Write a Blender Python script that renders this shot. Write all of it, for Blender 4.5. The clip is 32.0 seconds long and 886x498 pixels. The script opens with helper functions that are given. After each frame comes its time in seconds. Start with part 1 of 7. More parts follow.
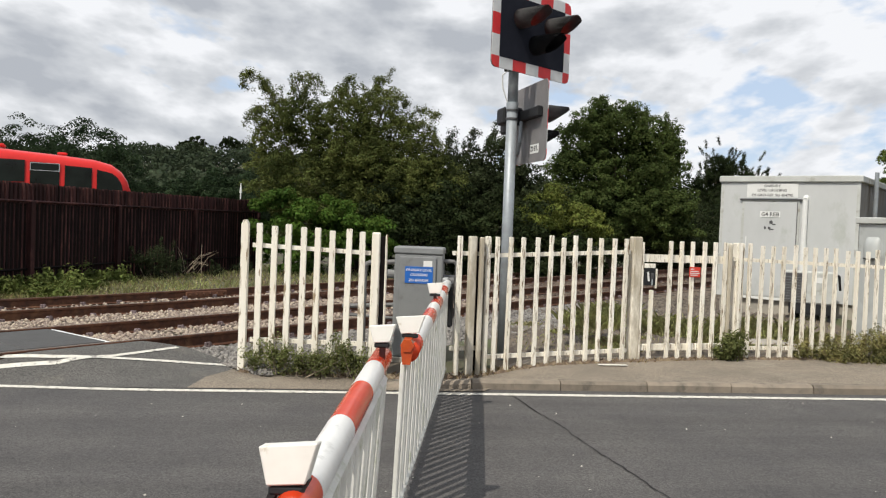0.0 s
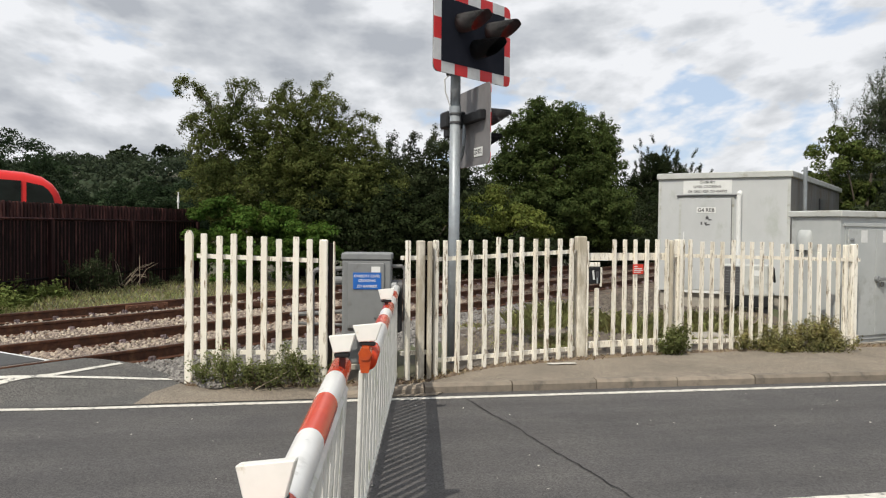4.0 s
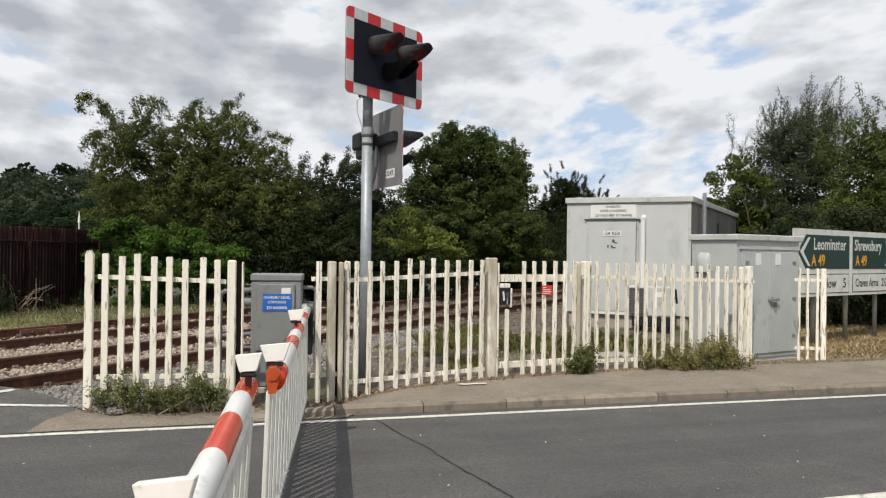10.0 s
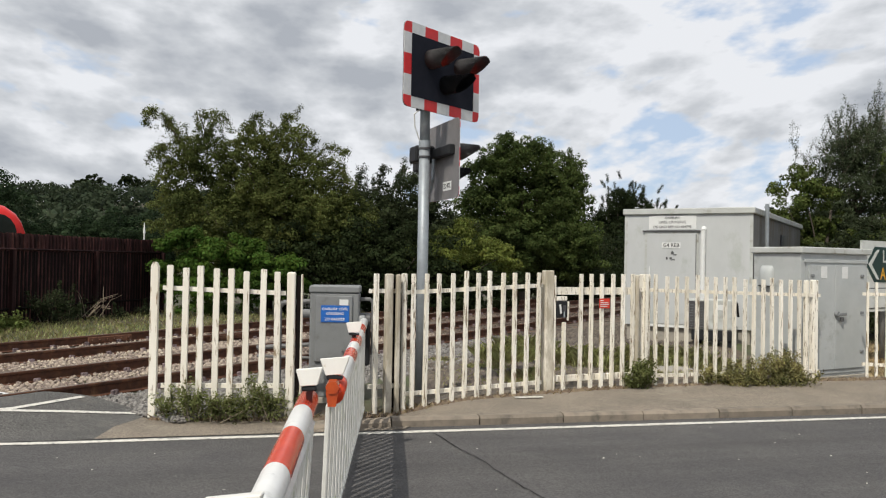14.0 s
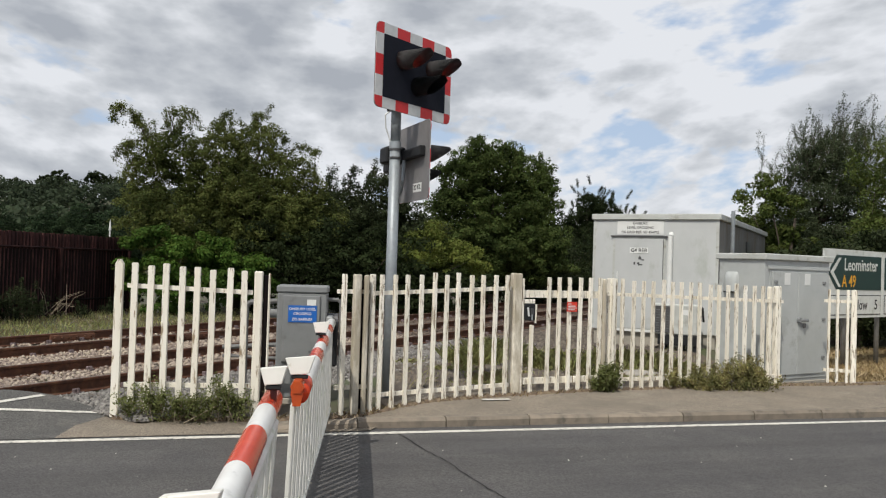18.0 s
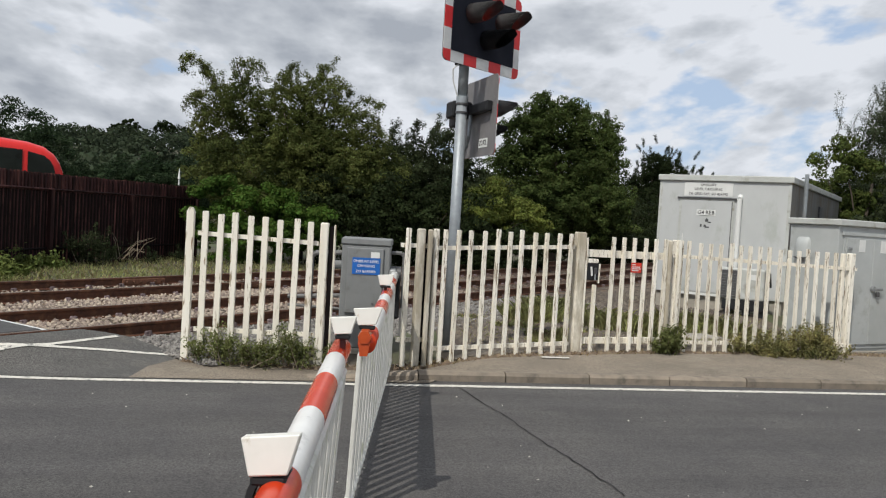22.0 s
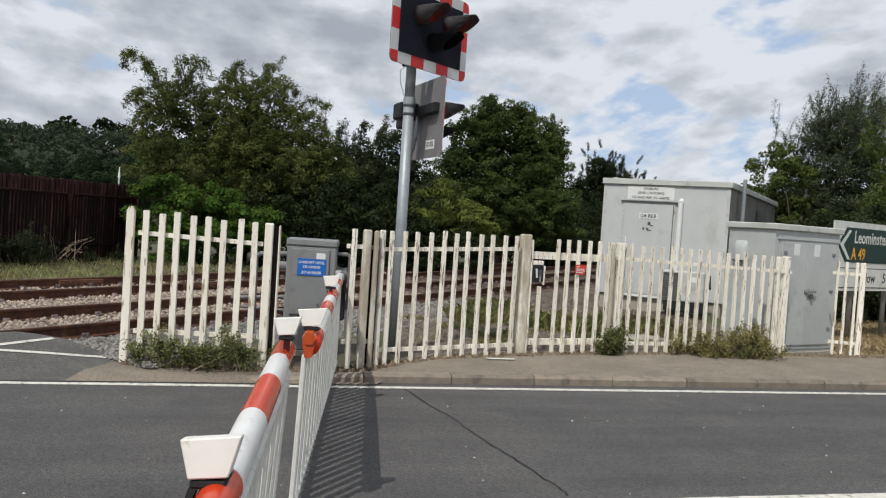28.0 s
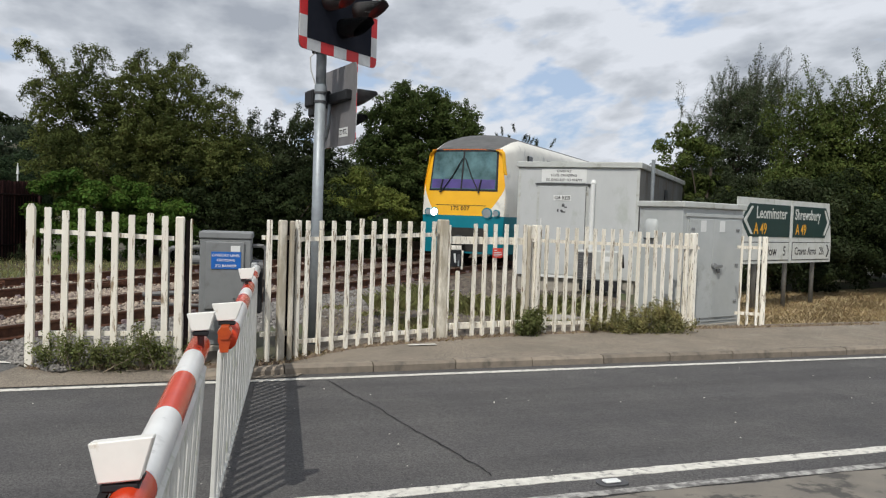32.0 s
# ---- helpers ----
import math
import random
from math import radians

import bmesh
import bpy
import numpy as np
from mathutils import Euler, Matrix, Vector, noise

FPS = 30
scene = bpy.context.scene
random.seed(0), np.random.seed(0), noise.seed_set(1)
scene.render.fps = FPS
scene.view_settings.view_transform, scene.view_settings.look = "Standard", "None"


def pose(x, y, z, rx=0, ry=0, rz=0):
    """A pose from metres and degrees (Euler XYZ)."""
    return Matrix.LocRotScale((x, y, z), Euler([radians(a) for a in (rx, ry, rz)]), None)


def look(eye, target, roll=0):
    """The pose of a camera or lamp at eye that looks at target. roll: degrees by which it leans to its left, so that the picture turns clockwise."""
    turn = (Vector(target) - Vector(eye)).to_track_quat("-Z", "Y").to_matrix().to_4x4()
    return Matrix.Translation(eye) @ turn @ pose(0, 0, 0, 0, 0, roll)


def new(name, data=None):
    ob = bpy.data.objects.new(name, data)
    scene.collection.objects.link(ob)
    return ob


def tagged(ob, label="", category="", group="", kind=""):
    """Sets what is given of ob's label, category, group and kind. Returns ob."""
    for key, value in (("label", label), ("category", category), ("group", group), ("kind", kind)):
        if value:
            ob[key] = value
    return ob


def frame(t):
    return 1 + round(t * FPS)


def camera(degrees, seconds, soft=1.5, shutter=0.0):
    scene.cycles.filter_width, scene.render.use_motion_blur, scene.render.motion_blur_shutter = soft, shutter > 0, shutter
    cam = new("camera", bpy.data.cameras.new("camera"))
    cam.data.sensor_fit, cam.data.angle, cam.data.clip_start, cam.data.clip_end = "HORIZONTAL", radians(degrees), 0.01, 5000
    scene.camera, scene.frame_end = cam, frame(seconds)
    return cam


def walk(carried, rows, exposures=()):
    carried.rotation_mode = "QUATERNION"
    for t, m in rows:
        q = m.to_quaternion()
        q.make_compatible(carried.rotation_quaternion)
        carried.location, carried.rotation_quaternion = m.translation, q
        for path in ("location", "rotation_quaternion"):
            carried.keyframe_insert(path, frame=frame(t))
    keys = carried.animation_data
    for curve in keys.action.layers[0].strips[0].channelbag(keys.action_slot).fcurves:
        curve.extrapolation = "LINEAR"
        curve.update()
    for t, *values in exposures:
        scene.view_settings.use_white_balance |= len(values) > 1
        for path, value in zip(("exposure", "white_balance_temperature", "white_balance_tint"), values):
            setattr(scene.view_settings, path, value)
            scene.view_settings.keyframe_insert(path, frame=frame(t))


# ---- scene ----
cam = camera(56.7, 32.0, soft=1.2)
PATH = [
    (0, (0.221, -0.007, 1.618), (0.134, 1.99, 1.558), 2.2),
    (0.5, (0.223, -0.002, 1.599), (0.172, 1.994, 1.493), 1.5),
    (1, (0.205, -0.006, 1.601), (0.212, 1.993, 1.527), 1.4),
    (1.5, (0.192, -0.048, 1.613), (0.167, 1.951, 1.648), 0.7),
    (2, (0.175, -0.036, 1.607), (0.144, 1.964, 1.588), 0.1),
    (2.5, (0.17, -0.045, 1.613), (0.119, 1.954, 1.609), -0.1),
    (3, (0.168, -0.044, 1.611), (0.173, 1.956, 1.59), -0.1),
    (3.5, (0.154, -0.02, 1.601), (0.155, 1.975, 1.459), 0.2),
    (4, (0.149, -0.016, 1.635), (0.205, 1.983, 1.585), 0.6),
    (4.5, (0.152, -0.039, 1.636), (0.272, 1.957, 1.669), 1.0),
    (6.5, (0.162, -0.033, 1.637), (0.265, 1.964, 1.589), 0.7),
    (7, (0.166, -0.054, 1.633), (0.213, 1.943, 1.738), -0.6),
    (7.5, (0.181, -0.071, 1.631), (0.34, 1.918, 1.759), -0.1),
    (8, (0.179, -0.077, 1.622), (0.489, 1.897, 1.723), 0.1),
    (8.5, (0.174, -0.073, 1.626), (0.493, 1.899, 1.717), 0.4),
    (9, (0.162, -0.052, 1.619), (0.453, 1.926, 1.688), 0.1),
    (9.5, (0.159, -0.052, 1.614), (0.459, 1.925, 1.652), 2.0),
    (10, (0.167, -0.04, 1.613), (0.432, 1.942, 1.622), 0.8),
    (10.5, (0.167, -0.029, 1.603), (0.413, 1.956, 1.584), 0.7),
    (11, (0.16, -0.017, 1.633), (0.407, 1.968, 1.602), 1.7),
    (11.5, (0.153, -0.035, 1.654), (0.462, 1.941, 1.697), 2.3),
    (12, (0.166, -0.026, 1.65), (0.462, 1.952, 1.665), 2.5),
    (12.5, (0.159, -0.032, 1.623), (0.481, 1.942, 1.625), 2.8),
    (13, (0.143, -0.021, 1.624), (0.4, 1.962, 1.593), 2.0),
    (13.5, (0.148, -0.044, 1.634), (0.321, 1.948, 1.658), 1.0),
    (14, (0.15, -0.054, 1.642), (0.281, 1.942, 1.673), 1.0),
    (14.5, (0.149, -0.052, 1.642), (0.249, 1.945, 1.677), 1.2),
    (16.5, (0.153, -0.063, 1.647), (0.247, 1.935, 1.675), 1.0),
    (17, (0.154, -0.066, 1.651), (0.25, 1.931, 1.673), 1.0),
    (17.5, (0.155, -0.067, 1.647), (0.287, 1.928, 1.681), 1.4),
    (18, (0.163, -0.053, 1.631), (0.366, 1.937, 1.67), 1.8),
    (18.5, (0.163, -0.05, 1.621), (0.383, 1.938, 1.61), 0.9),
    (19, (0.152, -0.046, 1.613), (0.283, 1.949, 1.563), 1.6),
    (19.5, (0.13, -0.056, 1.619), (0.305, 1.936, 1.647), 2.4),
    (20, (0.097, -0.022, 1.603), (0.231, 1.971, 1.504), 2.3),
    (20.5, (0.105, -0.031, 1.605), (0.137, 1.967, 1.508), 2.1),
    (21, (0.108, -0.034, 1.603), (0.192, 1.961, 1.489), 3.2),
    (21.5, (0.099, -0.022, 1.607), (0.107, 1.973, 1.465), 3.5),
    (22, (0.115, -0.044, 1.624), (0.179, 1.953, 1.55), 3.4),
    (22.5, (0.117, -0.052, 1.623), (0.239, 1.944, 1.593), 3.5),
    (23, (0.123, -0.051, 1.623), (0.246, 1.945, 1.577), 3.2),
    (23.5, (0.117, -0.048, 1.623), (0.242, 1.947, 1.585), 3.1),
    (24, (0.117, -0.049, 1.622), (0.245, 1.947, 1.585), 2.9),
    (24.5, (0.113, -0.037, 1.617), (0.242, 1.958, 1.575), 2.9),
    (25, (0.123, -0.043, 1.622), (0.252, 1.952, 1.57), 2.9),
    (25.5, (0.128, -0.042, 1.62), (0.273, 1.952, 1.562), 2.7),
    (27.5, (0.117, -0.031, 1.613), (0.298, 1.959, 1.551), 3.5),
    (28, (0.119, -0.04, 1.618), (0.312, 1.949, 1.557), 3.8),
    (28.5, (0.119, -0.034, 1.615), (0.33, 1.954, 1.552), 3.9),
    (29, (0.118, -0.038, 1.616), (0.35, 1.948, 1.556), 3.8),
    (29.5, (0.135, -0.034, 1.617), (0.404, 1.946, 1.555), 3.5),
    (30, (0.135, -0.029, 1.611), (0.518, 1.931, 1.502), 3.4),
    (30.5, (0.13, -0.031, 1.61), (0.506, 1.93, 1.493), 3.4),
    (31, (0.136, -0.041, 1.614), (0.52, 1.919, 1.508), 3.5),
    (31.5, (0.134, -0.034, 1.616), (0.52, 1.926, 1.52), 2.8),
    (32, (0.135, -0.036, 1.617), (0.524, 1.924, 1.534), 2.0),
]
walk(cam, [(t, look(e, g, r)) for t, e, g, r in PATH],
     exposures=[(0, 0.18, 6430, 10), (4, 0.13, 6430, 10), (9, 0.10, 6410, 10), (12.5, 0.09, 6380, 10), (14.5, 0.02, 6370, 10), (19, -0.05, 6280, 10), (25, -0.09, 6150, 10), (32, -0.10, 6130, 10)])

# ---------------------------------------------------------------- light
SUN_WAY = Vector((0.405, 0.68, -1.0)).normalized()
sun_data = bpy.data.lights.new("sun", "SUN")
sun_data.energy, sun_data.angle, sun_data.color = 3.3, radians(0.6), (1.0, 0.93, 0.80)
sun = new("sun", sun_data)
sun.rotation_mode = "QUATERNION"
sun.rotation_quaternion = SUN_WAY.to_track_quat("-Z", "Y")

world = bpy.data.worlds.new("cloudy_sky")
scene.world = world
world.use_nodes = True
wt = world.node_tree
wt.nodes.clear()


def wnode(kind, **kw):
    n = wt.nodes.new(kind)
    for k, v in kw.items():
        n.inputs[k].default_value = v
    return n


def wmath(op, a, b=None):
    n = wt.nodes.new("ShaderNodeMath")
    n.operation = op
    for k, v in enumerate((a, b)):
        if v is None:
            continue
        if isinstance(v, (int, float)):
            n.inputs[k].default_value = v
        else:
            wt.links.new(v, n.inputs[k])
    return n.outputs[0]


sky = wt.nodes.new("ShaderNodeTexSky")
sky.sky_type, sky.sun_disc = "NISHITA", False
sky.sun_elevation, sky.sun_rotation = radians(51), radians(213)
coord = wt.nodes.new("ShaderNodeTexCoord")
sep = wt.nodes.new("ShaderNodeSeparateXYZ")
wt.links.new(coord.outputs["Generated"], sep.inputs[0])


def cloud_way(lift):
    """The direction looked up, squeezed towards the horizon and sampled a little higher by lift."""
    flat = wt.nodes.new("ShaderNodeCombineXYZ")
    rise = wmath("ADD", wmath("ABSOLUTE", sep.outputs[2]), 0.55)
    wt.links.new(wmath("DIVIDE", sep.outputs[0], rise), flat.inputs[0])
    wt.links.new(wmath("MULTIPLY", wmath("DIVIDE", sep.outputs[1], rise), 0.4), flat.inputs[1])
    wt.links.new(wmath("ADD", wmath("MULTIPLY", sep.outputs[2], 2.5), lift), flat.inputs[2])
    return flat.outputs[0]


def cloud(scale, lift, detail, rough):
    """Cloud thickness as soft noise."""
    n = wnode("ShaderNodeTexNoise", Scale=scale, Detail=detail, Roughness=rough, Distortion=0.0)
    wt.links.new(cloud_way(lift), n.inputs["Vector"])
    return n.outputs[0]


def puffs(scale, lift):
    """Rounded cloud heads."""
    v = wt.nodes.new("ShaderNodeTexVoronoi")
    v.feature = "SMOOTH_F1"
    v.inputs["Scale"].default_value, v.inputs["Detail"].default_value, v.inputs["Roughness"].default_value = scale, 4.0, 0.5
    v.inputs["Smoothness"].default_value = 0.35
    wt.links.new(cloud_way(lift), v.inputs["Vector"])
    return v.outputs[0]


# thick cloud is grey underneath, thin cloud is white, and the gaps show the sky
thick = wmath("SUBTRACT", wmath("ADD", cloud(5.0, 2.0, 7.0, 0.54), 0.350), wmath("MULTIPLY", puffs(7.2, 2.0), 0.34))
above = wmath("SUBTRACT", wmath("ADD", cloud(5.0, 2.08, 7.0, 0.54), 0.350), wmath("MULTIPLY", puffs(7.2, 2.08), 0.34))
shade = wmath("ADD", thick, wmath("MULTIPLY", wmath("SUBTRACT", above, thick), 0.95))
ramp = wt.nodes.new("ShaderNodeValToRGB")
ramp.color_ramp.elements[0].position, ramp.color_ramp.elements[1].position = 0.30, 0.41
wt.links.new(thick, ramp.inputs[0])
tone = wt.nodes.new("ShaderNodeValToRGB")
tone.color_ramp.elements[0].position, tone.color_ramp.elements[1].position = 0.42, 0.72
tone.color_ramp.elements[0].color = (0.915, 0.925, 0.945, 1)
tone.color_ramp.elements[1].color = (0.47, 0.495, 0.535, 1)
mid_tone = tone.color_ramp.elements.new(0.56)
mid_tone.color = (0.665, 0.685, 0.71, 1)
wt.links.new(shade, tone.inputs[0])
dim = wt.nodes.new("ShaderNodeMix")
dim.data_type, dim.blend_type = "RGBA", "MULTIPLY"
dim.inputs["Factor"].default_value = 1.0
wt.links.new(sky.outputs[0], dim.inputs["A"])
dim.inputs["B"].default_value = (0.11, 0.11, 0.11, 1)
pale = wt.nodes.new("ShaderNodeMix")
pale.data_type, pale.blend_type = "RGBA", "MIX"
pale.inputs["Factor"].default_value = 0.75
wt.links.new(dim.outputs["Result"], pale.inputs["A"])
pale.inputs["B"].default_value = (0.60, 0.72, 0.90, 1)
mixed = wt.nodes.new("ShaderNodeMix")
mixed.data_type = "RGBA"
wt.links.new(ramp.outputs[0], mixed.inputs["Factor"])
wt.links.new(pale.outputs["Result"], mixed.inputs["A"])
wt.links.new(tone.outputs[0], mixed.inputs["B"])
back = wt.nodes.new("ShaderNodeBackground")
back.inputs[1].default_value = 0.89
wt.links.new(mixed.outputs["Result"], back.inputs[0])
wout = wt.nodes.new("ShaderNodeOutputWorld")
wt.links.new(back.outputs[0], wout.inputs[0])

# ---------------------------------------------------------------- materials
MATS = {}


def mat(name, col, col2=None, rough=0.6, metal=0.0, scale=6.0, stain=None, stain_amt=0.0, stain_scale=1.5,
        bump=0.0, bump_scale=60.0, rnd=0.0, island=0.0, emit=None, emit_s=0.0, stretch=(1, 1, 1), translucent=0.0, coords="Object",
        spec=0.5, transmission=0.0, speck=0.0, sharp=0.0, streak=0.0):
    """Procedural surface: base colour, grain between two tones, stains, fine relief, a change from piece to piece."""
    if name in MATS:
        return MATS[name]
    m = bpy.data.materials.new(name)
    m.use_nodes = True
    nt = m.node_tree
    bsdf = nt.nodes["Principled BSDF"]
    out = nt.nodes["Material Output"]
    tc = nt.nodes.new("ShaderNodeTexCoord")
    mp = nt.nodes.new("ShaderNodeMapping")
    mp.inputs["Scale"].default_value = stretch
    nt.links.new(tc.outputs[coords], mp.inputs[0])
    vec = mp.outputs[0]
    if rnd:
        own = nt.nodes.new("ShaderNodeObjectInfo")
        far = nt.nodes.new("ShaderNodeVectorMath")
        far.operation = "MULTIPLY_ADD"
        far.inputs[1].default_value = (37.0, 53.0, 71.0)
        nt.links.new(own.outputs["Random"], far.inputs[0])
        nt.links.new(vec, far.inputs[2])
        vec = far.outputs[0]

    def noise_node(sc, detail=6.0, rough_=0.6):
        n = nt.nodes.new("ShaderNodeTexNoise")
        n.inputs["Scale"].default_value = sc
        n.inputs["Detail"].default_value = detail
        n.inputs["Roughness"].default_value = rough_
        nt.links.new(vec, n.inputs["Vector"])
        return n.outputs[0]

    def mixc(f, a, b, blend="MIX"):
        n = nt.nodes.new("ShaderNodeMix")
        n.data_type, n.blend_type = "RGBA", blend
        for v, key in ((f, "Factor"), (a, "A"), (b, "B")):
            sock = [s_ for s_ in n.inputs if s_.name == key and (key == "Factor" and s_.type == "VALUE" or key != "Factor" and s_.type == "RGBA")][0]
            if isinstance(v, (int, float)):
                sock.default_value = v
            elif isinstance(v, tuple):
                sock.default_value = (*v[:3], 1)
            else:
                nt.links.new(v, sock)
        return [o for o in n.outputs if o.type == "RGBA"][0]

    def ramp_node(f, lo, hi):
        n = nt.nodes.new("ShaderNodeMapRange")
        n.inputs[1].default_value, n.inputs[2].default_value = lo, hi
        nt.links.new(f, n.inputs[0])
        return n.outputs[0]

    col2 = col2 or tuple(c * 0.8 for c in col)
    c = mixc(ramp_node(noise_node(scale), 0.35, 0.65), col, col2)
    if stain:
        f = ramp_node(noise_node(stain_scale, 8.0, 0.68), 0.62 - stain_amt * 0.3, (0.62 - stain_amt * 0.3 + sharp) if sharp else 0.72 - stain_amt * 0.2)
        c = mixc(f, c, stain)
    if streak:
        along = nt.nodes.new("ShaderNodeMapping")
        along.vector_type = "TEXTURE"
        along.inputs["Rotation"].default_value = (0, 0, radians(9.4))
        along.inputs["Scale"].default_value = (7.0, 0.55, 1.0)
        nt.links.new(tc.outputs[coords], along.inputs[0])
        lane = nt.nodes.new("ShaderNodeTexNoise")
        lane.inputs["Scale"].default_value, lane.inputs["Detail"].default_value, lane.inputs["Roughness"].default_value = 1.0, 5.0, 0.6
        nt.links.new(along.outputs[0], lane.inputs["Vector"])
        worn = nt.nodes.new("ShaderNodeMapRange")
        worn.inputs[1].default_value, worn.inputs[2].default_value = 0.3, 0.7
        worn.inputs[3].default_value, worn.inputs[4].default_value = 1 - streak, 1 + streak
        nt.links.new(lane.outputs[0], worn.inputs[0])
        tint = nt.nodes.new("ShaderNodeHueSaturation")
        nt.links.new(worn.outputs[0], tint.inputs["Value"])
        nt.links.new(c, tint.inputs["Color"])
        c = tint.outputs[0]
    if speck:
        sp = nt.nodes.new("ShaderNodeTexVoronoi")
        sp.inputs["Scale"].default_value = 110.0
        nt.links.new(vec, sp.inputs["Vector"])
        grey = nt.nodes.new("ShaderNodeSeparateColor")
        nt.links.new(sp.outputs["Color"], grey.inputs[0])
        v_ = nt.nodes.new("ShaderNodeMapRange")
        v_.inputs[3].default_value, v_.inputs[4].default_value = 1 - speck, 1 + speck
        nt.links.new(grey.outputs[0], v_.inputs[0])
        h_ = nt.nodes.new("ShaderNodeHueSaturation")
        nt.links.new(v_.outputs[0], h_.inputs["Value"])
        nt.links.new(c, h_.inputs["Color"])
        c = h_.outputs[0]
    if rnd or island:
        info = nt.nodes.new("ShaderNodeObjectInfo" if rnd else "ShaderNodeNewGeometry")
        r = info.outputs["Random"] if rnd else info.outputs["Random Per Island"]
        amt = rnd or island
        hsv = nt.nodes.new("ShaderNodeHueSaturation")
        val = nt.nodes.new("ShaderNodeMapRange")
        val.inputs[3].default_value, val.inputs[4].default_value = 1 - amt, 1 + amt
        nt.links.new(r, val.inputs[0])
        nt.links.new(val.outputs[0], hsv.inputs["Value"])
        nt.links.new(c, hsv.inputs["Color"])
        if island:
            hue = nt.nodes.new("ShaderNodeMapRange")
            hue.inputs[3].default_value, hue.inputs[4].default_value = 0.478, 0.515
            nt.links.new(r, hue.inputs[0])
            nt.links.new(hue.outputs[0], hsv.inputs["Hue"])
        c = hsv.outputs[0]
    nt.links.new(c, bsdf.inputs["Base Color"])
    bsdf.inputs["Roughness"].default_value = rough
    bsdf.inputs["Metallic"].default_value = metal
    bsdf.inputs["Specular IOR Level"].default_value = spec
    bsdf.inputs["Transmission Weight"].default_value = transmission
    if bump:
        b = nt.nodes.new("ShaderNodeBump")
        b.inputs["Strength"].default_value = bump
        b.inputs["Distance"].default_value = 0.01
        nt.links.new(noise_node(bump_scale, 5.0, 0.7), b.inputs["Height"])
        nt.links.new(b.outputs[0], bsdf.inputs["Normal"])
    if emit:
        bsdf.inputs["Emission Color"].default_value = (*emit, 1)
        bsdf.inputs["Emission Strength"].default_value = emit_s
    if translucent:
        tr = nt.nodes.new("ShaderNodeBsdfTranslucent")
        nt.links.new(c, tr.inputs[0])
        ms = nt.nodes.new("ShaderNodeMixShader")
        ms.inputs[0].default_value = translucent
        nt.links.new(bsdf.outputs[0], ms.inputs[1])
        nt.links.new(tr.outputs[0], ms.inputs[2])
        nt.links.new(ms.outputs[0], out.inputs[0])
    MATS[name] = m
    return m


ASPHALT = mat("road_asphalt", (0.087, 0.083, 0.081), (0.067, 0.064, 0.065), rough=0.85, scale=1.2, stain=(0.100, 0.096, 0.093), stain_amt=0.15, stain_scale=0.8, bump=0.6, bump_scale=90, speck=0.45, streak=0.22)
ASPHALT_NEW = mat("crossing_asphalt", (0.105, 0.10, 0.095), (0.080, 0.078, 0.074), rough=0.9, scale=2.0, stain=(0.14, 0.13, 0.115), stain_amt=0.2, stain_scale=1.4, bump=0.6, bump_scale=80, speck=0.5)
ASPHALT_OLD = mat("worn_asphalt", (0.22, 0.198, 0.165), (0.165, 0.15, 0.13), rough=0.9, scale=2.5, stain=(0.075, 0.07, 0.064), stain_amt=0.32, stain_scale=2.6, sharp=0.07, bump=0.6, bump_scale=70)
PAVING = mat("pavement_tarmac", (0.240, 0.203, 0.160), (0.183, 0.156, 0.124), rough=0.92, scale=1.6, stain=(0.26, 0.23, 0.185), stain_amt=0.25, stain_scale=1.1, bump=0.6, bump_scale=75, speck=0.4)
KERB = mat("kerb_concrete", (0.25, 0.210, 0.165), (0.185, 0.158, 0.128), rough=0.9, scale=8, stain=(0.12, 0.105, 0.085), stain_amt=0.25, stain_scale=4, bump=0.4, bump_scale=60, rnd=0.14)
PAINT = mat("road_paint", (0.70, 0.68, 0.62), (0.55, 0.53, 0.48), rough=0.75, scale=18, stain=(0.17, 0.165, 0.16), stain_amt=0.30, stain_scale=13, bump=0.3, bump_scale=80)
PAINT_WORN = mat("worn_road_paint", (0.50, 0.49, 0.46), (0.36, 0.35, 0.33), rough=0.8, scale=14, stain=(0.14, 0.135, 0.13), stain_amt=0.75, stain_scale=12, bump=0.3, bump_scale=80)
LITTER = mat("earth_crumbs", (0.20, 0.15, 0.10), (0.12, 0.09, 0.06), rough=0.95, scale=20, island=0.4)
TAR = mat("tar_seam", (0.020, 0.020, 0.021), (0.034, 0.034, 0.035), rough=0.85, scale=8, spec=0.2)
EARTH = mat("earth", (0.088, 0.072, 0.053), (0.055, 0.047, 0.034), rough=0.95, scale=1.3, stain=(0.075, 0.10, 0.035), stain_amt=0.5, stain_scale=0.35, bump=0.8, bump_scale=25)
BALLAST = mat("ballast_bed", (0.15, 0.118, 0.094), (0.085, 0.068, 0.055), rough=0.95, scale=14, stain=(0.13, 0.085, 0.055), stain_amt=0.55, stain_scale=1.2, bump=1.0, bump_scale=22)
STONE = mat("ballast_stone", (0.37, 0.305, 0.245), (0.245, 0.20, 0.165), rough=0.9, scale=20, island=0.42)
STONE_GREY = mat("grey_ballast_stone", (0.25, 0.235, 0.22), (0.15, 0.143, 0.135), rough=0.9, scale=20, island=0.42)
STONE_BROWN = mat("brown_ballast_stone", (0.14, 0.102, 0.078), (0.085, 0.065, 0.052), rough=0.9, scale=20, island=0.42)
STONE_DARK = mat("dark_gravel_stone", (0.15, 0.125, 0.10), (0.085, 0.072, 0.06), rough=0.9, scale=20, island=0.45)
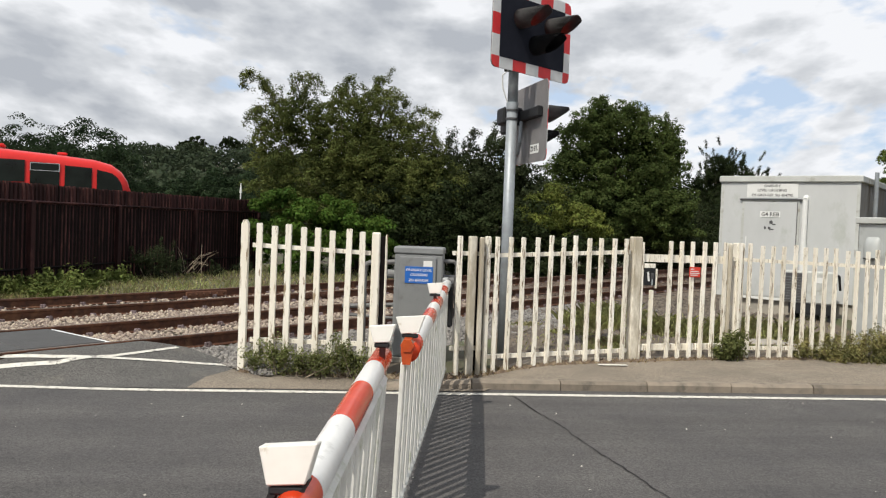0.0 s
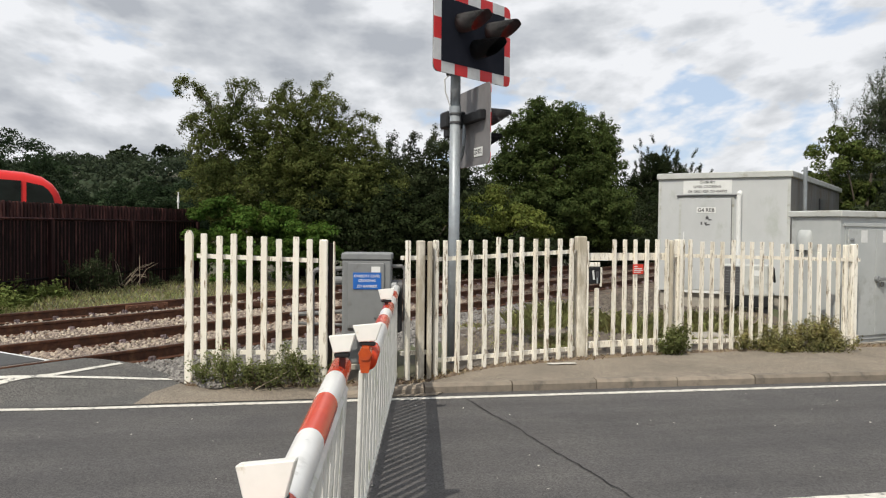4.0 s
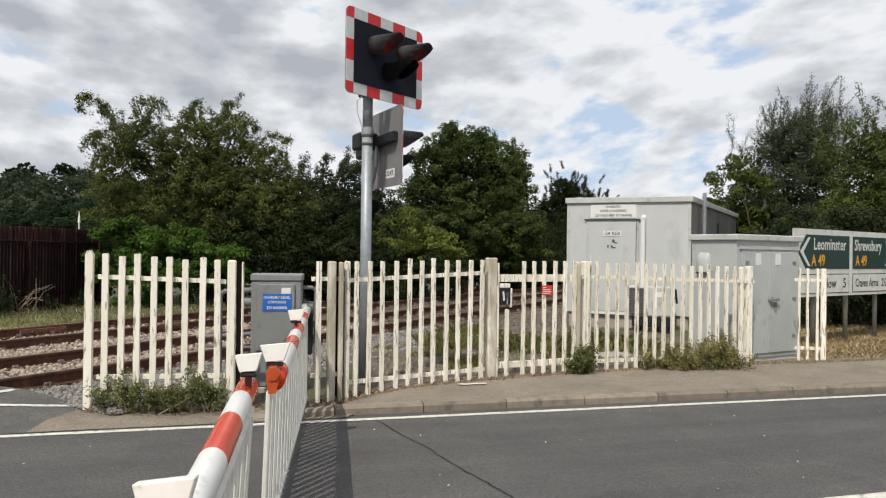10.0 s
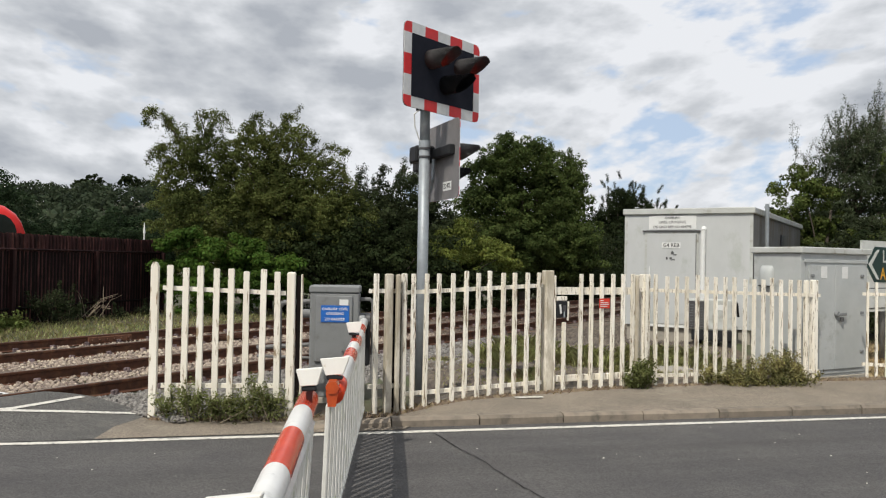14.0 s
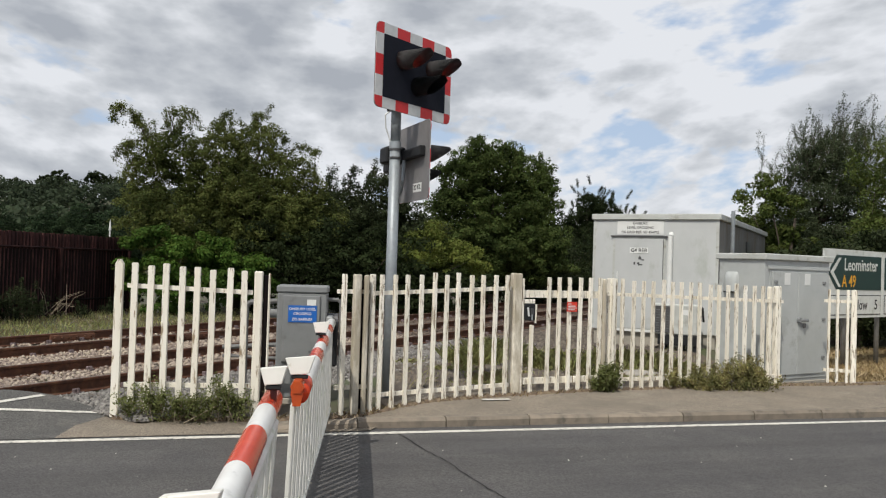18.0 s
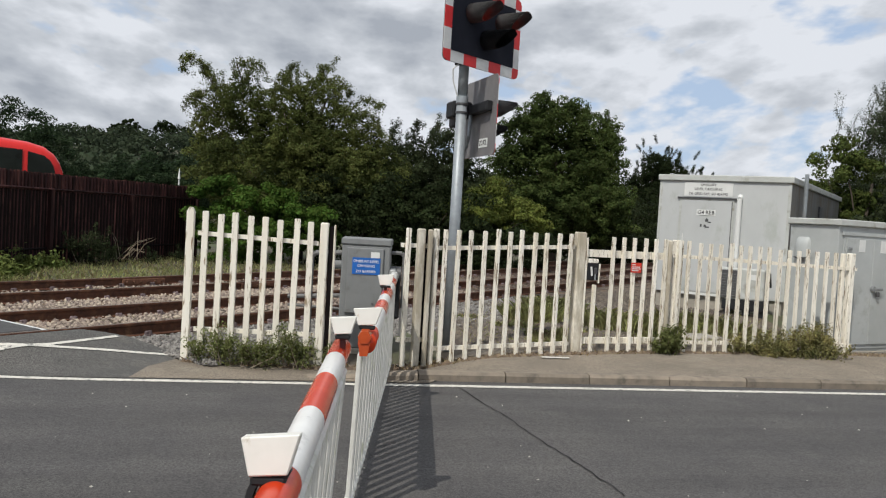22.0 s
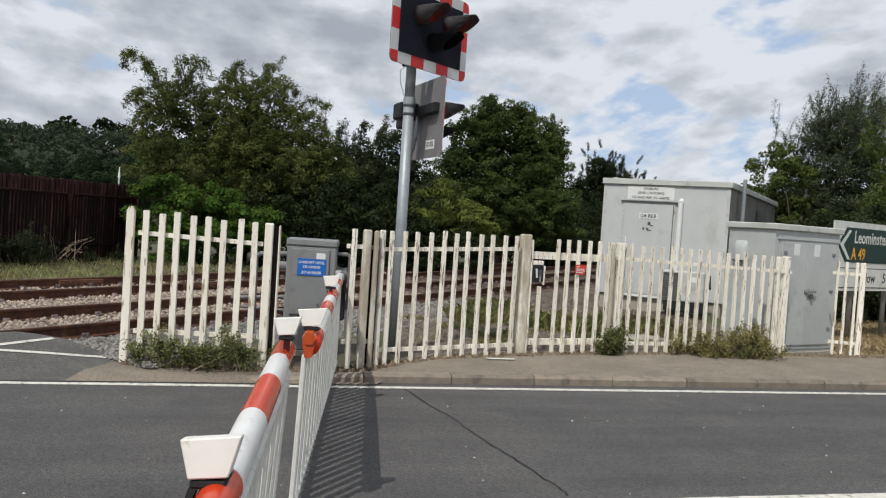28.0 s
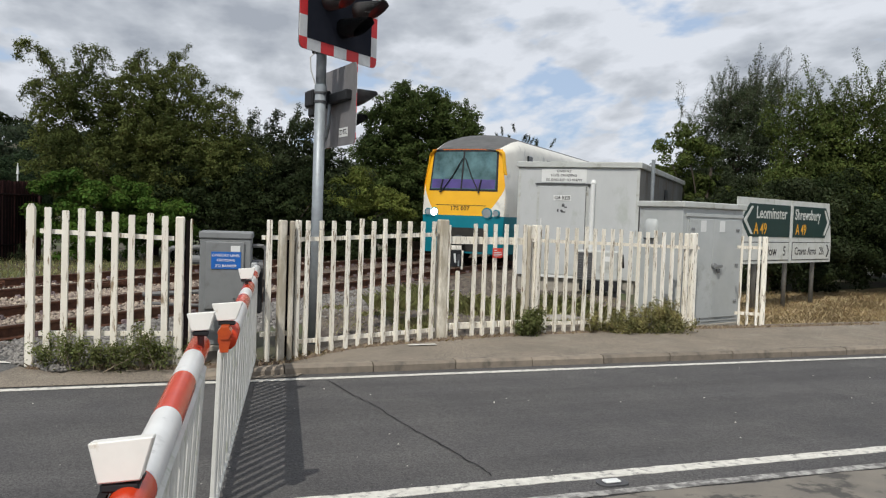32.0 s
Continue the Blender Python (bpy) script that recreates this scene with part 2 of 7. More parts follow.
RUST = mat("rusty_rail", (0.135, 0.054, 0.028), (0.060, 0.027, 0.017), rough=0.75, metal=0.25, scale=9, stain=(0.17, 0.085, 0.045), stain_amt=0.3, stain_scale=5, bump=0.3, bump_scale=50)
RAILTOP = mat("running_surface", (0.26, 0.19, 0.14), (0.20, 0.14, 0.10), rough=0.4, metal=0.7, scale=20)
SLEEPER = mat("sleeper_timber", (0.12, 0.095, 0.075), (0.075, 0.06, 0.05), rough=0.9, scale=12, bump=0.5, bump_scale=40, rnd=0.2)
CHAIR = mat("rail_chair_iron", (0.24, 0.19, 0.20), (0.15, 0.11, 0.11), rough=0.8, metal=0.2, scale=25, rnd=0.25)
RUBBER = mat("rubber_deck", (0.072, 0.072, 0.073), (0.055, 0.055, 0.056), rough=0.75, scale=5, bump=0.3, bump_scale=120)
FENCEWHITE = mat("flaking_white_paint", (0.86, 0.83, 0.75), (0.77, 0.72, 0.62), rough=0.62, scale=5, stain=(0.30, 0.225, 0.14), stain_amt=0.17, sharp=0.06, stain_scale=30, bump=0.25, bump_scale=35, rnd=0.05, stretch=(1, 1, 0.12))
FENCEWORN = mat("worn_white_paint", (0.89, 0.86, 0.78), (0.74, 0.69, 0.58), rough=0.65, scale=9, stain=(0.24, 0.185, 0.12), stain_amt=0.24, sharp=0.06, stain_scale=42.0, bump=0.35, bump_scale=35, rnd=0.07, stretch=(1, 1, 0.10))
FENCEOLD = mat("bare_weathered_post", (0.47, 0.42, 0.33), (0.34, 0.30, 0.23), rough=0.85, scale=7, stain=(0.70, 0.66, 0.57), stain_amt=0.45, stain_scale=5, bump=0.4, bump_scale=35, stretch=(1, 1, 0.3), rnd=0.08)
DARKFENCE = mat("dark_stained_boards", (0.0550, 0.0219, 0.0213), (0.0225, 0.0100, 0.0106), rough=0.75, scale=6, stain=(0.12, 0.050, 0.043), stain_amt=0.4, stain_scale=5, bump=0.3, bump_scale=30, rnd=0.6, stretch=(1, 1, 0.2), spec=0.2)
# near-black for shade in gaps, put into the colour
DARKGAP = mat("near_black_gap_shade", (0.008, 0.006, 0.006), (0.012, 0.008, 0.008), rough=0.8, scale=6, spec=0.1)
PIPEGREY = mat("dull_grey_pipe", (0.20, 0.20, 0.20), (0.15, 0.15, 0.15), rough=0.7, metal=0.2, scale=12)
GALV = mat("galvanised_steel", (0.34, 0.375, 0.405), (0.275, 0.30, 0.325), rough=0.5, metal=0.35, scale=10, stain=(0.26, 0.27, 0.27), stain_amt=0.25, stain_scale=3)
BLACK = mat("black_plastic", (0.013, 0.014, 0.016), (0.02, 0.021, 0.024), rough=0.6, scale=8, spec=0.3)
HOOD = mat("hood_outer_grey", (0.105, 0.107, 0.110), (0.080, 0.081, 0.085), rough=0.6, scale=12, spec=0.3)
NAVY = mat("board_black", (0.013, 0.015, 0.024), (0.017, 0.019, 0.029), rough=0.9, scale=6, spec=0.15)
SIGRED = mat("reflective_red", (0.64, 0.016, 0.019), (0.55, 0.014, 0.017), rough=0.5, scale=10)
SIGWHITE = mat("reflective_white", (0.66, 0.67, 0.68), (0.58, 0.59, 0.60), rough=0.45, scale=10)
BOARDBACK = mat("board_back_grey", (0.205, 0.198, 0.203), (0.165, 0.16, 0.165), rough=0.6, scale=4, stain=(0.22, 0.21, 0.21), stain_amt=0.3, stain_scale=3)
REDLENS = mat("red_signal_lens", (0.5, 0.01, 0.01), rough=0.25, emit=(1.0, 0.05, 0.02), emit_s=3.2)
AMBER = mat("amber_signal_lens", (0.10, 0.055, 0.01), rough=0.2)
BOOMRED = mat("boom_red", (0.62, 0.058, 0.014), (0.54, 0.042, 0.012), rough=0.22, scale=9, stain=(0.62, 0.12, 0.07), stain_amt=0.15, stain_scale=8, spec=0.3)
BOOMWHITE = mat("boom_white", (0.80, 0.80, 0.79), (0.73, 0.73, 0.72), rough=0.28, scale=8, stain=(0.50, 0.50, 0.49), stain_amt=0.2, stain_scale=9)
BOOMGREY = mat("boom_aluminium", (0.45, 0.46, 0.46), (0.36, 0.37, 0.37), rough=0.45, metal=0.5, scale=9)
LAMPWHITE = mat("lamp_case_white", (0.80, 0.79, 0.75), (0.74, 0.73, 0.69), rough=0.45, scale=9, stain=(0.55, 0.50, 0.40), stain_amt=0.12, stain_scale=14)
SKIRT = mat("skirt_aluminium_white", (0.72, 0.715, 0.68), (0.58, 0.575, 0.54), rough=0.5, scale=7, stain=(0.42, 0.44, 0.34), stain_amt=0.25, stain_scale=6, rnd=0.07)
ORANGE = mat("orange_lens", (0.50, 0.085, 0.02), (0.40, 0.06, 0.02), rough=0.25, scale=18)
DARKRED = mat("dark_red_lens", (0.10, 0.012, 0.01), rough=0.25)
MACHGREY = mat("machine_grey_paint", (0.225, 0.235, 0.24), (0.19, 0.198, 0.205), rough=0.5, scale=4, stain=(0.15, 0.15, 0.145), stain_amt=0.2, stain_scale=4)
BLUESIGN = mat("blue_sign", (0.014, 0.13, 0.50), (0.013, 0.115, 0.45), rough=0.4, scale=8)
WHITEINK = mat("white_ink", (0.78, 0.79, 0.80), rough=0.5)
BLACKINK = mat("black_ink", (0.02, 0.02, 0.025), rough=0.5)
PLATEWHITE = mat("white_plate", (0.74, 0.75, 0.74), (0.68, 0.69, 0.68), rough=0.45, scale=9)
REBGREY = mat("reb_grey_panel", (0.525, 0.54, 0.545), (0.465, 0.48, 0.485), rough=0.55, scale=1.6, stain=(0.40, 0.42, 0.40), stain_amt=0.12, stain_scale=1.5, rnd=0.03, stretch=(1, 1, 0.5))
REBROOF = mat("reb_roof_edge", (0.52, 0.54, 0.53), (0.43, 0.44, 0.42), rough=0.7, scale=3, stain=(0.30, 0.29, 0.25), stain_amt=0.3, stain_scale=4)
CABGREY = mat("cabinet_grey_paint", (0.46, 0.48, 0.48), (0.40, 0.42, 0.42), rough=0.5, scale=2.5, stain=(0.33, 0.34, 0.33), stain_amt=0.22, stain_scale=2.6, rnd=0.03)
CONCRETE = mat("concrete", (0.38, 0.35, 0.30), (0.29, 0.27, 0.235), rough=0.9, scale=5, bump=0.4, bump_scale=40)
STEELDARK = mat("dark_steel", (0.12, 0.12, 0.125), (0.085, 0.085, 0.09), rough=0.5, metal=0.5, scale=15)
SIGNGREEN = mat("sign_green", (0.003, 0.027, 0.024), (0.004, 0.034, 0.029), rough=0.45, scale=6)
SIGNFACE = mat("sign_white", (0.62, 0.64, 0.63), (0.54, 0.56, 0.54), rough=0.5, scale=5, stain=(0.34, 0.37, 0.31), stain_amt=0.22, stain_scale=4)
SIGNYELLOW = mat("sign_yellow", (0.76, 0.38, 0.015), rough=0.45)
BUSRED = mat("bus_red_paint", (0.62, 0.028, 0.026), (0.56, 0.025, 0.023), rough=0.38, scale=3, spec=0.25)
GLASS = mat("dark_window_glass", (0.014, 0.019, 0.018), (0.007, 0.009, 0.009), rough=0.08, scale=1.5, spec=0.35)
CABGLASS = mat("train_windscreen_glass", (0.13, 0.24, 0.25), (0.04, 0.09, 0.09), rough=0.06, metal=0.45, scale=2.2, spec=0.9)
DASH = mat("purple_cab_blind", (0.085, 0.06, 0.24), (0.06, 0.045, 0.17), rough=0.4, scale=4)
# darker than REBGREY: the side's shade is put into the colour, with brown stains
REBSIDE = mat("shaded_stained_side_panel", (0.20, 0.198, 0.19), (0.15, 0.145, 0.138), rough=0.7, scale=2, stain=(0.15, 0.12, 0.09), stain_amt=0.4, stain_scale=3, rnd=0.12, stretch=(1, 1, 0.4))
CHROME = mat("chrome", (0.7, 0.7, 0.7), rough=0.25, metal=1.0)
TYELLOW = mat("train_yellow", (0.85, 0.46, 0.012), (0.80, 0.42, 0.012), rough=0.3, scale=3)
TTEAL = mat("train_teal", (0.008, 0.20, 0.27), (0.008, 0.18, 0.24), rough=0.3, scale=3)
TWHITE = mat("train_cream", (0.80, 0.78, 0.71), (0.72, 0.70, 0.64), rough=0.35, scale=2.5, stain=(0.46, 0.45, 0.42), stain_amt=0.2, stain_scale=1.5)
TROOF = mat("train_roof_grey", (0.12, 0.12, 0.12), (0.085, 0.085, 0.085), rough=0.7, scale=3)
TUNDER = mat("train_underframe", (0.025, 0.024, 0.023), (0.04, 0.036, 0.032), rough=0.8, scale=6)
HEADLAMP = mat("lit_headlamp", (0.9, 0.9, 0.9), rough=0.2, emit=(1, 0.97, 0.9), emit_s=6.0)
BARK = mat("bark", (0.10, 0.08, 0.06), (0.06, 0.05, 0.04), rough=0.95, scale=9, bump=0.8, bump_scale=30, stretch=(1, 1, 0.3))
TWIG = mat("dry_twig", (0.33, 0.27, 0.20), (0.24, 0.19, 0.14), rough=0.9, scale=9)


def leaf_mat(name, a, b, isl=0.45, tr=0.3, grain=0.8):
    return mat(name, tuple(c * 1.25 for c in a), tuple(c * 0.8 for c in b), rough=0.6, scale=grain, island=isl, translucent=tr, coords="Object", spec=0.06)


LEAF_HAW = leaf_mat("hawthorn_leaf", (0.111, 0.129, 0.039), (0.063, 0.082, 0.026), isl=0.3)
LEAF_ASH = leaf_mat("ash_leaf", (0.076, 0.104, 0.031), (0.043, 0.064, 0.020), isl=0.3)
LEAF_BRIGHT = leaf_mat("bramble_leaf", (0.0693, 0.1262, 0.0224), (0.0436, 0.0853, 0.0168), isl=0.3)
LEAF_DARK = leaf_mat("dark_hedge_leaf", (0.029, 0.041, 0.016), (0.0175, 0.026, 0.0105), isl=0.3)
LEAF_OLIVE = leaf_mat("blackthorn_leaf", (0.047, 0.060, 0.028), (0.029, 0.039, 0.019), isl=0.3)
LEAF_THORN = leaf_mat("twiggy_blackthorn_leaf", (0.078, 0.098, 0.052), (0.048, 0.063, 0.035), isl=0.3)
# lighter hedge leaf: sunlight on the foliage is put into the colour
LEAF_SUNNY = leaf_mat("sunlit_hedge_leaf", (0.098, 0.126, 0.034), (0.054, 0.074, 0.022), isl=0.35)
LEAF_FAR = leaf_mat("far_wood_leaf", (0.0324, 0.0522, 0.0242), (0.0187, 0.0326, 0.0162), isl=0.2)
LEAF_HILL = leaf_mat("hillside_wood_leaf", (0.050, 0.067, 0.038), (0.028, 0.040, 0.025), isl=0.2, grain=0.07)
LEAF_YELLOW = leaf_mat("yellow_green_leaf", (0.150, 0.178, 0.042), (0.085, 0.110, 0.028), isl=0.3)
LEAF_LIGHT = leaf_mat("pale_weed_leaf", (0.165, 0.205, 0.060), (0.085, 0.11, 0.032), isl=0.25)
LEAF_SPRAWL = leaf_mat("sprawling_weed_leaf", (0.270, 0.240, 0.100), (0.120, 0.130, 0.052), isl=0.45, grain=5)
LEAF_WEED = leaf_mat("weed_leaf", (0.150, 0.168, 0.060), (0.075, 0.086, 0.034), isl=0.35)
GRASS_DRY = leaf_mat("dry_grass", (0.54, 0.43, 0.26), (0.44, 0.35, 0.21), isl=0.2, tr=0.15)
VERGE = mat("straw_ground", (0.44, 0.34, 0.19), (0.33, 0.26, 0.145), rough=0.95, scale=3, stain=(0.30, 0.25, 0.12), stain_amt=0.3, stain_scale=2, bump=0.8, bump_scale=40)
GRASS_GREEN = leaf_mat("green_grass", (0.58, 0.60, 0.27), (0.50, 0.50, 0.23), isl=0.3, tr=0.15)

# ---------------------------------------------------------------- helpers of this scene
def part(name, bm, material, parent=None, label="", smooth=False):
    """Links a bmesh as one mesh object under a thing or a part."""
    me = bpy.data.meshes.new(name)
    bm.to_mesh(me)
    bm.free()
    return part_mesh(name, me, material, parent, label, smooth)


def part_mesh(name, me, material, parent=None, label="", smooth=False):
    if not me.materials:
        me.materials.append(material)
    if smooth:
        me.shade_smooth()
    ob = new(name, me)
    ob.parent = parent
    if label:
        ob["label"] = label
    return ob


def raw(name, verts, faces, material, parent=None, label="", smooth=False):
    me = bpy.data.meshes.new(name)
    me.from_pydata([tuple(v) for v in verts], [], [tuple(f) for f in faces])
    me.update()
    return part_mesh(name, me, material, parent, label, smooth)


def thing(name, m, label, category, group=""):
    ob = new(name)
    ob.empty_display_size = 0.1
    ob.matrix_basis = m
    return tagged(ob, label, category, group)


def box(bm, x0, y0, z0, x1, y1, z1, bevel=0.0):
    vs = [bm.verts.new((x, y, z)) for z in (z0, z1) for y in (y0, y1) for x in (x0, x1)]
    fs = [bm.faces.new([vs[i] for i in f]) for f in ((0, 2, 3, 1), (4, 5, 7, 6), (0, 1, 5, 4), (2, 6, 7, 3), (0, 4, 6, 2), (1, 3, 7, 5))]
    if bevel:
        es = {e for f in fs for e in f.edges}
        bmesh.ops.bevel(bm, geom=list(es), offset=bevel, segments=1, affect="EDGES", profile=0.7)
    return bm


def boxm(x0, y0, z0, x1, y1, z1, bevel=0.0):
    return box(bmesh.new(), x0, y0, z0, x1, y1, z1, bevel)


def tube(bm, p0, p1, r0, r1=None, n=12, caps=True):
    p0, p1 = Vector(p0), Vector(p1)
    r1 = r0 if r1 is None else r1
    q = (p1 - p0).to_track_quat("Z", "Y")
    rings = []
    for p, r in ((p0, r0), (p1, r1)):
        rings.append([bm.verts.new(p + q @ Vector((r * math.cos(a), r * math.sin(a), 0))) for a in (2 * math.pi * k / n for k in range(n))])
    for k in range(n):
        bm.faces.new((rings[0][k], rings[0][(k + 1) % n], rings[1][(k + 1) % n], rings[1][k]))
    if caps:
        bm.faces.new(rings[0][::-1])
        bm.faces.new(rings[1])
    return bm


def tubem(p0, p1, r0, r1=None, n=12, caps=True):
    return tube(bmesh.new(), p0, p1, r0, r1, n, caps)


def bent(bm, pts, r, n=8):
    for a, b in zip(pts, pts[1:]):
        tube(bm, a, b, r, r, n)
    return bm


def prism(bm, outline, y0, y1):
    """A plate: outline in x, z, from y0 to y1."""
    a = [bm.verts.new((x, y0, z)) for x, z in outline]
    b = [bm.verts.new((x, y1, z)) for x, z in outline]
    bm.faces.new(a)
    bm.faces.new(b[::-1])
    n = len(a)
    for k in range(n):
        bm.faces.new((a[k], b[k], b[(k + 1) % n], a[(k + 1) % n]))
    bmesh.ops.recalc_face_normals(bm, faces=bm.faces[-(n + 2):])
    return bm


def rounded(w, h, r, n=5):
    pts = []
    for cx, cz, a0 in ((w / 2 - r, h / 2 - r, 0), (-w / 2 + r, h / 2 - r, 90), (-w / 2 + r, -h / 2 + r, 180), (w / 2 - r, -h / 2 + r, 270)):
        for k in range(n + 1):
            a = radians(a0 + 90 * k / n)
            pts.append((cx + r * math.cos(a), cz + r * math.sin(a)))
    return pts


def words(name, text, size, material, parent, x, y, z, align="CENTER", rz=0, narrow=1.0):
    """Lettering that stands upright in the x, z plane of its thing and faces -y."""
    cu = bpy.data.curves.new("lettering", "FONT")
    cu.body, cu.size, cu.align_x, cu.align_y, cu.extrude, cu.resolution_u = text, size, align, "CENTER", 0.0012, 2
    cu.offset = 0.012 * size
    tmp = bpy.data.objects.new("lettering", cu)
    me = bpy.data.meshes.new_from_object(tmp)
    bpy.data.objects.remove(tmp)
    me.materials.clear()
    me.transform(Matrix.Diagonal((narrow, 1, 1, 1)))
    ob = part_mesh(name, me, material, parent)
    ob.matrix_basis = pose(x, y, z, 90, 0, rz)
    return ob


def smooth01(a, b, v):
    t = np.clip((v - a) / (b - a), 0, 1)
    return t * t * (3 - 2 * t)


# ---------------------------------------------------------------- the plan
ROAD = radians(9.4)                       # the road runs 9.4 degrees off the x axis
RU, RV = Vector((math.cos(ROAD), math.sin(ROAD), 0)), Vector((-math.sin(ROAD), math.cos(ROAD), 0))
TD, TN = Vector((0.575, 0.818, 0)), Vector((0.818, -0.575, 0))    # along and across the railway
RAILS = {"d": -8.07, "c": -9.57, "b": -11.4, "a": -12.9}


def road_pt(u, v, z=0.0):
    p = RU * u + RV * v
    return (p.x, p.y, z)


def track_pt(s, q, z=0.0):
    p = TD * s + TN * q
    return (p.x, p.y, z)


def rail_z(s):
    return 0.2 + 0.006 * min(max(s - 8, 0), 17)


def ground_z(x, y):
    v = -x * math.sin(ROAD) + y * math.cos(ROAD)
    q = 0.818 * x - 0.575 * y
    r = np.hypot(x, y)
    z = -0.10 + 0.15 * smooth01(8.0, 9.2, v) - 0.02 * smooth01(-6.0, -7.5, q)
    z = z + 0.22 * smooth01(12.5, 16.0, v) * smooth01(-5.0, -3.0, q)
    z = np.where(v < 0.5, z + 0.12 * smooth01(0.5, 0.3, v), z)
    ang = np.degrees(np.arctan2(x, y))
    hill = 27 * smooth01(90, 430, r) * (0.8 + 0.2 * np.sin(ang / 9.0 + 3.24)) + 60 * smooth01(700, 2500, r)
    return z + hill


# ---- ground
def ground():
    def axis():
        near = np.arange(-16, 26.01, 0.5)
        out = [26.0]
        step = 0.7
        while out[-1] < 3000:
            out.append(out[-1] + step)
            step *= 1.16
        neg = [-16.0]
        step = 0.7
        while neg[-1] > -3000:
            neg.append(neg[-1] - step)
            step *= 1.16
        return np.array(sorted(set(neg) | set(near.tolist()) | set(out)))
    xs, ys = axis(), axis()
    gx, gy = np.meshgrid(xs, ys)
    gz = ground_z(gx, gy)
    verts = np.stack([gx, gy, gz], -1).reshape(-1, 3).tolist()
    w = len(xs)
    faces = [(j * w + i, j * w + i + 1, (j + 1) * w + i + 1, (j + 1) * w + i) for j in range(len(ys) - 1) for i in range(w - 1)]
    ob = raw("ground", verts, faces, EARTH, smooth=True)
    tagged(ob, "brown earth with patches of grass", "ground", kind="structure")


ground()


def strip(name, u0, u1, v0, v1, z, material, parent=None, label="", wobble=0.0, step=0.5, seed=1):
    """A thin painted or laid strip along the road, with slightly uneven edges."""
    rng = random.Random(seed)
    n = max(2, int((u1 - u0) / step))
    verts, faces = [], []
    for k in range(n + 1):
        u = u0 + (u1 - u0) * k / n
        bend = 0.055 * max(0.0, -1.5 - u) ** 1.5 if name == "edge_line" else 0.0
        a, b = rng.uniform(-wobble, wobble), rng.uniform(-wobble, wobble)
        verts += [road_pt(u, v0 + a + bend, z), road_pt(u, v1 + b + bend, z), road_pt(u, v1 + b + bend, z - 0.004), road_pt(u, v0 + a + bend, z - 0.004)]
    for k in range(n):
        o = 4 * k
        faces += [(o, o + 4, o + 5, o + 1), (o + 1, o + 5, o + 6, o + 2), (o + 3, o + 7, o + 4, o)]
    return raw(name, verts, faces, material, parent, label)


def road():
    verts, faces = [], []
    n = 120
    for k in range(n + 1):
        u = -70 + 190 * k / n
        for v, z in ((0.62, -0.12), (0.62, 0), (2.4, 0.0), (4.2, 0.0), (6.0, 0.0), (8.02, 0.0), (8.02, -0.12)):
            verts.append(road_pt(u, v, z))
    for k in range(n):
        for j in range(6):
            o = 7 * k + j
            faces.append((o, o + 7, o + 8, o + 1))
    r = raw("road", verts, faces, ASPHALT)
    tagged(r, "dark grey asphalt two-lane road with a tar seam", "road", kind="structure")
    # the worn lane on this side of the centre line
    strip("worn_lane", 0.2, 60, 0.9, 4.02, 0.004, ASPHALT_OLD, r, "worn pale asphalt of the nearer lane", 0.02, 0.4, 4)
    strip("edge_line", -4.9, 60, 7.635, 7.72, 0.008, PAINT, r, "white edge line", 0.004, 0.35, 2)
    strip("centre_line", -3.0, 60, 4.33, 4.45, 0.008, PAINT, r, "white centre line with ragged edges", 0.006, 0.10, 3)
    strip("centre_line", 1.2, 60, 4.04, 4.12, 0.009, PAINT_WORN, r, "worn second centre line", 0.006, 0.15, 5)
    strip("centre_gap", 0.2, 60, 4.12, 4.33, 0.005, ASPHALT, r, "dark asphalt between the centre lines", 0.006, 0.3, 6)
    # tar seam
    pts = [(0.60, 7.85), (0.82, 7.12), (0.95, 6.72), (1.12, 6.08), (1.24, 5.70), (1.35, 5.31), (1.43, 5.04), (1.47, 4.80)]
    rng = random.Random(7)
    verts, faces = [], []
    fine = []
    for (x0, y0), (x1, y1) in zip(pts, pts[1:]):
        for k in range(5):
            f = k / 5
            fine.append((x0 + (x1 - x0) * f + rng.uniform(-0.013, 0.013), y0 + (y1 - y0) * f + rng.uniform(-0.02, 0.02)))
    for x, y in fine:
        w = rng.uniform(0.003, 0.0075)
        verts += [(x - w, y - 0.4 * w, 0.006), (x + w, y + 0.4 * w, 0.006)]
    faces = [(2 * k, 2 * k + 1, 2 * k + 3, 2 * k + 2) for k in range(len(fine) - 1)]
    raw("tar_seam", verts, faces, TAR, r, "black tar seam across the lane")
    return r


road()


def road_stud(u):
    t = thing("road_stud", Matrix.Translation(road_pt(u, 4.22, 0.0)) @ Matrix.Rotation(ROAD, 4, "Z"), "white road stud in an iron shoe between the centre lines", "road stud")
    part("shoe", prism_up(rounded(0.20, 0.13, 0.05), 0.004, 0.016), STEELDARK, t)
    part("reflector", boxm(-0.06, -0.03, 0.016, 0.05, 0.03, 0.03, 0.006), PLATEWHITE, t, "white reflector")


def prism_up(outline, z0, z1):
    bm = bmesh.new()
    a = [bm.verts.new((x, y, z0)) for x, y in outline]
    b = [bm.verts.new((x, y, z1)) for x, y in outline]
    bm.faces.new(a[::-1])
    bm.faces.new(b)
    n = len(a)
    for k in range(n):
        bm.faces.new((a[k], a[(k + 1) % n], b[(k + 1) % n], b[k]))
    return bm


road_stud(2.9)


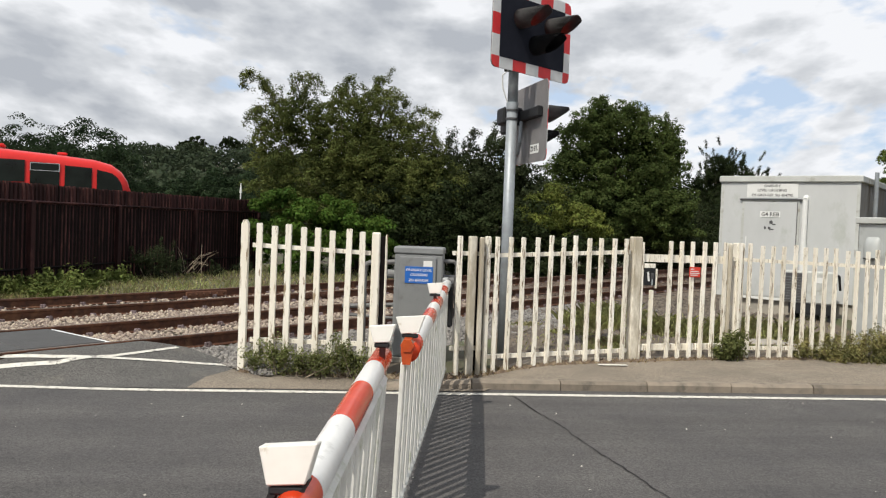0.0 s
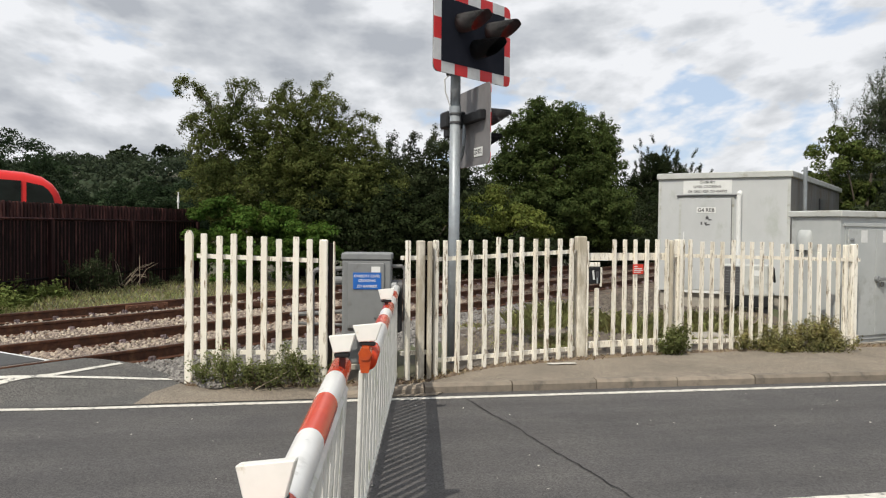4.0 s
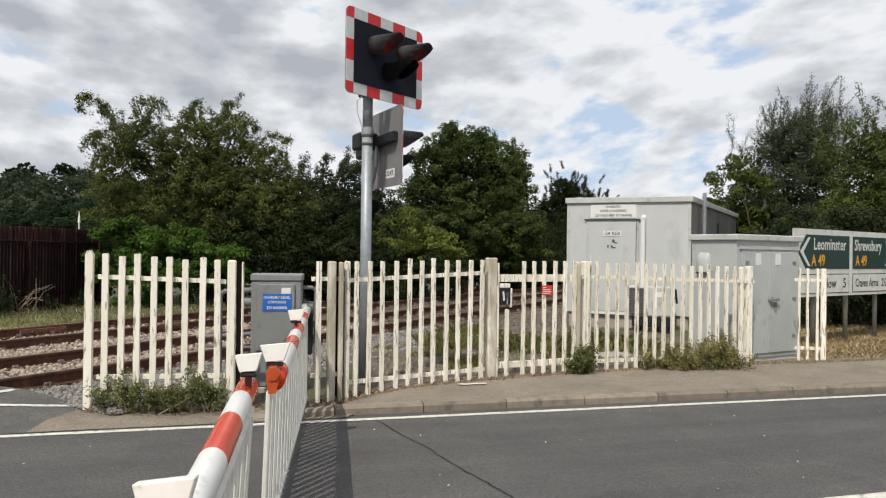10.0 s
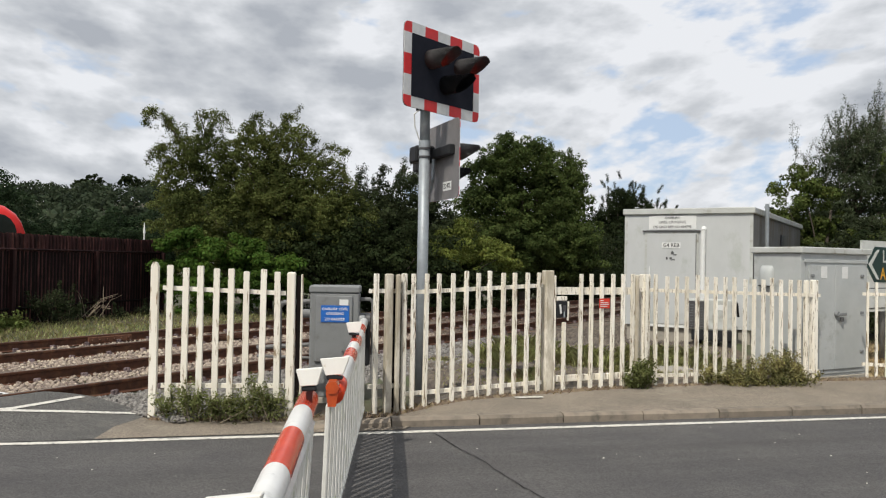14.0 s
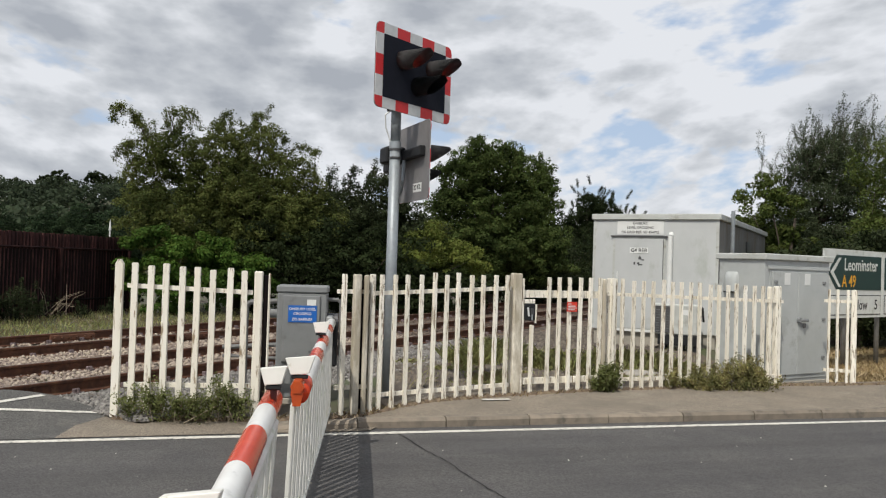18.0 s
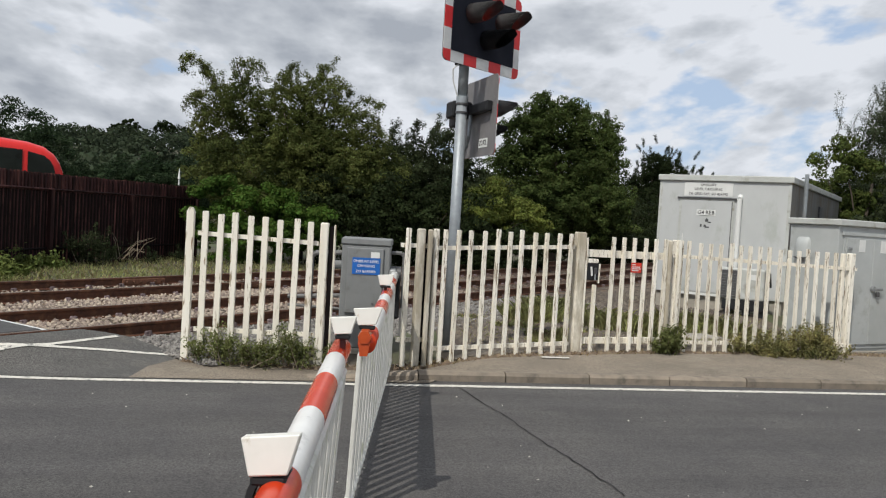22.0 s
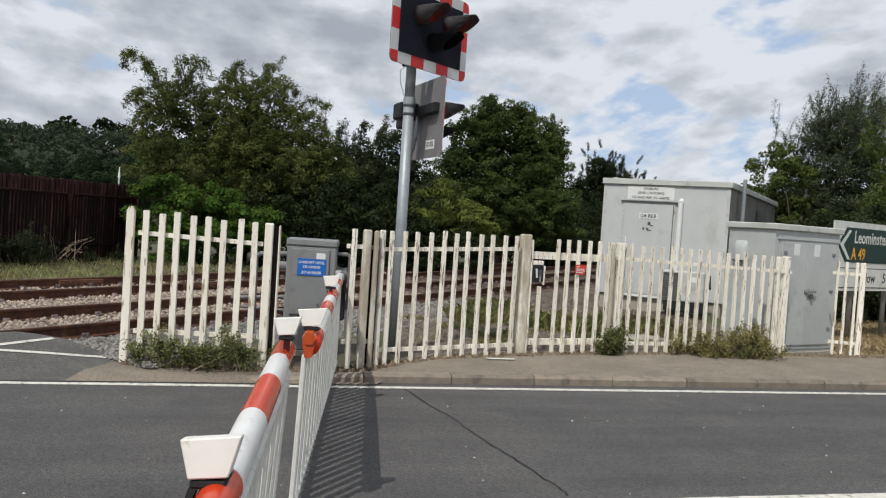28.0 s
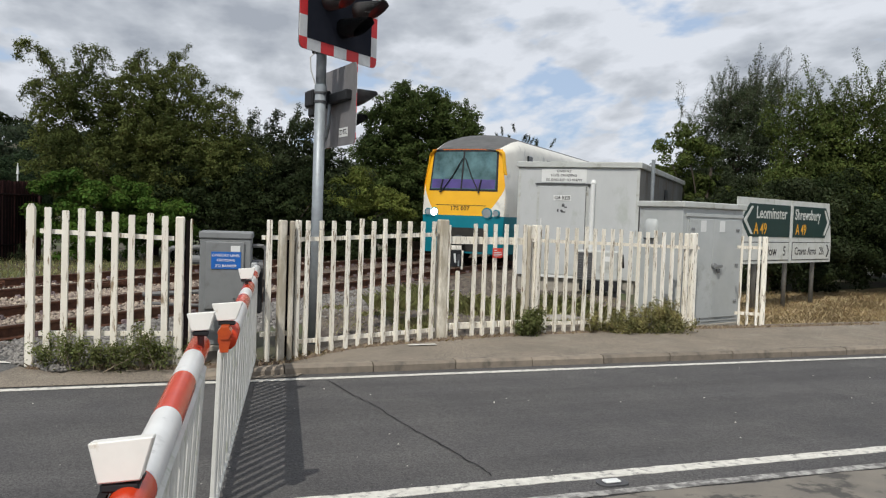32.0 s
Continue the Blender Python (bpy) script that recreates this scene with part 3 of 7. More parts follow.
def loft_cols(name, xs, low, high, rows, zf, material, label, kind, thick=0.15):
    """A sheet of columns between two lines y = low(x) and y = high(x), with height zf(x, y)."""
    verts, faces = [], []
    for x in xs:
        a, b = low(x), high(x)
        for k in range(rows + 1):
            y = a + (b - a) * k / rows
            verts.append((x, y, zf(x, y)))
        verts.append((x, b, zf(x, b) - thick))
    w = rows + 2
    for i in range(len(xs) - 1):
        for k in range(w - 1):
            o = i * w + k
            faces.append((o, o + w, o + w + 1, o + 1))
    ob = raw(name, verts, faces, material, smooth=False)
    tagged(ob, label, name.replace("_", " "), kind=kind)
    return ob


def edge_y(x, v=8.02):
    return (v + x * math.sin(ROAD)) / math.cos(ROAD)


def crossing_z(x, y):
    q = 0.818 * x - 0.575 * y
    v = -x * math.sin(ROAD) + y * math.cos(ROAD)
    return 0.19 * float(smooth01(-6.5, -8.0, q)) * float(smooth01(7.9, 8.5, v)) + 0.005


def d_line(x):
    return (7.985 + 0.818 * x) / 0.575


loft_cols("crossing_surface", np.linspace(-5.6, -2.28, 60).tolist(), lambda x: edge_y(x, 7.78), lambda x: max(edge_y(x) + 0.02, min(d_line(x), 8.93 - (x + 3.48) * 0.06 if x < -2.95 else 8.90 - (x + 2.95) * 0.40)),
          14, crossing_z, ASPHALT_NEW, "grey asphalt ramp up to the railway crossing", "structure")


def paint_on(name, pts, w, material, label):
    """A painted line through points on the crossing."""
    verts, faces = [], []
    for k in range(len(pts) - 1):
        (x0, y0), (x1, y1) = pts[k], pts[k + 1]
        d = Vector((x1 - x0, y1 - y0, 0)).normalized()
        nrm = Vector((-d.y, d.x, 0)) * w / 2
        n = 14
        o = len(verts)
        for j in range(n + 1):
            f = j / n
            x, y = x0 + (x1 - x0) * f, y0 + (y1 - y0) * f
            for sgn in (-1, 1):
                px, py = x + sgn * nrm.x, y + sgn * nrm.y
                verts.append((px, py, crossing_z(px, py) + 0.007))
        faces += [(o + 2 * j, o + 2 * j + 2, o + 2 * j + 3, o + 2 * j + 1) for j in range(n)]
    ob = raw(name, verts, faces, material)
    tagged(ob, label, "road marking", kind="structure")


paint_on("crossing_marking", [(-4.9, 7.58), (-4.38, 7.74), (-3.89, 7.876), (-3.42, 8.10), (-2.93, 8.33), (-2.27, 8.60)], 0.062, PAINT, "white line across the crossing ramp")
paint_on("crossing_marking", [(-4.9, 7.35), (-4.28, 7.60), (-3.84, 7.78), (-3.45, 8.164), (-3.03, 8.83)], 0.062, PAINT, "white line beside the rail on the crossing")


def pave_z(x, y):
    v = -x * math.sin(ROAD) + y * math.cos(ROAD)
    return 0.006 + (0.0 + 0.085 * float(smooth01(0.2, 1.1, x))) * 1.0 + 0.03 * float(smooth01(8.1, 9.5, v))


def fence_y(x):
    pts = [(-2.9, 8.0), (-2.3, 8.62), (-0.8, 8.55), (0.0, 8.85), (0.4, 9.05), (0.86, 9.5), (2.05, 9.85), (3.3, 10.35), (6.0, 10.95), (7.2, 11.2), (9, 11.6), (60, 19.9)]
    for (x0, y0), (x1, y1) in zip(pts, pts[1:]):
        if x0 <= x <= x1:
            return y0 + (y1 - y0) * (x - x0) / (x1 - x0)
    return pts[-1][1]


loft_cols("pavement", np.concatenate([np.linspace(-2.45, 8, 80), np.linspace(8.3, 58, 40)]).tolist(), lambda x: edge_y(x, 8.045 if x > 0.36 else 7.80), lambda x: max(fence_y(x), edge_y(x, 8.2)),
          8, pave_z, PAVING, "brownish worn tarmac footway beside the fence", "structure")
loft_cols("near_pavement", np.linspace(-40, 60, 60).tolist(), lambda x: edge_y(x, -4.0), lambda x: edge_y(x, 0.62), 4, lambda x, y: 0.09, PAVING, "worn tarmac footway on this side of the road", "structure", 0.2)


DRYEARTH = mat("dry_yard_earth", (0.15, 0.118, 0.083), (0.088, 0.071, 0.053), rough=0.95, scale=2.2, stain=(0.21, 0.17, 0.115), stain_amt=0.2, stain_scale=1.3, bump=0.8, bump_scale=30)
loft_cols("yard_ground", np.linspace(0.45, 6.6, 36).tolist(), lambda x: fence_y(x) - 0.05, lambda x: min((6.75 + 0.818 * x) / 0.575, fence_y(x) + 4.6), 14,
          lambda x, y: float(ground_z(np.array(x), np.array(y))) + 0.015 + 0.012 * math.sin(5.1 * x) * math.sin(4.3 * y), DRYEARTH, "dry brown earth between the fence and the track", "structure", 0.1)


def verge():
    loft_cols("verge", np.concatenate([np.linspace(7.2, 12, 26), np.linspace(12.5, 58, 30)]).tolist(), lambda x: fence_y(x) - 0.06, lambda x: fence_y(x) + 3.2 + 0.2 * (x - 6.2), 8,
              lambda x, y: float(ground_z(np.array(x), np.array(y))) + 0.02 + 0.02 * math.sin(3.1 * x) * math.sin(2.7 * y), VERGE, "dry straw-coloured grass verge beside the footway", "structure", 0.1)
    w = strip("worn_mark", 3.08, 3.42, 8.78, 8.85, 0.121, PAINT, None, "", 0.006, 0.05, 9)
    tagged(w, "short worn pale mark on the footway", "road marking", kind="structure")


def kerbs():
    k = tagged(new("kerb"), "row of worn brown concrete kerb stones, dropped at the crossing", "kerb", kind="structure")
    rng = random.Random(3)
    mesh_cache = {}
    u = 0.42
    i = 0
    while u < 34:
        ln = 0.9 if i else 1.10
        h0, h1 = (0.018, 0.088) if i == 0 else (0.092, 0.092)
        key = 0 if i == 0 else 1
        if key not in mesh_cache:
            bm = bmesh.new()
            g = 0.006
            sec = lambda h: [(-0.062, -0.1), (-0.062, h - 0.03), (-0.035, h), (0.062, h), (0.062, -0.1)]
            a = [bm.verts.new((g, y, z)) for y, z in sec(h0)]
            b = [bm.verts.new((ln - g, y, z)) for y, z in sec(h1)]
            for j in range(4):
                bm.faces.new((a[j], b[j], b[j + 1], a[j + 1]))
            bm.faces.new(a[::-1])
            bm.faces.new(b)
            bmesh.ops.recalc_face_normals(bm, faces=bm.faces)
            me = bpy.data.meshes.new("kerb_stone")
            bm.to_mesh(me)
            bm.free()
            mesh_cache[key] = me
        ob = part_mesh("kerb_stone", mesh_cache[key], KERB, k)
        p = road_pt(u, 7.985 + rng.uniform(-0.004, 0.004), rng.uniform(-0.004, 0.004))
        ob.matrix_basis = Matrix.Translation(p) @ Matrix.Rotation(ROAD + rng.uniform(-0.004, 0.004), 4, "Z")
        u += ln
        i += 1


# ---------------------------------------------------------------- railway
def ballast():
    ss = np.arange(4.7, 60, 0.35)
    prof = [(-6.55, -0.32), (-7.2, -0.19), (-7.75, -0.175), (-8.6, -0.18), (-9.1, -0.175), (-9.9, -0.17), (-10.6, -0.14), (-11.2, -0.165), (-12.2, -0.18), (-13.2, -0.17), (-13.8, -0.18), (-14.5, -0.32)]
    rng = random.Random(2)
    verts, faces = [], []
    for s in ss:
        for q, dz in prof:
            verts.append(track_pt(s, q, rail_z(s) + dz + rng.uniform(-0.012, 0.012)))
    w = len(prof)
    for i in range(len(ss) - 1):
        for k in range(w - 1):
            o = i * w + k
            faces.append((o, o + 1, o + w + 1, o + w))
    ob = raw("ballast_bed", verts, faces, BALLAST)
    tagged(ob, "bed of crushed stone under the tracks", "ballast", kind="structure")


ballast()


def stones(name, n, s0, s1, q0, q1, dz, material, label, seed, size=(0.02, 0.045), zfun=None):
    """Loose stones as one mesh: small uneven octahedra."""
    rng = np.random.default_rng(seed)
    base = np.array([(1, 0, 0), (0, 1, 0), (-1, 0, 0), (0, -1, 0), (0, 0, 1), (0, 0, -1)], float)
    tri = np.array([(0, 1, 4), (1, 2, 4), (2, 3, 4), (3, 0, 4), (1, 0, 5), (2, 1, 5), (3, 2, 5), (0, 3, 5)])
    s, q = s0 + (s1 - s0) * rng.random(n) ** 1.25, rng.uniform(q0, q1, n)
    px, py = 0.575 * s + 0.818 * q, 0.818 * s - 0.575 * q
    if zfun is None:
        pz = 0.2 + 0.006 * np.clip(s - 8, 0, 17) + dz + rng.uniform(-0.01, 0.02, n)
    else:
        pz = zfun(px, py) + dz
    size_ = rng.uniform(size[0], size[1], n)[:, None, None]
    v = base[None] * (1 + rng.uniform(-0.35, 0.35, (n, 6, 1))) * size_ * np.array([1.1, 1.0, 0.75])
    a = rng.uniform(0, 6.28, n)
    c_, s_ = np.cos(a)[:, None], np.sin(a)[:, None]
    v = np.stack([v[..., 0] * c_ - v[..., 1] * s_, v[..., 0] * s_ + v[..., 1] * c_, v[..., 2] + 0.3 * v[..., 0]], -1)
    v += np.stack([px, py, pz], -1)[:, None]
    ob = bulk(name, v.reshape(-1, 3), (tri[None] + 6 * np.arange(n)[:, None, None]).reshape(-1, 3), material)
    tagged(ob, label, "stones", kind="stuff")


def bulk(name, v, f, material, parent=None, label=""):
    """A mesh from arrays of equal faces."""
    v, f = np.asarray(v, np.float32), np.asarray(f, np.int32)
    me = bpy.data.meshes.new(name)
    me.vertices.add(len(v))
    me.vertices.foreach_set("co", v.ravel())
    k = f.shape[1]
    me.loops.add(f.size)
    me.loops.foreach_set("vertex_index", f.ravel())
    me.polygons.add(len(f))
    me.polygons.foreach_set("loop_start", np.arange(0, f.size, k, dtype=np.int32))
    me.update(calc_edges=True)
    return part_mesh(name, me, material, parent, label)


stones("ballast_stones", 11000, 4.9, 15, -11.35, -8.15, -0.16, STONE, "pale buff crushed ballast stones between the rails", 11)
stones("ballast_stones", 3500, 4.9, 22, -14.0, -11.45, -0.165, STONE, "buff crushed ballast stones of the far track", 12)
stones("brown_ballast_stones", 7000, 13, 30, -11.35, -8.15, -0.165, STONE_BROWN, "rusty brown ballast stones farther along the track", 14)
stones("shoulder_stones", 17000, 5.6, 15.5, -7.95, -6.2, -0.17, STONE_GREY, "grey crushed stone on the track shoulder", 13, (0.013, 0.036))


def railway_track(label, qs, s_first):
    t = thing("railway_track", Matrix.Identity(4), label, "railway track", "tracks of the line")
    sec = [(-0.065, 0.0), (-0.065, 0.012), (-0.012, 0.03), (-0.012, 0.115), (-0.034, 0.128), (-0.034, 0.152), (-0.026, 0.158), (0.026, 0.158), (0.034, 0.152), (0.034, 0.128), (0.012, 0.115), (0.012, 0.03), (0.065, 0.012), (0.065, 0.0)]
    knots = [-30, 8, 12, 16, 20, 25, 130]
    for q in qs:
        bm, top = bmesh.new(), bmesh.new()
        rings = []
        for s in knots:
            rings.append([bm.verts.new(track_pt(s, q + x, rail_z(s) - 0.158 + z)) for x, z in sec])
        for a, b in zip(rings, rings[1:]):
            for k in range(len(sec)):
                bm.faces.new((a[k], b[k], b[(k + 1) % len(sec)], a[(k + 1) % len(sec)]))
        bmesh.ops.recalc_face_normals(bm, faces=bm.faces)
        rail = part("rail", bm, RUST, t, "rust-brown steel rail")
        rows = []
        for s in knots:
            rows.append([top.verts.new(track_pt(s, q + x, rail_z(s) + 0.002)) for x in (-0.024, 0.024)])
        for a, b in zip(rows, rows[1:]):
            top.faces.new((a[0], a[1], b[1], b[0]))
        part("running_surface", top, RAILTOP, rail, "rubbed steel top of the rail")
    mid = sum(qs) / 2
    bm = boxm(-1.28, -0.12, -0.12, 1.28, 0.12, 0.0, 0.012)
    sleeper = bpy.data.meshes.new("sleeper")
    bm.to_mesh(sleeper)
    bm.free()
    bm = bmesh.new()
    box(bm, -0.10, -0.055, 0, 0.10, 0.055, 0.016, 0.005)
    for sx in (-1, 1):
        box(bm, sx * 0.055 - 0.022, -0.045, 0.012, sx * 0.055 + 0.022, 0.045, 0.055, 0.010)
        tube(bm, (sx * 0.092, 0, 0.01), (sx * 0.092, 0, 0.06), 0.016, 0.012, 6)
    chair = bpy.data.meshes.new("rail_chair")
    bm.to_mesh(chair)
    bm.free()
    turn = Matrix.Rotation(math.atan2(TN.y, TN.x), 4, "Z")
    s = s_first
    while s < 36:
        z = rail_z(s) - 0.158
        ob = part_mesh("sleeper", sleeper, SLEEPER, t)
        ob.matrix_basis = Matrix.Translation(track_pt(s, mid, z)) @ turn
        if s < 27:
            for q in qs:
                ch = part_mesh("rail_chair", chair, CHAIR, t)
                ch.matrix_basis = Matrix.Translation(track_pt(s, q, z + 0.001)) @ turn
        s += 0.66
    return t


railway_track("rusty running rails of the nearer track on timber sleepers in ballast", (RAILS["d"], RAILS["c"]), 5.55)
far_track = railway_track("rusty running rails of the farther track in ballast", (RAILS["b"], RAILS["a"]), 5.3)
bm = bmesh.new()
box(bm, -0.02, -0.45, -0.02, 0.02, 0.45, 0.07, 0.008)
for k in range(6):
    tube(bm, (0.015, -0.37 + 0.148 * k, 0.025), (0.05, -0.37 + 0.148 * k, 0.025), 0.018, 0.018, 6)
fp = part("fishplate", bm, RUST, far_track, "bolted rail joint plate")
fp.matrix_basis = Matrix.Translation(track_pt(11.2, RAILS["b"] - 0.05 + 0.1, rail_z(11.2) - 0.09)) @ Matrix.Rotation(math.atan2(TN.y, TN.x), 4, "Z")


def deck_panel(q0, q1, s0, s1, label):
    t = thing("crossing_deck", Matrix.Translation(track_pt(s1, (q0 + q1) / 2, 0)) @ Matrix.Rotation(math.atan2(TN.y, TN.x), 4, "Z"), label, "crossing deck", "decks between the rails")
    w = abs(q1 - q0) / 2
    n = max(1, round((s1 - s0) / 0.9))
    for k in range(n):
        a, b = -(s1 - s0) * (k + 1) / n + 0.006, -(s1 - s0) * k / n - 0.006
        part("panel", boxm(-w, a, 0.02, w, b, 0.195, 0.012), RUBBER, t)
    part("end_edge", boxm(-w, -0.0, 0.03, w, 0.07, 0.185, 0.012), PLATEWHITE, t, "pale worn edge plate")


deck_panel(-9.46, -8.18, -2.0, 5.0, "dark grey rubber deck panels between the rails of the near track")
deck_panel(-12.8, -11.5, -2.0, 4.2, "dark grey rubber deck panels between the rails of the far track")
deck_panel(-11.3, -9.68, -2.0, 4.1, "dark grey deck panels between the two tracks")

# ---------------------------------------------------------------- white fences
def paling_mesh(h, w=0.068, d=0.046, top="flat"):
    bm = bmesh.new()
    c = w * 0.16
    if top == "point":
        out = [(-w / 2, 0), (-w / 2, h - 0.045), (-0.012, h), (0.012, h), (w / 2, h - 0.045), (w / 2, 0)]
    else:
        out = [(-w / 2, 0), (-w / 2, h - 0.115), (-w / 2 + 0.006, h - 0.105), (-w / 2, h - 0.09), (-w / 2, h - c), (-w / 2 + c, h), (w / 2 - c, h),
               (w / 2, h - c), (w / 2, h - 0.09), (w / 2 - 0.006, h - 0.105), (w / 2, h - 0.115), (w / 2, 0)]
    prism(bm, out, -d / 2, d / 2)
    me = bpy.data.meshes.new("paling")
    bm.to_mesh(me)
    bm.free()
    return me


def fence_panel(label, p0, p1, n, zb, zt, posts, rails=(0.25, 1.30), zb1=None, zt1=None, name="fence_panel", sag=0.0, skip=(), base_rail=None, wide=0.068, paint=None):
    """White palings from p0 to p1; posts: (place along 0..1, width, height over the palings, bare)."""
    paint = paint or FENCEWHITE
    zb1, zt1 = zb if zb1 is None else zb1, zt if zt1 is None else zt1
    d = Vector((p1[0] - p0[0], p1[1] - p0[1], 0))
    ln = d.length
    ang = math.atan2(d.y, d.x)
    t = thing(name, Matrix.Translation((p0[0], p0[1], 0)) @ Matrix.Rotation(ang, 4, "Z"), label, "fence" if name != "gate" else "gate", "white fences by the crossing")
    rng = random.Random(int(ln * 100) + n)
    cache = {}
    for k in range(n):
        f = (k + 0.5) / n
        if k in skip:
            continue
        b, tp = zb + (zb1 - zb) * f, zt + (zt1 - zt) * f + rng.uniform(-0.012, 0.012)
        key = round((tp - b) * 40) / 40
        if key not in cache:
            cache[key] = paling_mesh(key, wide)
        ob = part_mesh("paling", cache[key], paint, t)
        ob.matrix_basis = pose(ln * f + rng.uniform(-0.006, 0.006), rng.uniform(-0.003, 0.003), b, rng.uniform(-0.4, 0.4), rng.uniform(-0.4, 0.4), rng.uniform(-3, 3))
    for rz in rails:
        rz, rh = rz if isinstance(rz, tuple) else (rz, 0.022)
        bm = bmesh.new()
        a = zb + rz
        b = zb1 + rz + (zt1 - zt) * (1 if rz > 0.8 else 0)
        vs = []
        for x, z in ((0, a), (ln, b)):
            for y, dz in ((0.026, -rh), (0.026, rh), (0.066, rh), (0.066, -rh)):
                vs.append(bm.verts.new((x, y, z + dz)))
        for q in ((0, 1, 5, 4), (1, 2, 6, 5), (2, 3, 7, 6), (3, 0, 4, 7), (3, 2, 1, 0), (4, 5, 6, 7)):
            bm.faces.new([vs[i] for i in q])
        part("fence_rail", bm, paint, t)
    for f, w, over, bare in posts:
        b, tp = zb + (zb1 - zb) * f, zt + (zt1 - zt) * f + over
        bm = boxm(-w / 2, -0.0, -0.25, w / 2, w, tp - b, 0.012)
        ob = part("post", bm, FENCEOLD if bare else paint, t, "bare weathered timber post" if bare else "")
        ob.matrix_basis = pose(ln * f, 0.02 if not bare else -0.03, b)
    if base_rail:
        part("base_board", boxm(0.05, 0.02, base_rail[0], ln, 0.05, base_rail[1], 0.006), paint, t, "white gravel board")
    return t


f1 = fence_panel("tall white palings with flaking paint beside the crossing ramp", (-2.13, 8.41), (-0.90, 8.44), 8, 0.06, 1.555, [(1.045, 0.085, -0.005, False), (1.135, 0.024, -0.015, False)], (0.28, 1.27), zt1=1.515, wide=0.058)
# no post of its own: near-black strip added for the shaded slot
part("post", boxm(1.335, 0.06, 0, 1.39, 0.13, 1.47, 0.006), DARKGAP, f1, "near-black strip painted as the shaded slot between posts")
ob = part_mesh("corner_post", paling_mesh(1.56, 0.072, 0.07, "point"), FENCEWHITE, f1, "pointed white corner post")
ob.matrix_basis = pose(-0.07, 0, 0.03)
f2 = fence_panel("short run of white palings beside the barrier machine", (-0.03, 8.60), (0.30, 8.74), 3, 0.03, 1.50, [(0.58, 0.080, 0.005, True), (0.86, 0.05, 0.0, True), (1.12, 0.06, 0.01, False)], (0.28, 1.29), skip=(1, 2), wide=0.046, paint=FENCEWORN)
# near-black strip behind the posts, added so their slots look shaded
part("post", boxm(0.20, 0.06, 0, 0.42, 0.10, 1.44, 0.006), DARKGAP, f2, "near-black strip painted as the shaded slot between posts")
fence_panel("white palings with worn paint along the footway", (0.34, 8.83), (2.0, 9.60), 11, 0.03, 1.50, [], (0.17, 1.27), zb1=0.06, zt1=1.55, wide=0.036, paint=FENCEWORN)
fence_panel("white paling gate with a lock box and a small red notice", (2.13, 9.68), (3.28, 10.10), 8, 0.07, 1.53, [(-0.055, 0.115, 0.03, True), (0.985, 0.055, 0.0, True)], ((1.245, 0.045),), zb1=0.08, zt1=1.52, name="gate", base_rail=(0.22, 0.30), wide=0.034, paint=FENCEWORN, skip=(0, 1))
fence_panel("white palings in front of the relay building", (3.33, 10.12), (6.06, 10.80), 19, 0.08, 1.53, [(0.035, 0.11, 0.0, False), (0.922, 0.062, 0.0, False), (0.972, 0.09, 0.01, False)], (0.16, 1.25), zb1=0.08, zt1=1.47, skip=(17, 18), wide=0.034, paint=FENCEWORN)
fence_panel("short end run of white palings with a stout end post", (6.83, 11.12), (7.16, 10.98), 3, 0.06, 1.46, [(1.10, 0.075, 0.0, False)], (0.24, 1.23), wide=0.034, paint=FENCEWORN)


def lock_and_notice():
    t = thing("gate_lock", Matrix.Translation((2.245, 9.715, 1.10)) @ Matrix.Rotation(radians(20), 4, "Z"), "black gate lock in a white steel frame with a white tag", "lock")
    part("stile", boxm(-0.125, -0.012, -1.0, -0.098, 0.02, 0.40, 0.003), FENCEWORN, t, "white timber strip")
    part("top_block", boxm(-0.085, -0.012, 0.098, 0.06, 0.03, 0.15, 0.006), FENCEWORN, t, "weathered timber block")
    part("lock_case", boxm(-0.082, -0.016, -0.105, 0.062, 0.028, 0.094, 0.008), BLACK, t)
    tg = part("tag", boxm(-0.012, -0.005, -0.055, 0.012, 0.0, 0.055), PLATEWHITE, t, "white tag")
    tg.matrix_basis = pose(-0.04, -0.018, 0.0, 0, -8, 0)
    part("hasp", boxm(-0.01, -0.03, -0.03, 0.035, -0.017, 0.045, 0.01), STEELDARK, t)
    part("shackle", tubem((0.012, -0.022, -0.03), (0.012, -0.022, -0.10), 0.010, 0.010, 8), GALV, t)
    part("stile", boxm(0.066, -0.012, -0.14, 0.088, 0.02, 0.09, 0.003), FENCEWORN, t, "white timber strip")
    part_mesh("paling", paling_mesh(0.86, 0.034), FENCEWORN, t).matrix_basis = pose(0.02, 0, -1.02)
    n = thing("warning_notice", Matrix.Translation((2.80, 9.885, 1.165)) @ Matrix.Rotation(radians(20), 4, "Z"), "small red warning notice with white lines on the gate", "notice")
    red = part("plate", boxm(-0.075, -0.004, -0.06, 0.075, 0.0, 0.06), mat("notice_red", (0.72, 0.055, 0.03), rough=0.45), n)
    for k, (w, z) in enumerate(((0.05, 0.035), (0.115, 0.008), (0.125, -0.014), (0.10, -0.036))):
        part("text_bar", boxm(-0.062, -0.0065, z - 0.005, -0.062 + w, -0.0042, z + 0.005), WHITEINK, red)


lock_and_notice()


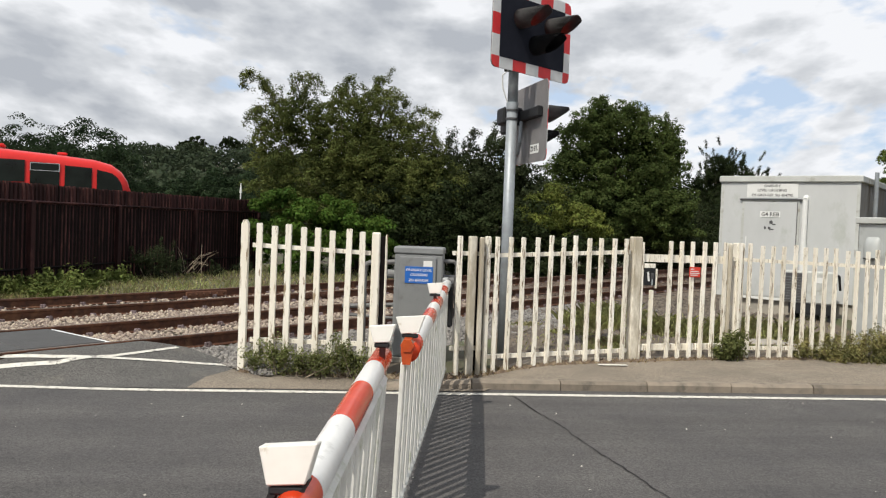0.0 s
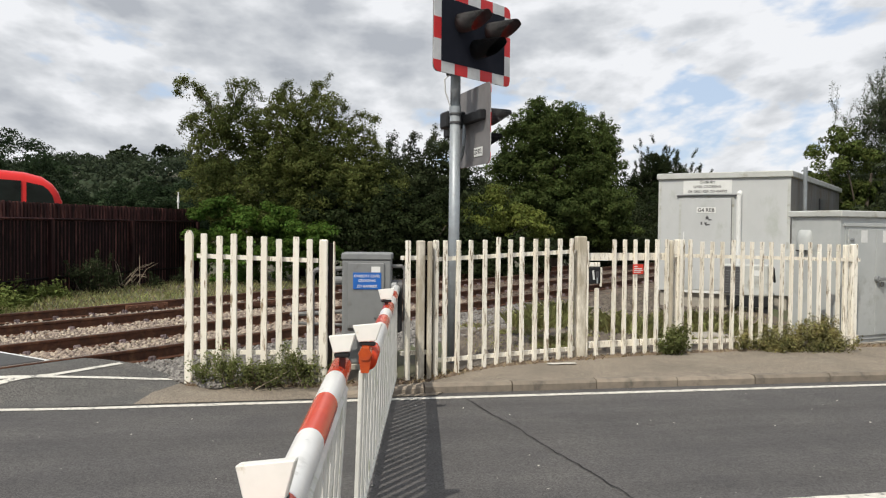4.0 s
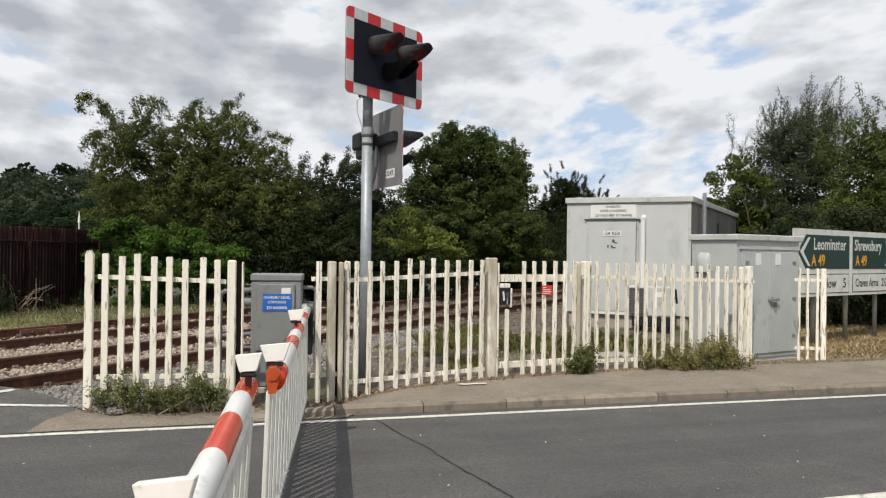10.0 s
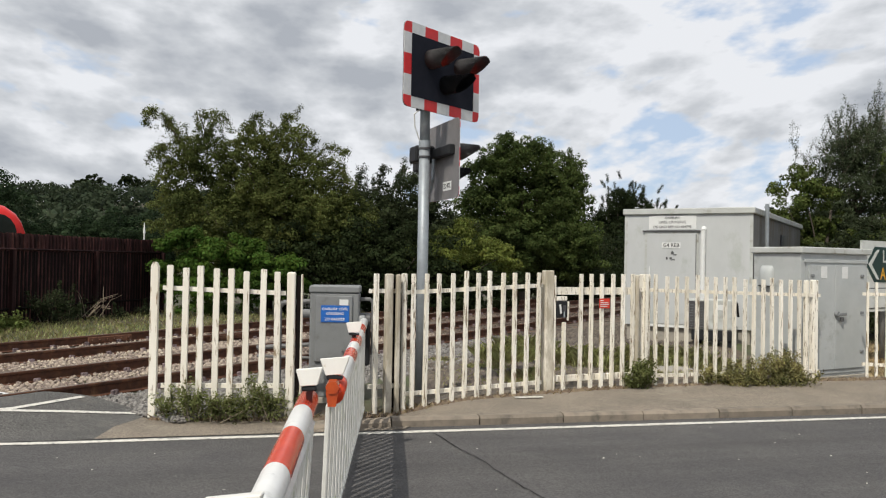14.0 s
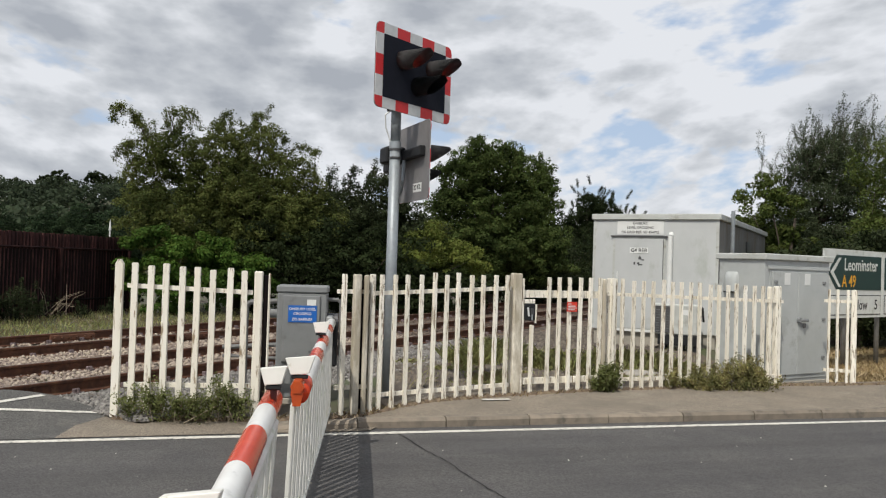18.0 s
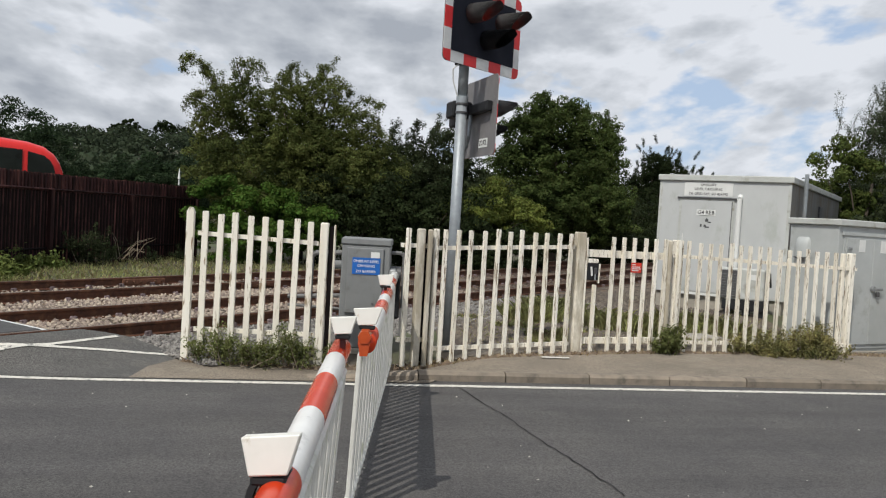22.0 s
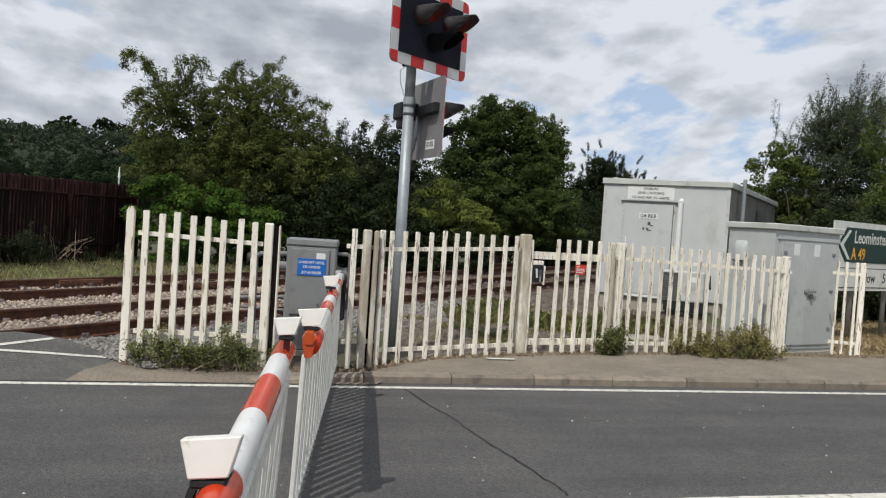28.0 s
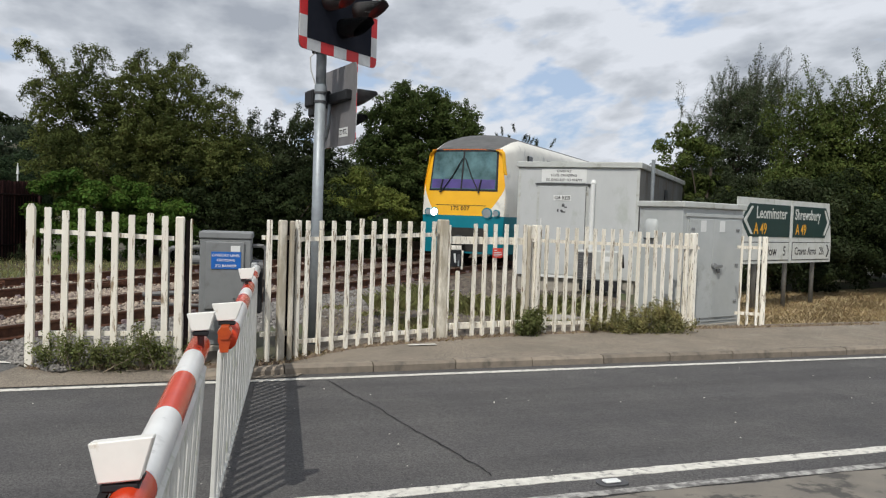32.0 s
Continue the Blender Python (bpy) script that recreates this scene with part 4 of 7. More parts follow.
# ---------------------------------------------------------------- barriers
def boom(label, x, y_tip, y_end, yaw, pitch, stripes, lamps, z, skirt, end_lens):
    """A boom along y at x. stripes: lengths from the tip, red first. lamps: (y, top width, bottom width, bottom, top, sideways, foot).
    skirt: (y0, y1, z bottom at y0, at y1, sideways at y0, at y1, lean at y0, at y1)."""
    t = thing("barrier_boom", pose(x, y_tip, z, pitch, 0, yaw), label, "barrier boom", "booms of the crossing")
    sgn = 1 if y_end > y_tip else -1
    y, red, r = 0.0, True, 0.047
    for ln in stripes:
        bm = bmesh.new()
        n = 28
        rings = []
        for yy in (y, y + sgn * ln):
            rings.append([bm.verts.new((r * math.cos(a), yy, r * 1.10 * math.sin(a))) for a in (2 * math.pi * k / n for k in range(n))])
        for k in range(n):
            bm.faces.new((rings[0][k], rings[0][(k + 1) % n], rings[1][(k + 1) % n], rings[1][k]))
        if y == 0:
            bm.faces.new(rings[0])
        bmesh.ops.recalc_face_normals(bm, faces=bm.faces)
        part("boom_section", bm, BOOMRED if red else BOOMWHITE, t, "red band of the boom" if red else "white band of the boom", smooth=True)
        y += sgn * ln
        red = not red
    for yy, w, wb, z0, z1, off, cuff in lamps:
        o = yy - y_tip
        tip = 0.045 * w
        bm = prism(bmesh.new(), [(-w / 2, z1 - tip), (w / 2, z1 + tip), (wb / 2, z0 + tip * 0.5), (-wb / 2, z0 - tip * 0.5)], -0.05, 0.012)
        bmesh.ops.bevel(bm, geom=list(bm.edges), offset=0.003, segments=1, affect="EDGES")
        lamp = part("boom_lamp", bm, LAMPWHITE, t, "white lamp case on the boom")
        lamp.matrix_basis = pose(off, o, 0, -9 if cuff else -5)
        part("lamp_foot", boxm(-wb * 0.46, -0.044, z0 - 0.024, wb * 0.46, 0.012, z0 - 0.003, 0.005), BLACK, lamp, "black lamp foot")
        if z0 > 0.085:
            part("stem", boxm(-0.014, -0.004, 0.03, 0.014, 0.012, z0 - 0.022, 0.004), DARKRED, lamp, "dark red lamp stem")
        if cuff:
            bm = bmesh.new()
            n = 16
            for y0, y1 in ((-0.040, 0.012),):
                rings = []
                for rr, yc in ((r + 0.004, y0), (r + 0.020, y0), (r + 0.020, y1), (r + 0.004, y1)):
                    rings.append([bm.verts.new((rr * math.cos(a) - off, yc, rr * 1.10 * math.sin(a))) for a in (math.radians(62 + 150 * k / n) for k in range(n + 1))])
                for k in range(n):
                    for p, q in ((0, 1), (1, 2), (2, 3), (3, 0)):
                        bm.faces.new((rings[p][k], rings[q][k], rings[q][k + 1], rings[p][k + 1]))
                for k in (0, n):
                    bm.faces.new([rings[p][k] for p in range(4)])
            bmesh.ops.recalc_face_normals(bm, faces=bm.faces)
            part("clamp", bm, BLACK, lamp, "black clamp round the boom")
            part("clamp_bolt", tubem((-r - 0.030 - off, -0.02, -0.012), (-r - 0.012 - off, -0.02, -0.012), 0.007, 0.007, 8), CHROME, lamp, "bright clamp bolt")
    if end_lens:
        lens = part("end_lens", tubem((-0.012, -0.035, 0.036), (-0.012, 0.05, 0.036), 0.036, 0.040, 6), ORANGE, t, "orange lens at the boom's tip")
        bm = prism(bmesh.new(), [(-0.045, 0.02), (0.021, 0.02), (0.006, -0.062), (-0.034, -0.062)], -0.028, 0.03)
        part("lens_case", bm, ORANGE, lens, "dark red case under the lens")
    y0, y1, zb0, zb1, xa, xb, la, lb = skirt
    n = int(abs(y1 - y0) / 0.14)
    bm = bmesh.new()
    tube(bm, (xa, y0 - y_tip, -0.066), (xb, y1 - y_tip, -0.066), 0.016, 0.016, 4)
    part("hanger_rail", bm, SKIRT, t)
    sl = {}
    for k in range(n + 1):
        f = k / n
        yy = y0 + (y1 - y0) * f - y_tip
        bot = zb0 + (zb1 - zb0) * f - z
        key = round(bot * 50) / 50
        if key not in sl:
            bm = boxm(-0.013, -0.028, key, 0.013, 0.028, -0.06, 0.006)
            me = bpy.data.meshes.new("skirt_slat")
            bm.to_mesh(me)
            bm.free()
            sl[key] = me
        ob = part_mesh("skirt_slat", sl[key], SKIRT, t)
        lean = math.degrees((la + (lb - la) * f) / bot)
        ob.matrix_basis = pose(xa + (xb - xa) * f + 0.003 * (k % 2), yy, 0, 0, lean, 4 if k % 2 else -3)
        link = part_mesh("skirt_link", LINK, SKIRT, t)
        link.matrix_basis = pose(xa + (xb - xa) * f + la + (lb - la) * f, yy, bot - 0.012)
    bm = bmesh.new()
    tube(bm, (xa + la, y0 - y_tip, zb0 - z), (xb + lb, y1 - y_tip, zb1 - z), 0.022, 0.022, 4)
    part("skirt_rail", bm, SKIRT, t, "bottom rail of the skirt")
    return t


LINK = bpy.data.meshes.new("skirt_link")
link_bm = boxm(-0.022, -0.040, -0.022, 0.022, 0.040, 0.012, 0.006)
link_bm.to_mesh(LINK)
link_bm.free()


boom("lowered red and white barrier boom with white skirt, far side", -0.115, 4.22, 9.15, 0.0, 0.0, [0.35, 0.95, 0.51, 0.46, 0.60, 0.6, 0.6, 0.86],
     [(4.30, 0.155, 0.092, 0.088, 0.178, -0.007, False), (6.78, 0.135, 0.092, 0.094, 0.180, -0.010, False)], 0.95, (4.26, 8.75, 0.11, 0.08, -0.032, 0.015, -0.024, 0.0), True)
boom("lowered red and white barrier boom with white skirt, near side", -0.218, 3.88, -1.15, 1.2, 0.6, [0.38, 0.44, 0.53, 0.59, 0.60, 0.6, 0.6, 0.6, 0.69],
     [(3.62, 0.118, 0.073, 0.112, 0.188, 0.022, False), (1.85, 0.135, 0.088, 0.056, 0.146, -0.018, True)], 0.975, (3.70, -0.8, 0.19, 0.19, 0.030, 0.020, -0.045, -0.02), False)


def barrier_machine(x, y, rz, label, sign):
    t = thing("barrier_machine", pose(x, y, 0, 0, 0, rz), label, "barrier machine", "machines of the crossing")
    body = part("body", boxm(-0.275, 0.0, 0.10, 0.275, 0.42, 1.27, 0.015), MACHGREY, t)
    part("lid", boxm(-0.285, -0.012, 1.27, 0.285, 0.43, 1.35, 0.014), MACHGREY, t)
    part("door", boxm(-0.215, -0.028, 0.50, 0.20, -0.002, 1.24, 0.008), MACHGREY, t, "raised grey front cover")
    part("plinth", boxm(-0.30, -0.02, -0.2, 0.30, 0.46, 0.10, 0.01), CONCRETE, t)
    part("lock", tubem((0.1, -0.03, 0.62), (0.1, -0.04, 0.62), 0.012, 0.012, 8), STEELDARK, t)
    if sign:
        s = part("sign_plate", boxm(-0.148, -0.036, 0.945, 0.165, -0.030, 1.132), BLUESIGN, t, "blue plate with white lettering")
        for k, (txt, z) in enumerate((("ONIBURY LEVEL", 1.092), ("CROSSING", 1.04), ("ZO BARRIER", 0.978))):
            words("sign_text", txt, 0.041, WHITEINK, s, 0.008, -0.0375, z)
        part("small_label", boxm(0.055, -0.034, 1.135, 0.155, -0.030, 1.20), PLATEWHITE, t, "small white label")
    bm = bmesh.new()
    bent(bm, [(-0.62, 0.1, 0.20), (-0.62, 0.1, 1.11), (-0.58, 0.1, 1.15), (-0.27, 0.1, 1.17)], 0.028)
    part("guard_rail", bm, PIPEGREY, t, "dull grey guard pipe")
    part("counterweight", tubem((-0.36, 0.12, 1.03), (-0.26, 0.12, 1.03), 0.05, 0.05, 14), MACHGREY, t)
    bm = bmesh.new()
    bent(bm, [(0.27, 0.1, 1.20), (0.40, 0.1, 1.20), (0.43, 0.1, 1.16), (0.43, 0.1, 0.25)], 0.022)
    part("guard_rail", bm, PIPEGREY, t, "dull grey guard pipe")
    part("boom_arm", boxm(0.275, -0.12, 0.86, 0.345, 0.3, 1.02, 0.012), BOOMGREY, t, "grey arm that holds the boom")
    part("pivot", tubem((0.26, 0.2, 0.95), (0.40, 0.2, 0.95), 0.09, 0.09, 16), STEELDARK, t)
    part("weight_arm", boxm(0.34, 0.05, 0.45, 0.40, 0.28, 0.92, 0.02), BLACK, t, "black counterweight arm")
    bm = bmesh.new()
    bent(bm, [(-0.9, 0.3, 0.62), (-0.3, 0.3, 0.66), (-0.28, 0.2, 0.66)], 0.025)
    bent(bm, [(-0.9, 0.34, 0.52), (-0.3, 0.34, 0.5)], 0.018)
    part("cable_pipe", bm, PIPEGREY, t, "grey cable pipe")
    return t


barrier_machine(-0.448, 9.22, 0, "grey steel barrier machine with a blue sign between fences", True)
barrier_machine(0.09, -1.30, 180, "grey steel barrier machine on the near footway", False)


# ---------------------------------------------------------------- road signals
def signal_head(name, m, w, h, label, lit):
    """A board with two red lights over an amber one; it faces -y."""
    t = thing(name, m, label, "traffic signal", "signals on the pole")
    part("board", prism(bmesh.new(), rounded(w, h, 0.07), 0.0, 0.012), BOARDBACK, t, "grey metal back of the board")
    nx, nz, e = 7, 5, 0.125
    ew = (w - 2 * e) / 5
    eh = (h - 2 * e) / 3
    cells = []
    for k in range(nx):
        x0 = -w / 2 if k == 0 else -w / 2 + e + (k - 1) * ew
        x1 = -w / 2 + e if k == 0 else (w / 2 if k == nx - 1 else x0 + ew)
        for sgn in (-1, 1):
            cells.append((x0, x1, sgn * (h / 2 - e), sgn * h / 2, k % 2 == 0, k in (0, nx - 1)))
    for k in range(1, nz - 1):
        z0 = -h / 2 + e + (k - 1) * eh
        for sgn in (-1, 1):
            cells.append((sgn * (w / 2 - e), sgn * w / 2, z0, z0 + eh, k % 2 == 0, False))
    for x0, x1, z0, z1, red, corner in cells:
        x0, x1, z0, z1 = min(x0, x1), max(x0, x1), min(z0, z1), max(z0, z1)
        out = [(x0, z0), (x1, z0), (x1, z1), (x0, z1)]
        if corner:
            c = 0.07
            sx, sz = (1 if x0 > 0 else -1), (1 if z0 > 0 else -1)
            ox, oz = (x1 if sx > 0 else x0), (z1 if sz > 0 else z0)
            ix, iz = (x0 if sx > 0 else x1), (z0 if sz > 0 else z1)
            out = [(ix, iz), (ox, iz), (ox, oz - sz * c), (ox - sx * c * 0.29, oz - sz * c * 0.29), (ox - sx * c, oz), (ix, oz)]
        part("edge_stripe", prism(bmesh.new(), out, -0.006, -0.0005), SIGRED if red else SIGWHITE, t, "red reflective stripe" if red else "white reflective stripe")
    part("panel", prism(bmesh.new(), rounded(w - 2 * e + 0.004, h - 2 * e + 0.004, 0.01, 2), -0.012, -0.0005), NAVY, t, "matt black centre panel")
    for x, z, lens in ((-0.255, 0.115, REDLENS), (0.29, 0.115, REDLENS), (0.02, -0.135, AMBER)):
        r = 0.108
        bm = bmesh.new()
        n = 24
        prof = [(-0.012, 1.0), (-0.10, 1.0), (-0.36, 0.92)]
        rings = []
        for y, s in prof:
            ring = []
            for k in range(n):
                a = 2 * math.pi * k / n
                up = (math.sin(a) + 1) / 2
                yy = y if y > -0.2 else -0.10 - 0.30 * (0.30 + 0.70 * min(1.0, up * 1.35))
                ring.append(bm.verts.new((x + r * s * math.cos(a), yy, z + r * s * math.sin(a))))
            rings.append(ring)
        for a, b in zip(rings, rings[1:]):
            for k in range(n):
                bm.faces.new((a[k], a[(k + 1) % n], b[(k + 1) % n], b[k]))
        bmesh.ops.solidify(bm, geom=list(bm.faces), thickness=0.006)
        hood = part("hood", bm, HOOD if lens is REDLENS else BLACK, t, "dark hood over the light", smooth=True)
        bm = bmesh.new()
        for k in range(4):
            y0, y1 = -0.02 - 0.012 * k, -0.032 - 0.012 * k
            r0, r1 = 0.095 * math.cos(k * 0.38), 0.095 * math.cos((k + 1) * 0.38)
            tube(bm, (x, y0, z), (x, y1, z), r0, r1, 20, caps=k == 3)
        part("lens", bm, lens, t, "red signal lens" if lens is REDLENS else "unlit amber lens", smooth=True)
    return t


POLE = (0.545, 9.60)
pole = thing("signal_pole", Matrix.Translation((POLE[0], POLE[1], 0)), "galvanised steel signal pole behind the white fence", "signal pole")
part("shaft", tubem((0, 0, -0.1), (0, 0, 3.05), 0.065, 0.063, 20), GALV, pole, smooth=True)
part("upper_shaft", tubem((0, 0, 3.05), (0, 0, 3.75), 0.059, 0.059, 20), GALV, pole, smooth=True)
part("collar", tubem((0, 0, 2.98), (0, 0, 3.06), 0.070, 0.070, 20), GALV, pole)
for z in (2.86, 2.96):
    part("clamp_band", tubem((0, 0, z), (0, 0, z + 0.022), 0.072, 0.072, 20), STEELDARK, pole, "dark clamp band")
part("upper_bracket", boxm(-0.11, -0.17, 3.42, 0.06, 0.05, 3.50, 0.01), BLACK, pole, "black bracket of the upper signal")
bm = bmesh.new()
bent(bm, [(-0.05, -0.06, 3.44), (-0.13, -0.08, 3.36), (-0.12, -0.05, 3.22), (-0.06, -0.02, 3.06)], 0.008, 6)
part("cable", bm, PLATEWHITE, pole, "thin loose cable")
signal_head("crossing_signal", pose(0.745, 9.49, 3.835, 0, 0, 47.7), 1.40, 0.95, "crossing signal with red and white border and red lights", True)
back_head = signal_head("crossing_signal", pose(0.735, 9.88, 2.84, 0, 0, 106.9), 1.34, 0.92, "second crossing signal turned away, grey back, lower on the pole", True)
part("bracket", boxm(-0.56, 0.012, 0.04, 0.16, 0.09, 0.16, 0.012), BLACK, back_head, "black mounting box behind the board")
part("bracket_arm", boxm(0.0, 0.05, 0.0, 0.26, 0.30, 0.20, 0.02), BLACK, back_head, "black clamp arm")
part("terminal_box", boxm(0.50, 0.012, -0.06, 0.66, 0.12, 0.14, 0.02), BLACK, back_head, "small black terminal box")
bm = bmesh.new()
bent(bm, [(0.0, 0.07, 0.04), (-0.03, 0.09, -0.22), (0.04, 0.09, -0.34), (0.16, 0.09, -0.40)], 0.022, 8)
part("conduit", bm, GALV, back_head, "grey flexible conduit")
lp = part("label_plate", prism(bmesh.new(), [(-0.46, -0.36), (-0.19, -0.36), (-0.19, -0.255), (-0.46, -0.255)], 0.0125, 0.0165), PLATEWHITE, back_head, "white label plate")
words("label_text", "ZO RTL", 0.082, BLACKINK, lp, -0.325, 0.0175, -0.308, rz=180, narrow=0.82)


# ---------------------------------------------------------------- relay building, cabinet, road sign
def relay_building():
    A = radians(-34)
    t = thing("relay_building", Matrix.Translation((5.05, 16.75, 0)) @ Matrix.Rotation(A, 4, "Z"), "pale grey flat-roofed relay equipment building with one door", "equipment building")
    W, D, Z0, Z1 = 2.52, 7.2, 0.42, 2.68
    part("plinth", boxm(0.04, 0.05, 0.05, W - 0.04, D - 0.05, Z0, 0.01), CONCRETE, t)
    front = part("front_wall", boxm(0, 0, Z0, W, 0.08, Z1, 0.004), REBGREY, t)
    part("side_wall", boxm(0, 0.082, Z0, 0.08, D, Z1), REBGREY, t)
    part("back_wall", boxm(0.082, D - 0.08, Z0, W - 0.082, D, Z1), REBGREY, t)
    # side panels carry their shade in a darker colour than the front
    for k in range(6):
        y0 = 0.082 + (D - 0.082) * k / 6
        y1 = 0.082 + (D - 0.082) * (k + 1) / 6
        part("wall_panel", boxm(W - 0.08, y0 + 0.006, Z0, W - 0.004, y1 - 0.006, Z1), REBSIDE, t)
    part("corner_trim", boxm(-0.008, -0.008, Z0, 0.05, 0.0, Z1), REBROOF, t)
    part("corner_trim", boxm(W - 0.05, -0.008, Z0, W + 0.008, 0.0, Z1), REBROOF, t)
    part("roof", boxm(-0.04, -0.05, Z1, W + 0.05, D + 0.05, Z1 + 0.12, 0.012), REBROOF, t, "pale flat roof with a weathered edge")
    part("base_trim", boxm(0.35, -0.03, Z0 - 0.02, 1.55, 0.0, Z0 + 0.03), PLATEWHITE, t, "white threshold strip")
    fr = part("door_frame", boxm(0.42, -0.022, Z0 + 0.03, 1.50, -0.002, 2.33, 0.003), REBROOF, t)
    part("drip_strip", boxm(0.38, -0.05, 2.33, 1.54, 0.0, 2.355), STEELDARK, t)
    door = part("door", boxm(0.47, -0.034, Z0 + 0.05, 1.45, -0.024, 2.29, 0.003), REBGREY, t, "grey steel door")
    part("door_handle", tubem((0.53, -0.045, 1.35), (0.53, -0.045, 1.62), 0.012, 0.012, 8), PLATEWHITE, door, "white door handle")
    part("hinge_gap", boxm(1.452, -0.037, Z0 + 0.05, 1.462, -0.024, 2.29), STEELDARK, door)
    np_ = part("name_plate", boxm(0.50, -0.012, 2.375, 1.45, -0.002, 2.655), PLATEWHITE, t, "white name plate with black lettering")
    for txt, z, s in (("ONIBURY", 2.605, 0.062), ("LEVEL CROSSING", 2.520, 0.062), ("OS GRID REF: SO 454792", 2.425, 0.062)):
        words("name_text", txt, s * 1.15, BLACKINK, np_, 0.975, -0.014, z)
    dp = part("door_plate", boxm(0.78, -0.042, 2.0, 1.15, -0.035, 2.11), PLATEWHITE, door, "white plate")
    words("door_text", "G4 REB", 0.105, BLACKINK, dp, 0.965, -0.0435, 2.053)
    rng = random.Random(5)
    for k in range(7):
        x, z = 0.86 + rng.uniform(0, 0.16), 1.72 + rng.uniform(0, 0.2)
        part("paint_mark", boxm(x, -0.0375, z, x + rng.uniform(0.02, 0.07), -0.035, z + rng.uniform(0.02, 0.06)), STEELDARK, door, "dark scuff mark")
    bm = bmesh.new()
    tube(bm, (1.60, -0.06, 0.75), (1.60, -0.06, 2.34), 0.05, 0.05, 14)
    tube(bm, (1.60, -0.06, 2.34), (1.60, 0.02, 2.40), 0.05, 0.05, 14)
    part("duct_pipe", bm, PLATEWHITE, t, "white duct pipe")
    part("side_post", tubem((W + 0.12, 0.9, 0.3), (W + 0.12, 0.9, 2.92), 0.04, 0.04, 10), GALV, t, "grey post beside the wall")
    part("side_vent", boxm(W - 0.004, 3.6, 2.1, W + 0.03, 4.0, 2.4, 0.01), STEELDARK, t)
    ac = thing("air_conditioner", Matrix.Translation((5.83, 15.35, 0)) @ Matrix.Rotation(A, 4, "Z"), "pale grey outdoor air conditioning unit on a dark stand", "air conditioner")
    part("case", boxm(0, 0, 0.44, 0.86, 0.32, 1.02, 0.02), REBROOF, ac)
    part("grille", boxm(0.02, -0.012, 0.47, 0.42, 0.001, 0.98, 0.004), STEELDARK, ac, "dark fan grille")
    for k in range(9):
        part("grille_bar", boxm(0.03, -0.018, 0.50 + 0.05 * k, 0.41, -0.012, 0.506 + 0.05 * k), MACHGREY, ac)
    for x in (0.16, 0.5, 0.78):
        part("leg", boxm(x, 0.04, 0.0, x + 0.09, 0.28, 0.40), BLACK, ac)
    part("stand_top", boxm(0.12, 0.0, 0.24, 0.88, 0.31, 0.44, 0.01), BLACK, ac, "black stand")
    part("name_badge", boxm(0.56, -0.006, 0.82, 0.76, 0.0, 0.92), PLATEWHITE, ac)
    part("pipe", bent(bmesh.new(), [(0.83, 0.16, 0.98), (0.92, 0.16, 0.96), (0.92, 0.3, 0.7)], 0.022), BLACK, ac)


relay_building()


def cabinet():
    A = math.atan2(0.43, 0.90)
    t = thing("location_cabinet", Matrix.Translation((5.89, 11.06, 0)) @ Matrix.Rotation(A, 4, "Z"), "grey steel equipment cabinet with double doors beside the footway", "equipment cabinet")
    W, D, H = 1.50, 0.80, 1.85
    part("plinth", boxm(-0.02, -0.02, -0.1, W + 0.02, D + 0.02, 0.10, 0.01), CONCRETE, t)
    part("body", boxm(0, 0, 0.10, W, D, H, 0.006), CABGREY, t)
    part("roof", boxm(-0.04, -0.05, H, W + 0.04, D + 0.04, H + 0.09, 0.012), REBROOF, t, "shallow overhanging roof")
    part("lintel", boxm(0.06, -0.03, H - 0.13, W - 0.02, 0.0, H - 0.08, 0.004), CABGREY, t)
    part("frame", boxm(0.10, -0.012, 0.14, W - 0.04, 0.0, H - 0.13, 0.003), CABGREY, t)
    for x0, x1 in ((0.14, 0.72), (0.727, 1.40)):
        d = part("door", boxm(x0, -0.030, 0.20, x1, -0.013, H - 0.16, 0.004), CABGREY, t, "grey cabinet door")
        hx = x0 + 0.03 if x0 < 0.5 else x1 - 0.11
        for z in (0.42, 0.98, 1.52):
            part("hinge", boxm(hx, -0.048, z, hx + 0.075, -0.030, z + 0.04, 0.006), MACHGREY, d, "grey hinge")
        lx = x0 + 0.26 if x0 < 0.5 else x0 + 0.14
        part("label", boxm(lx, -0.034, 1.50, lx + 0.13, -0.0305, 1.67), PLATEWHITE, d, "white paper label")
    bm = bmesh.new()
    tube(bm, (0.74, -0.03, 0.99), (0.74, -0.075, 0.99), 0.045, 0.04, 12)
    box(bm, 0.74, -0.085, 0.965, 0.92, -0.06, 1.01, 0.008)
    part("handle", bm, MACHGREY, t, "grey door handle")
    part("padlock", boxm(0.80, -0.08, 0.88, 0.86, -0.05, 0.95, 0.01), STEELDARK, t)
    bm = bmesh.new()
    n, rings = 12, []
    for k in range(5):
        a = k * math.pi / 8
        rings.append([bm.verts.new((-0.002 - 0.09 * math.cos(a) * abs(math.sin(math.pi * j / n)) , 0.56 - 0.13 * math.cos(math.pi * j / n) * (0.6 + 0.4 * math.cos(a)), 1.50 + 0.17 * math.sin(a))) for j in range(n + 1)])
    rings.insert(0, [bm.verts.new((v.co.x, v.co.y, 1.38)) for v in rings[0]])
    for a, b in zip(rings, rings[1:]):
        for j in range(n):
            bm.faces.new((a[j], a[j + 1], b[j + 1], b[j]))
    bmesh.ops.recalc_face_normals(bm, faces=bm.faces)
    part("vent_cowl", bm, CABGREY, t, "rounded grey vent cowl", smooth=True)
    part("vent_slot", boxm(-0.07, 0.46, 1.365, -0.002, 0.66, 1.38), BLACK, t)
    return t


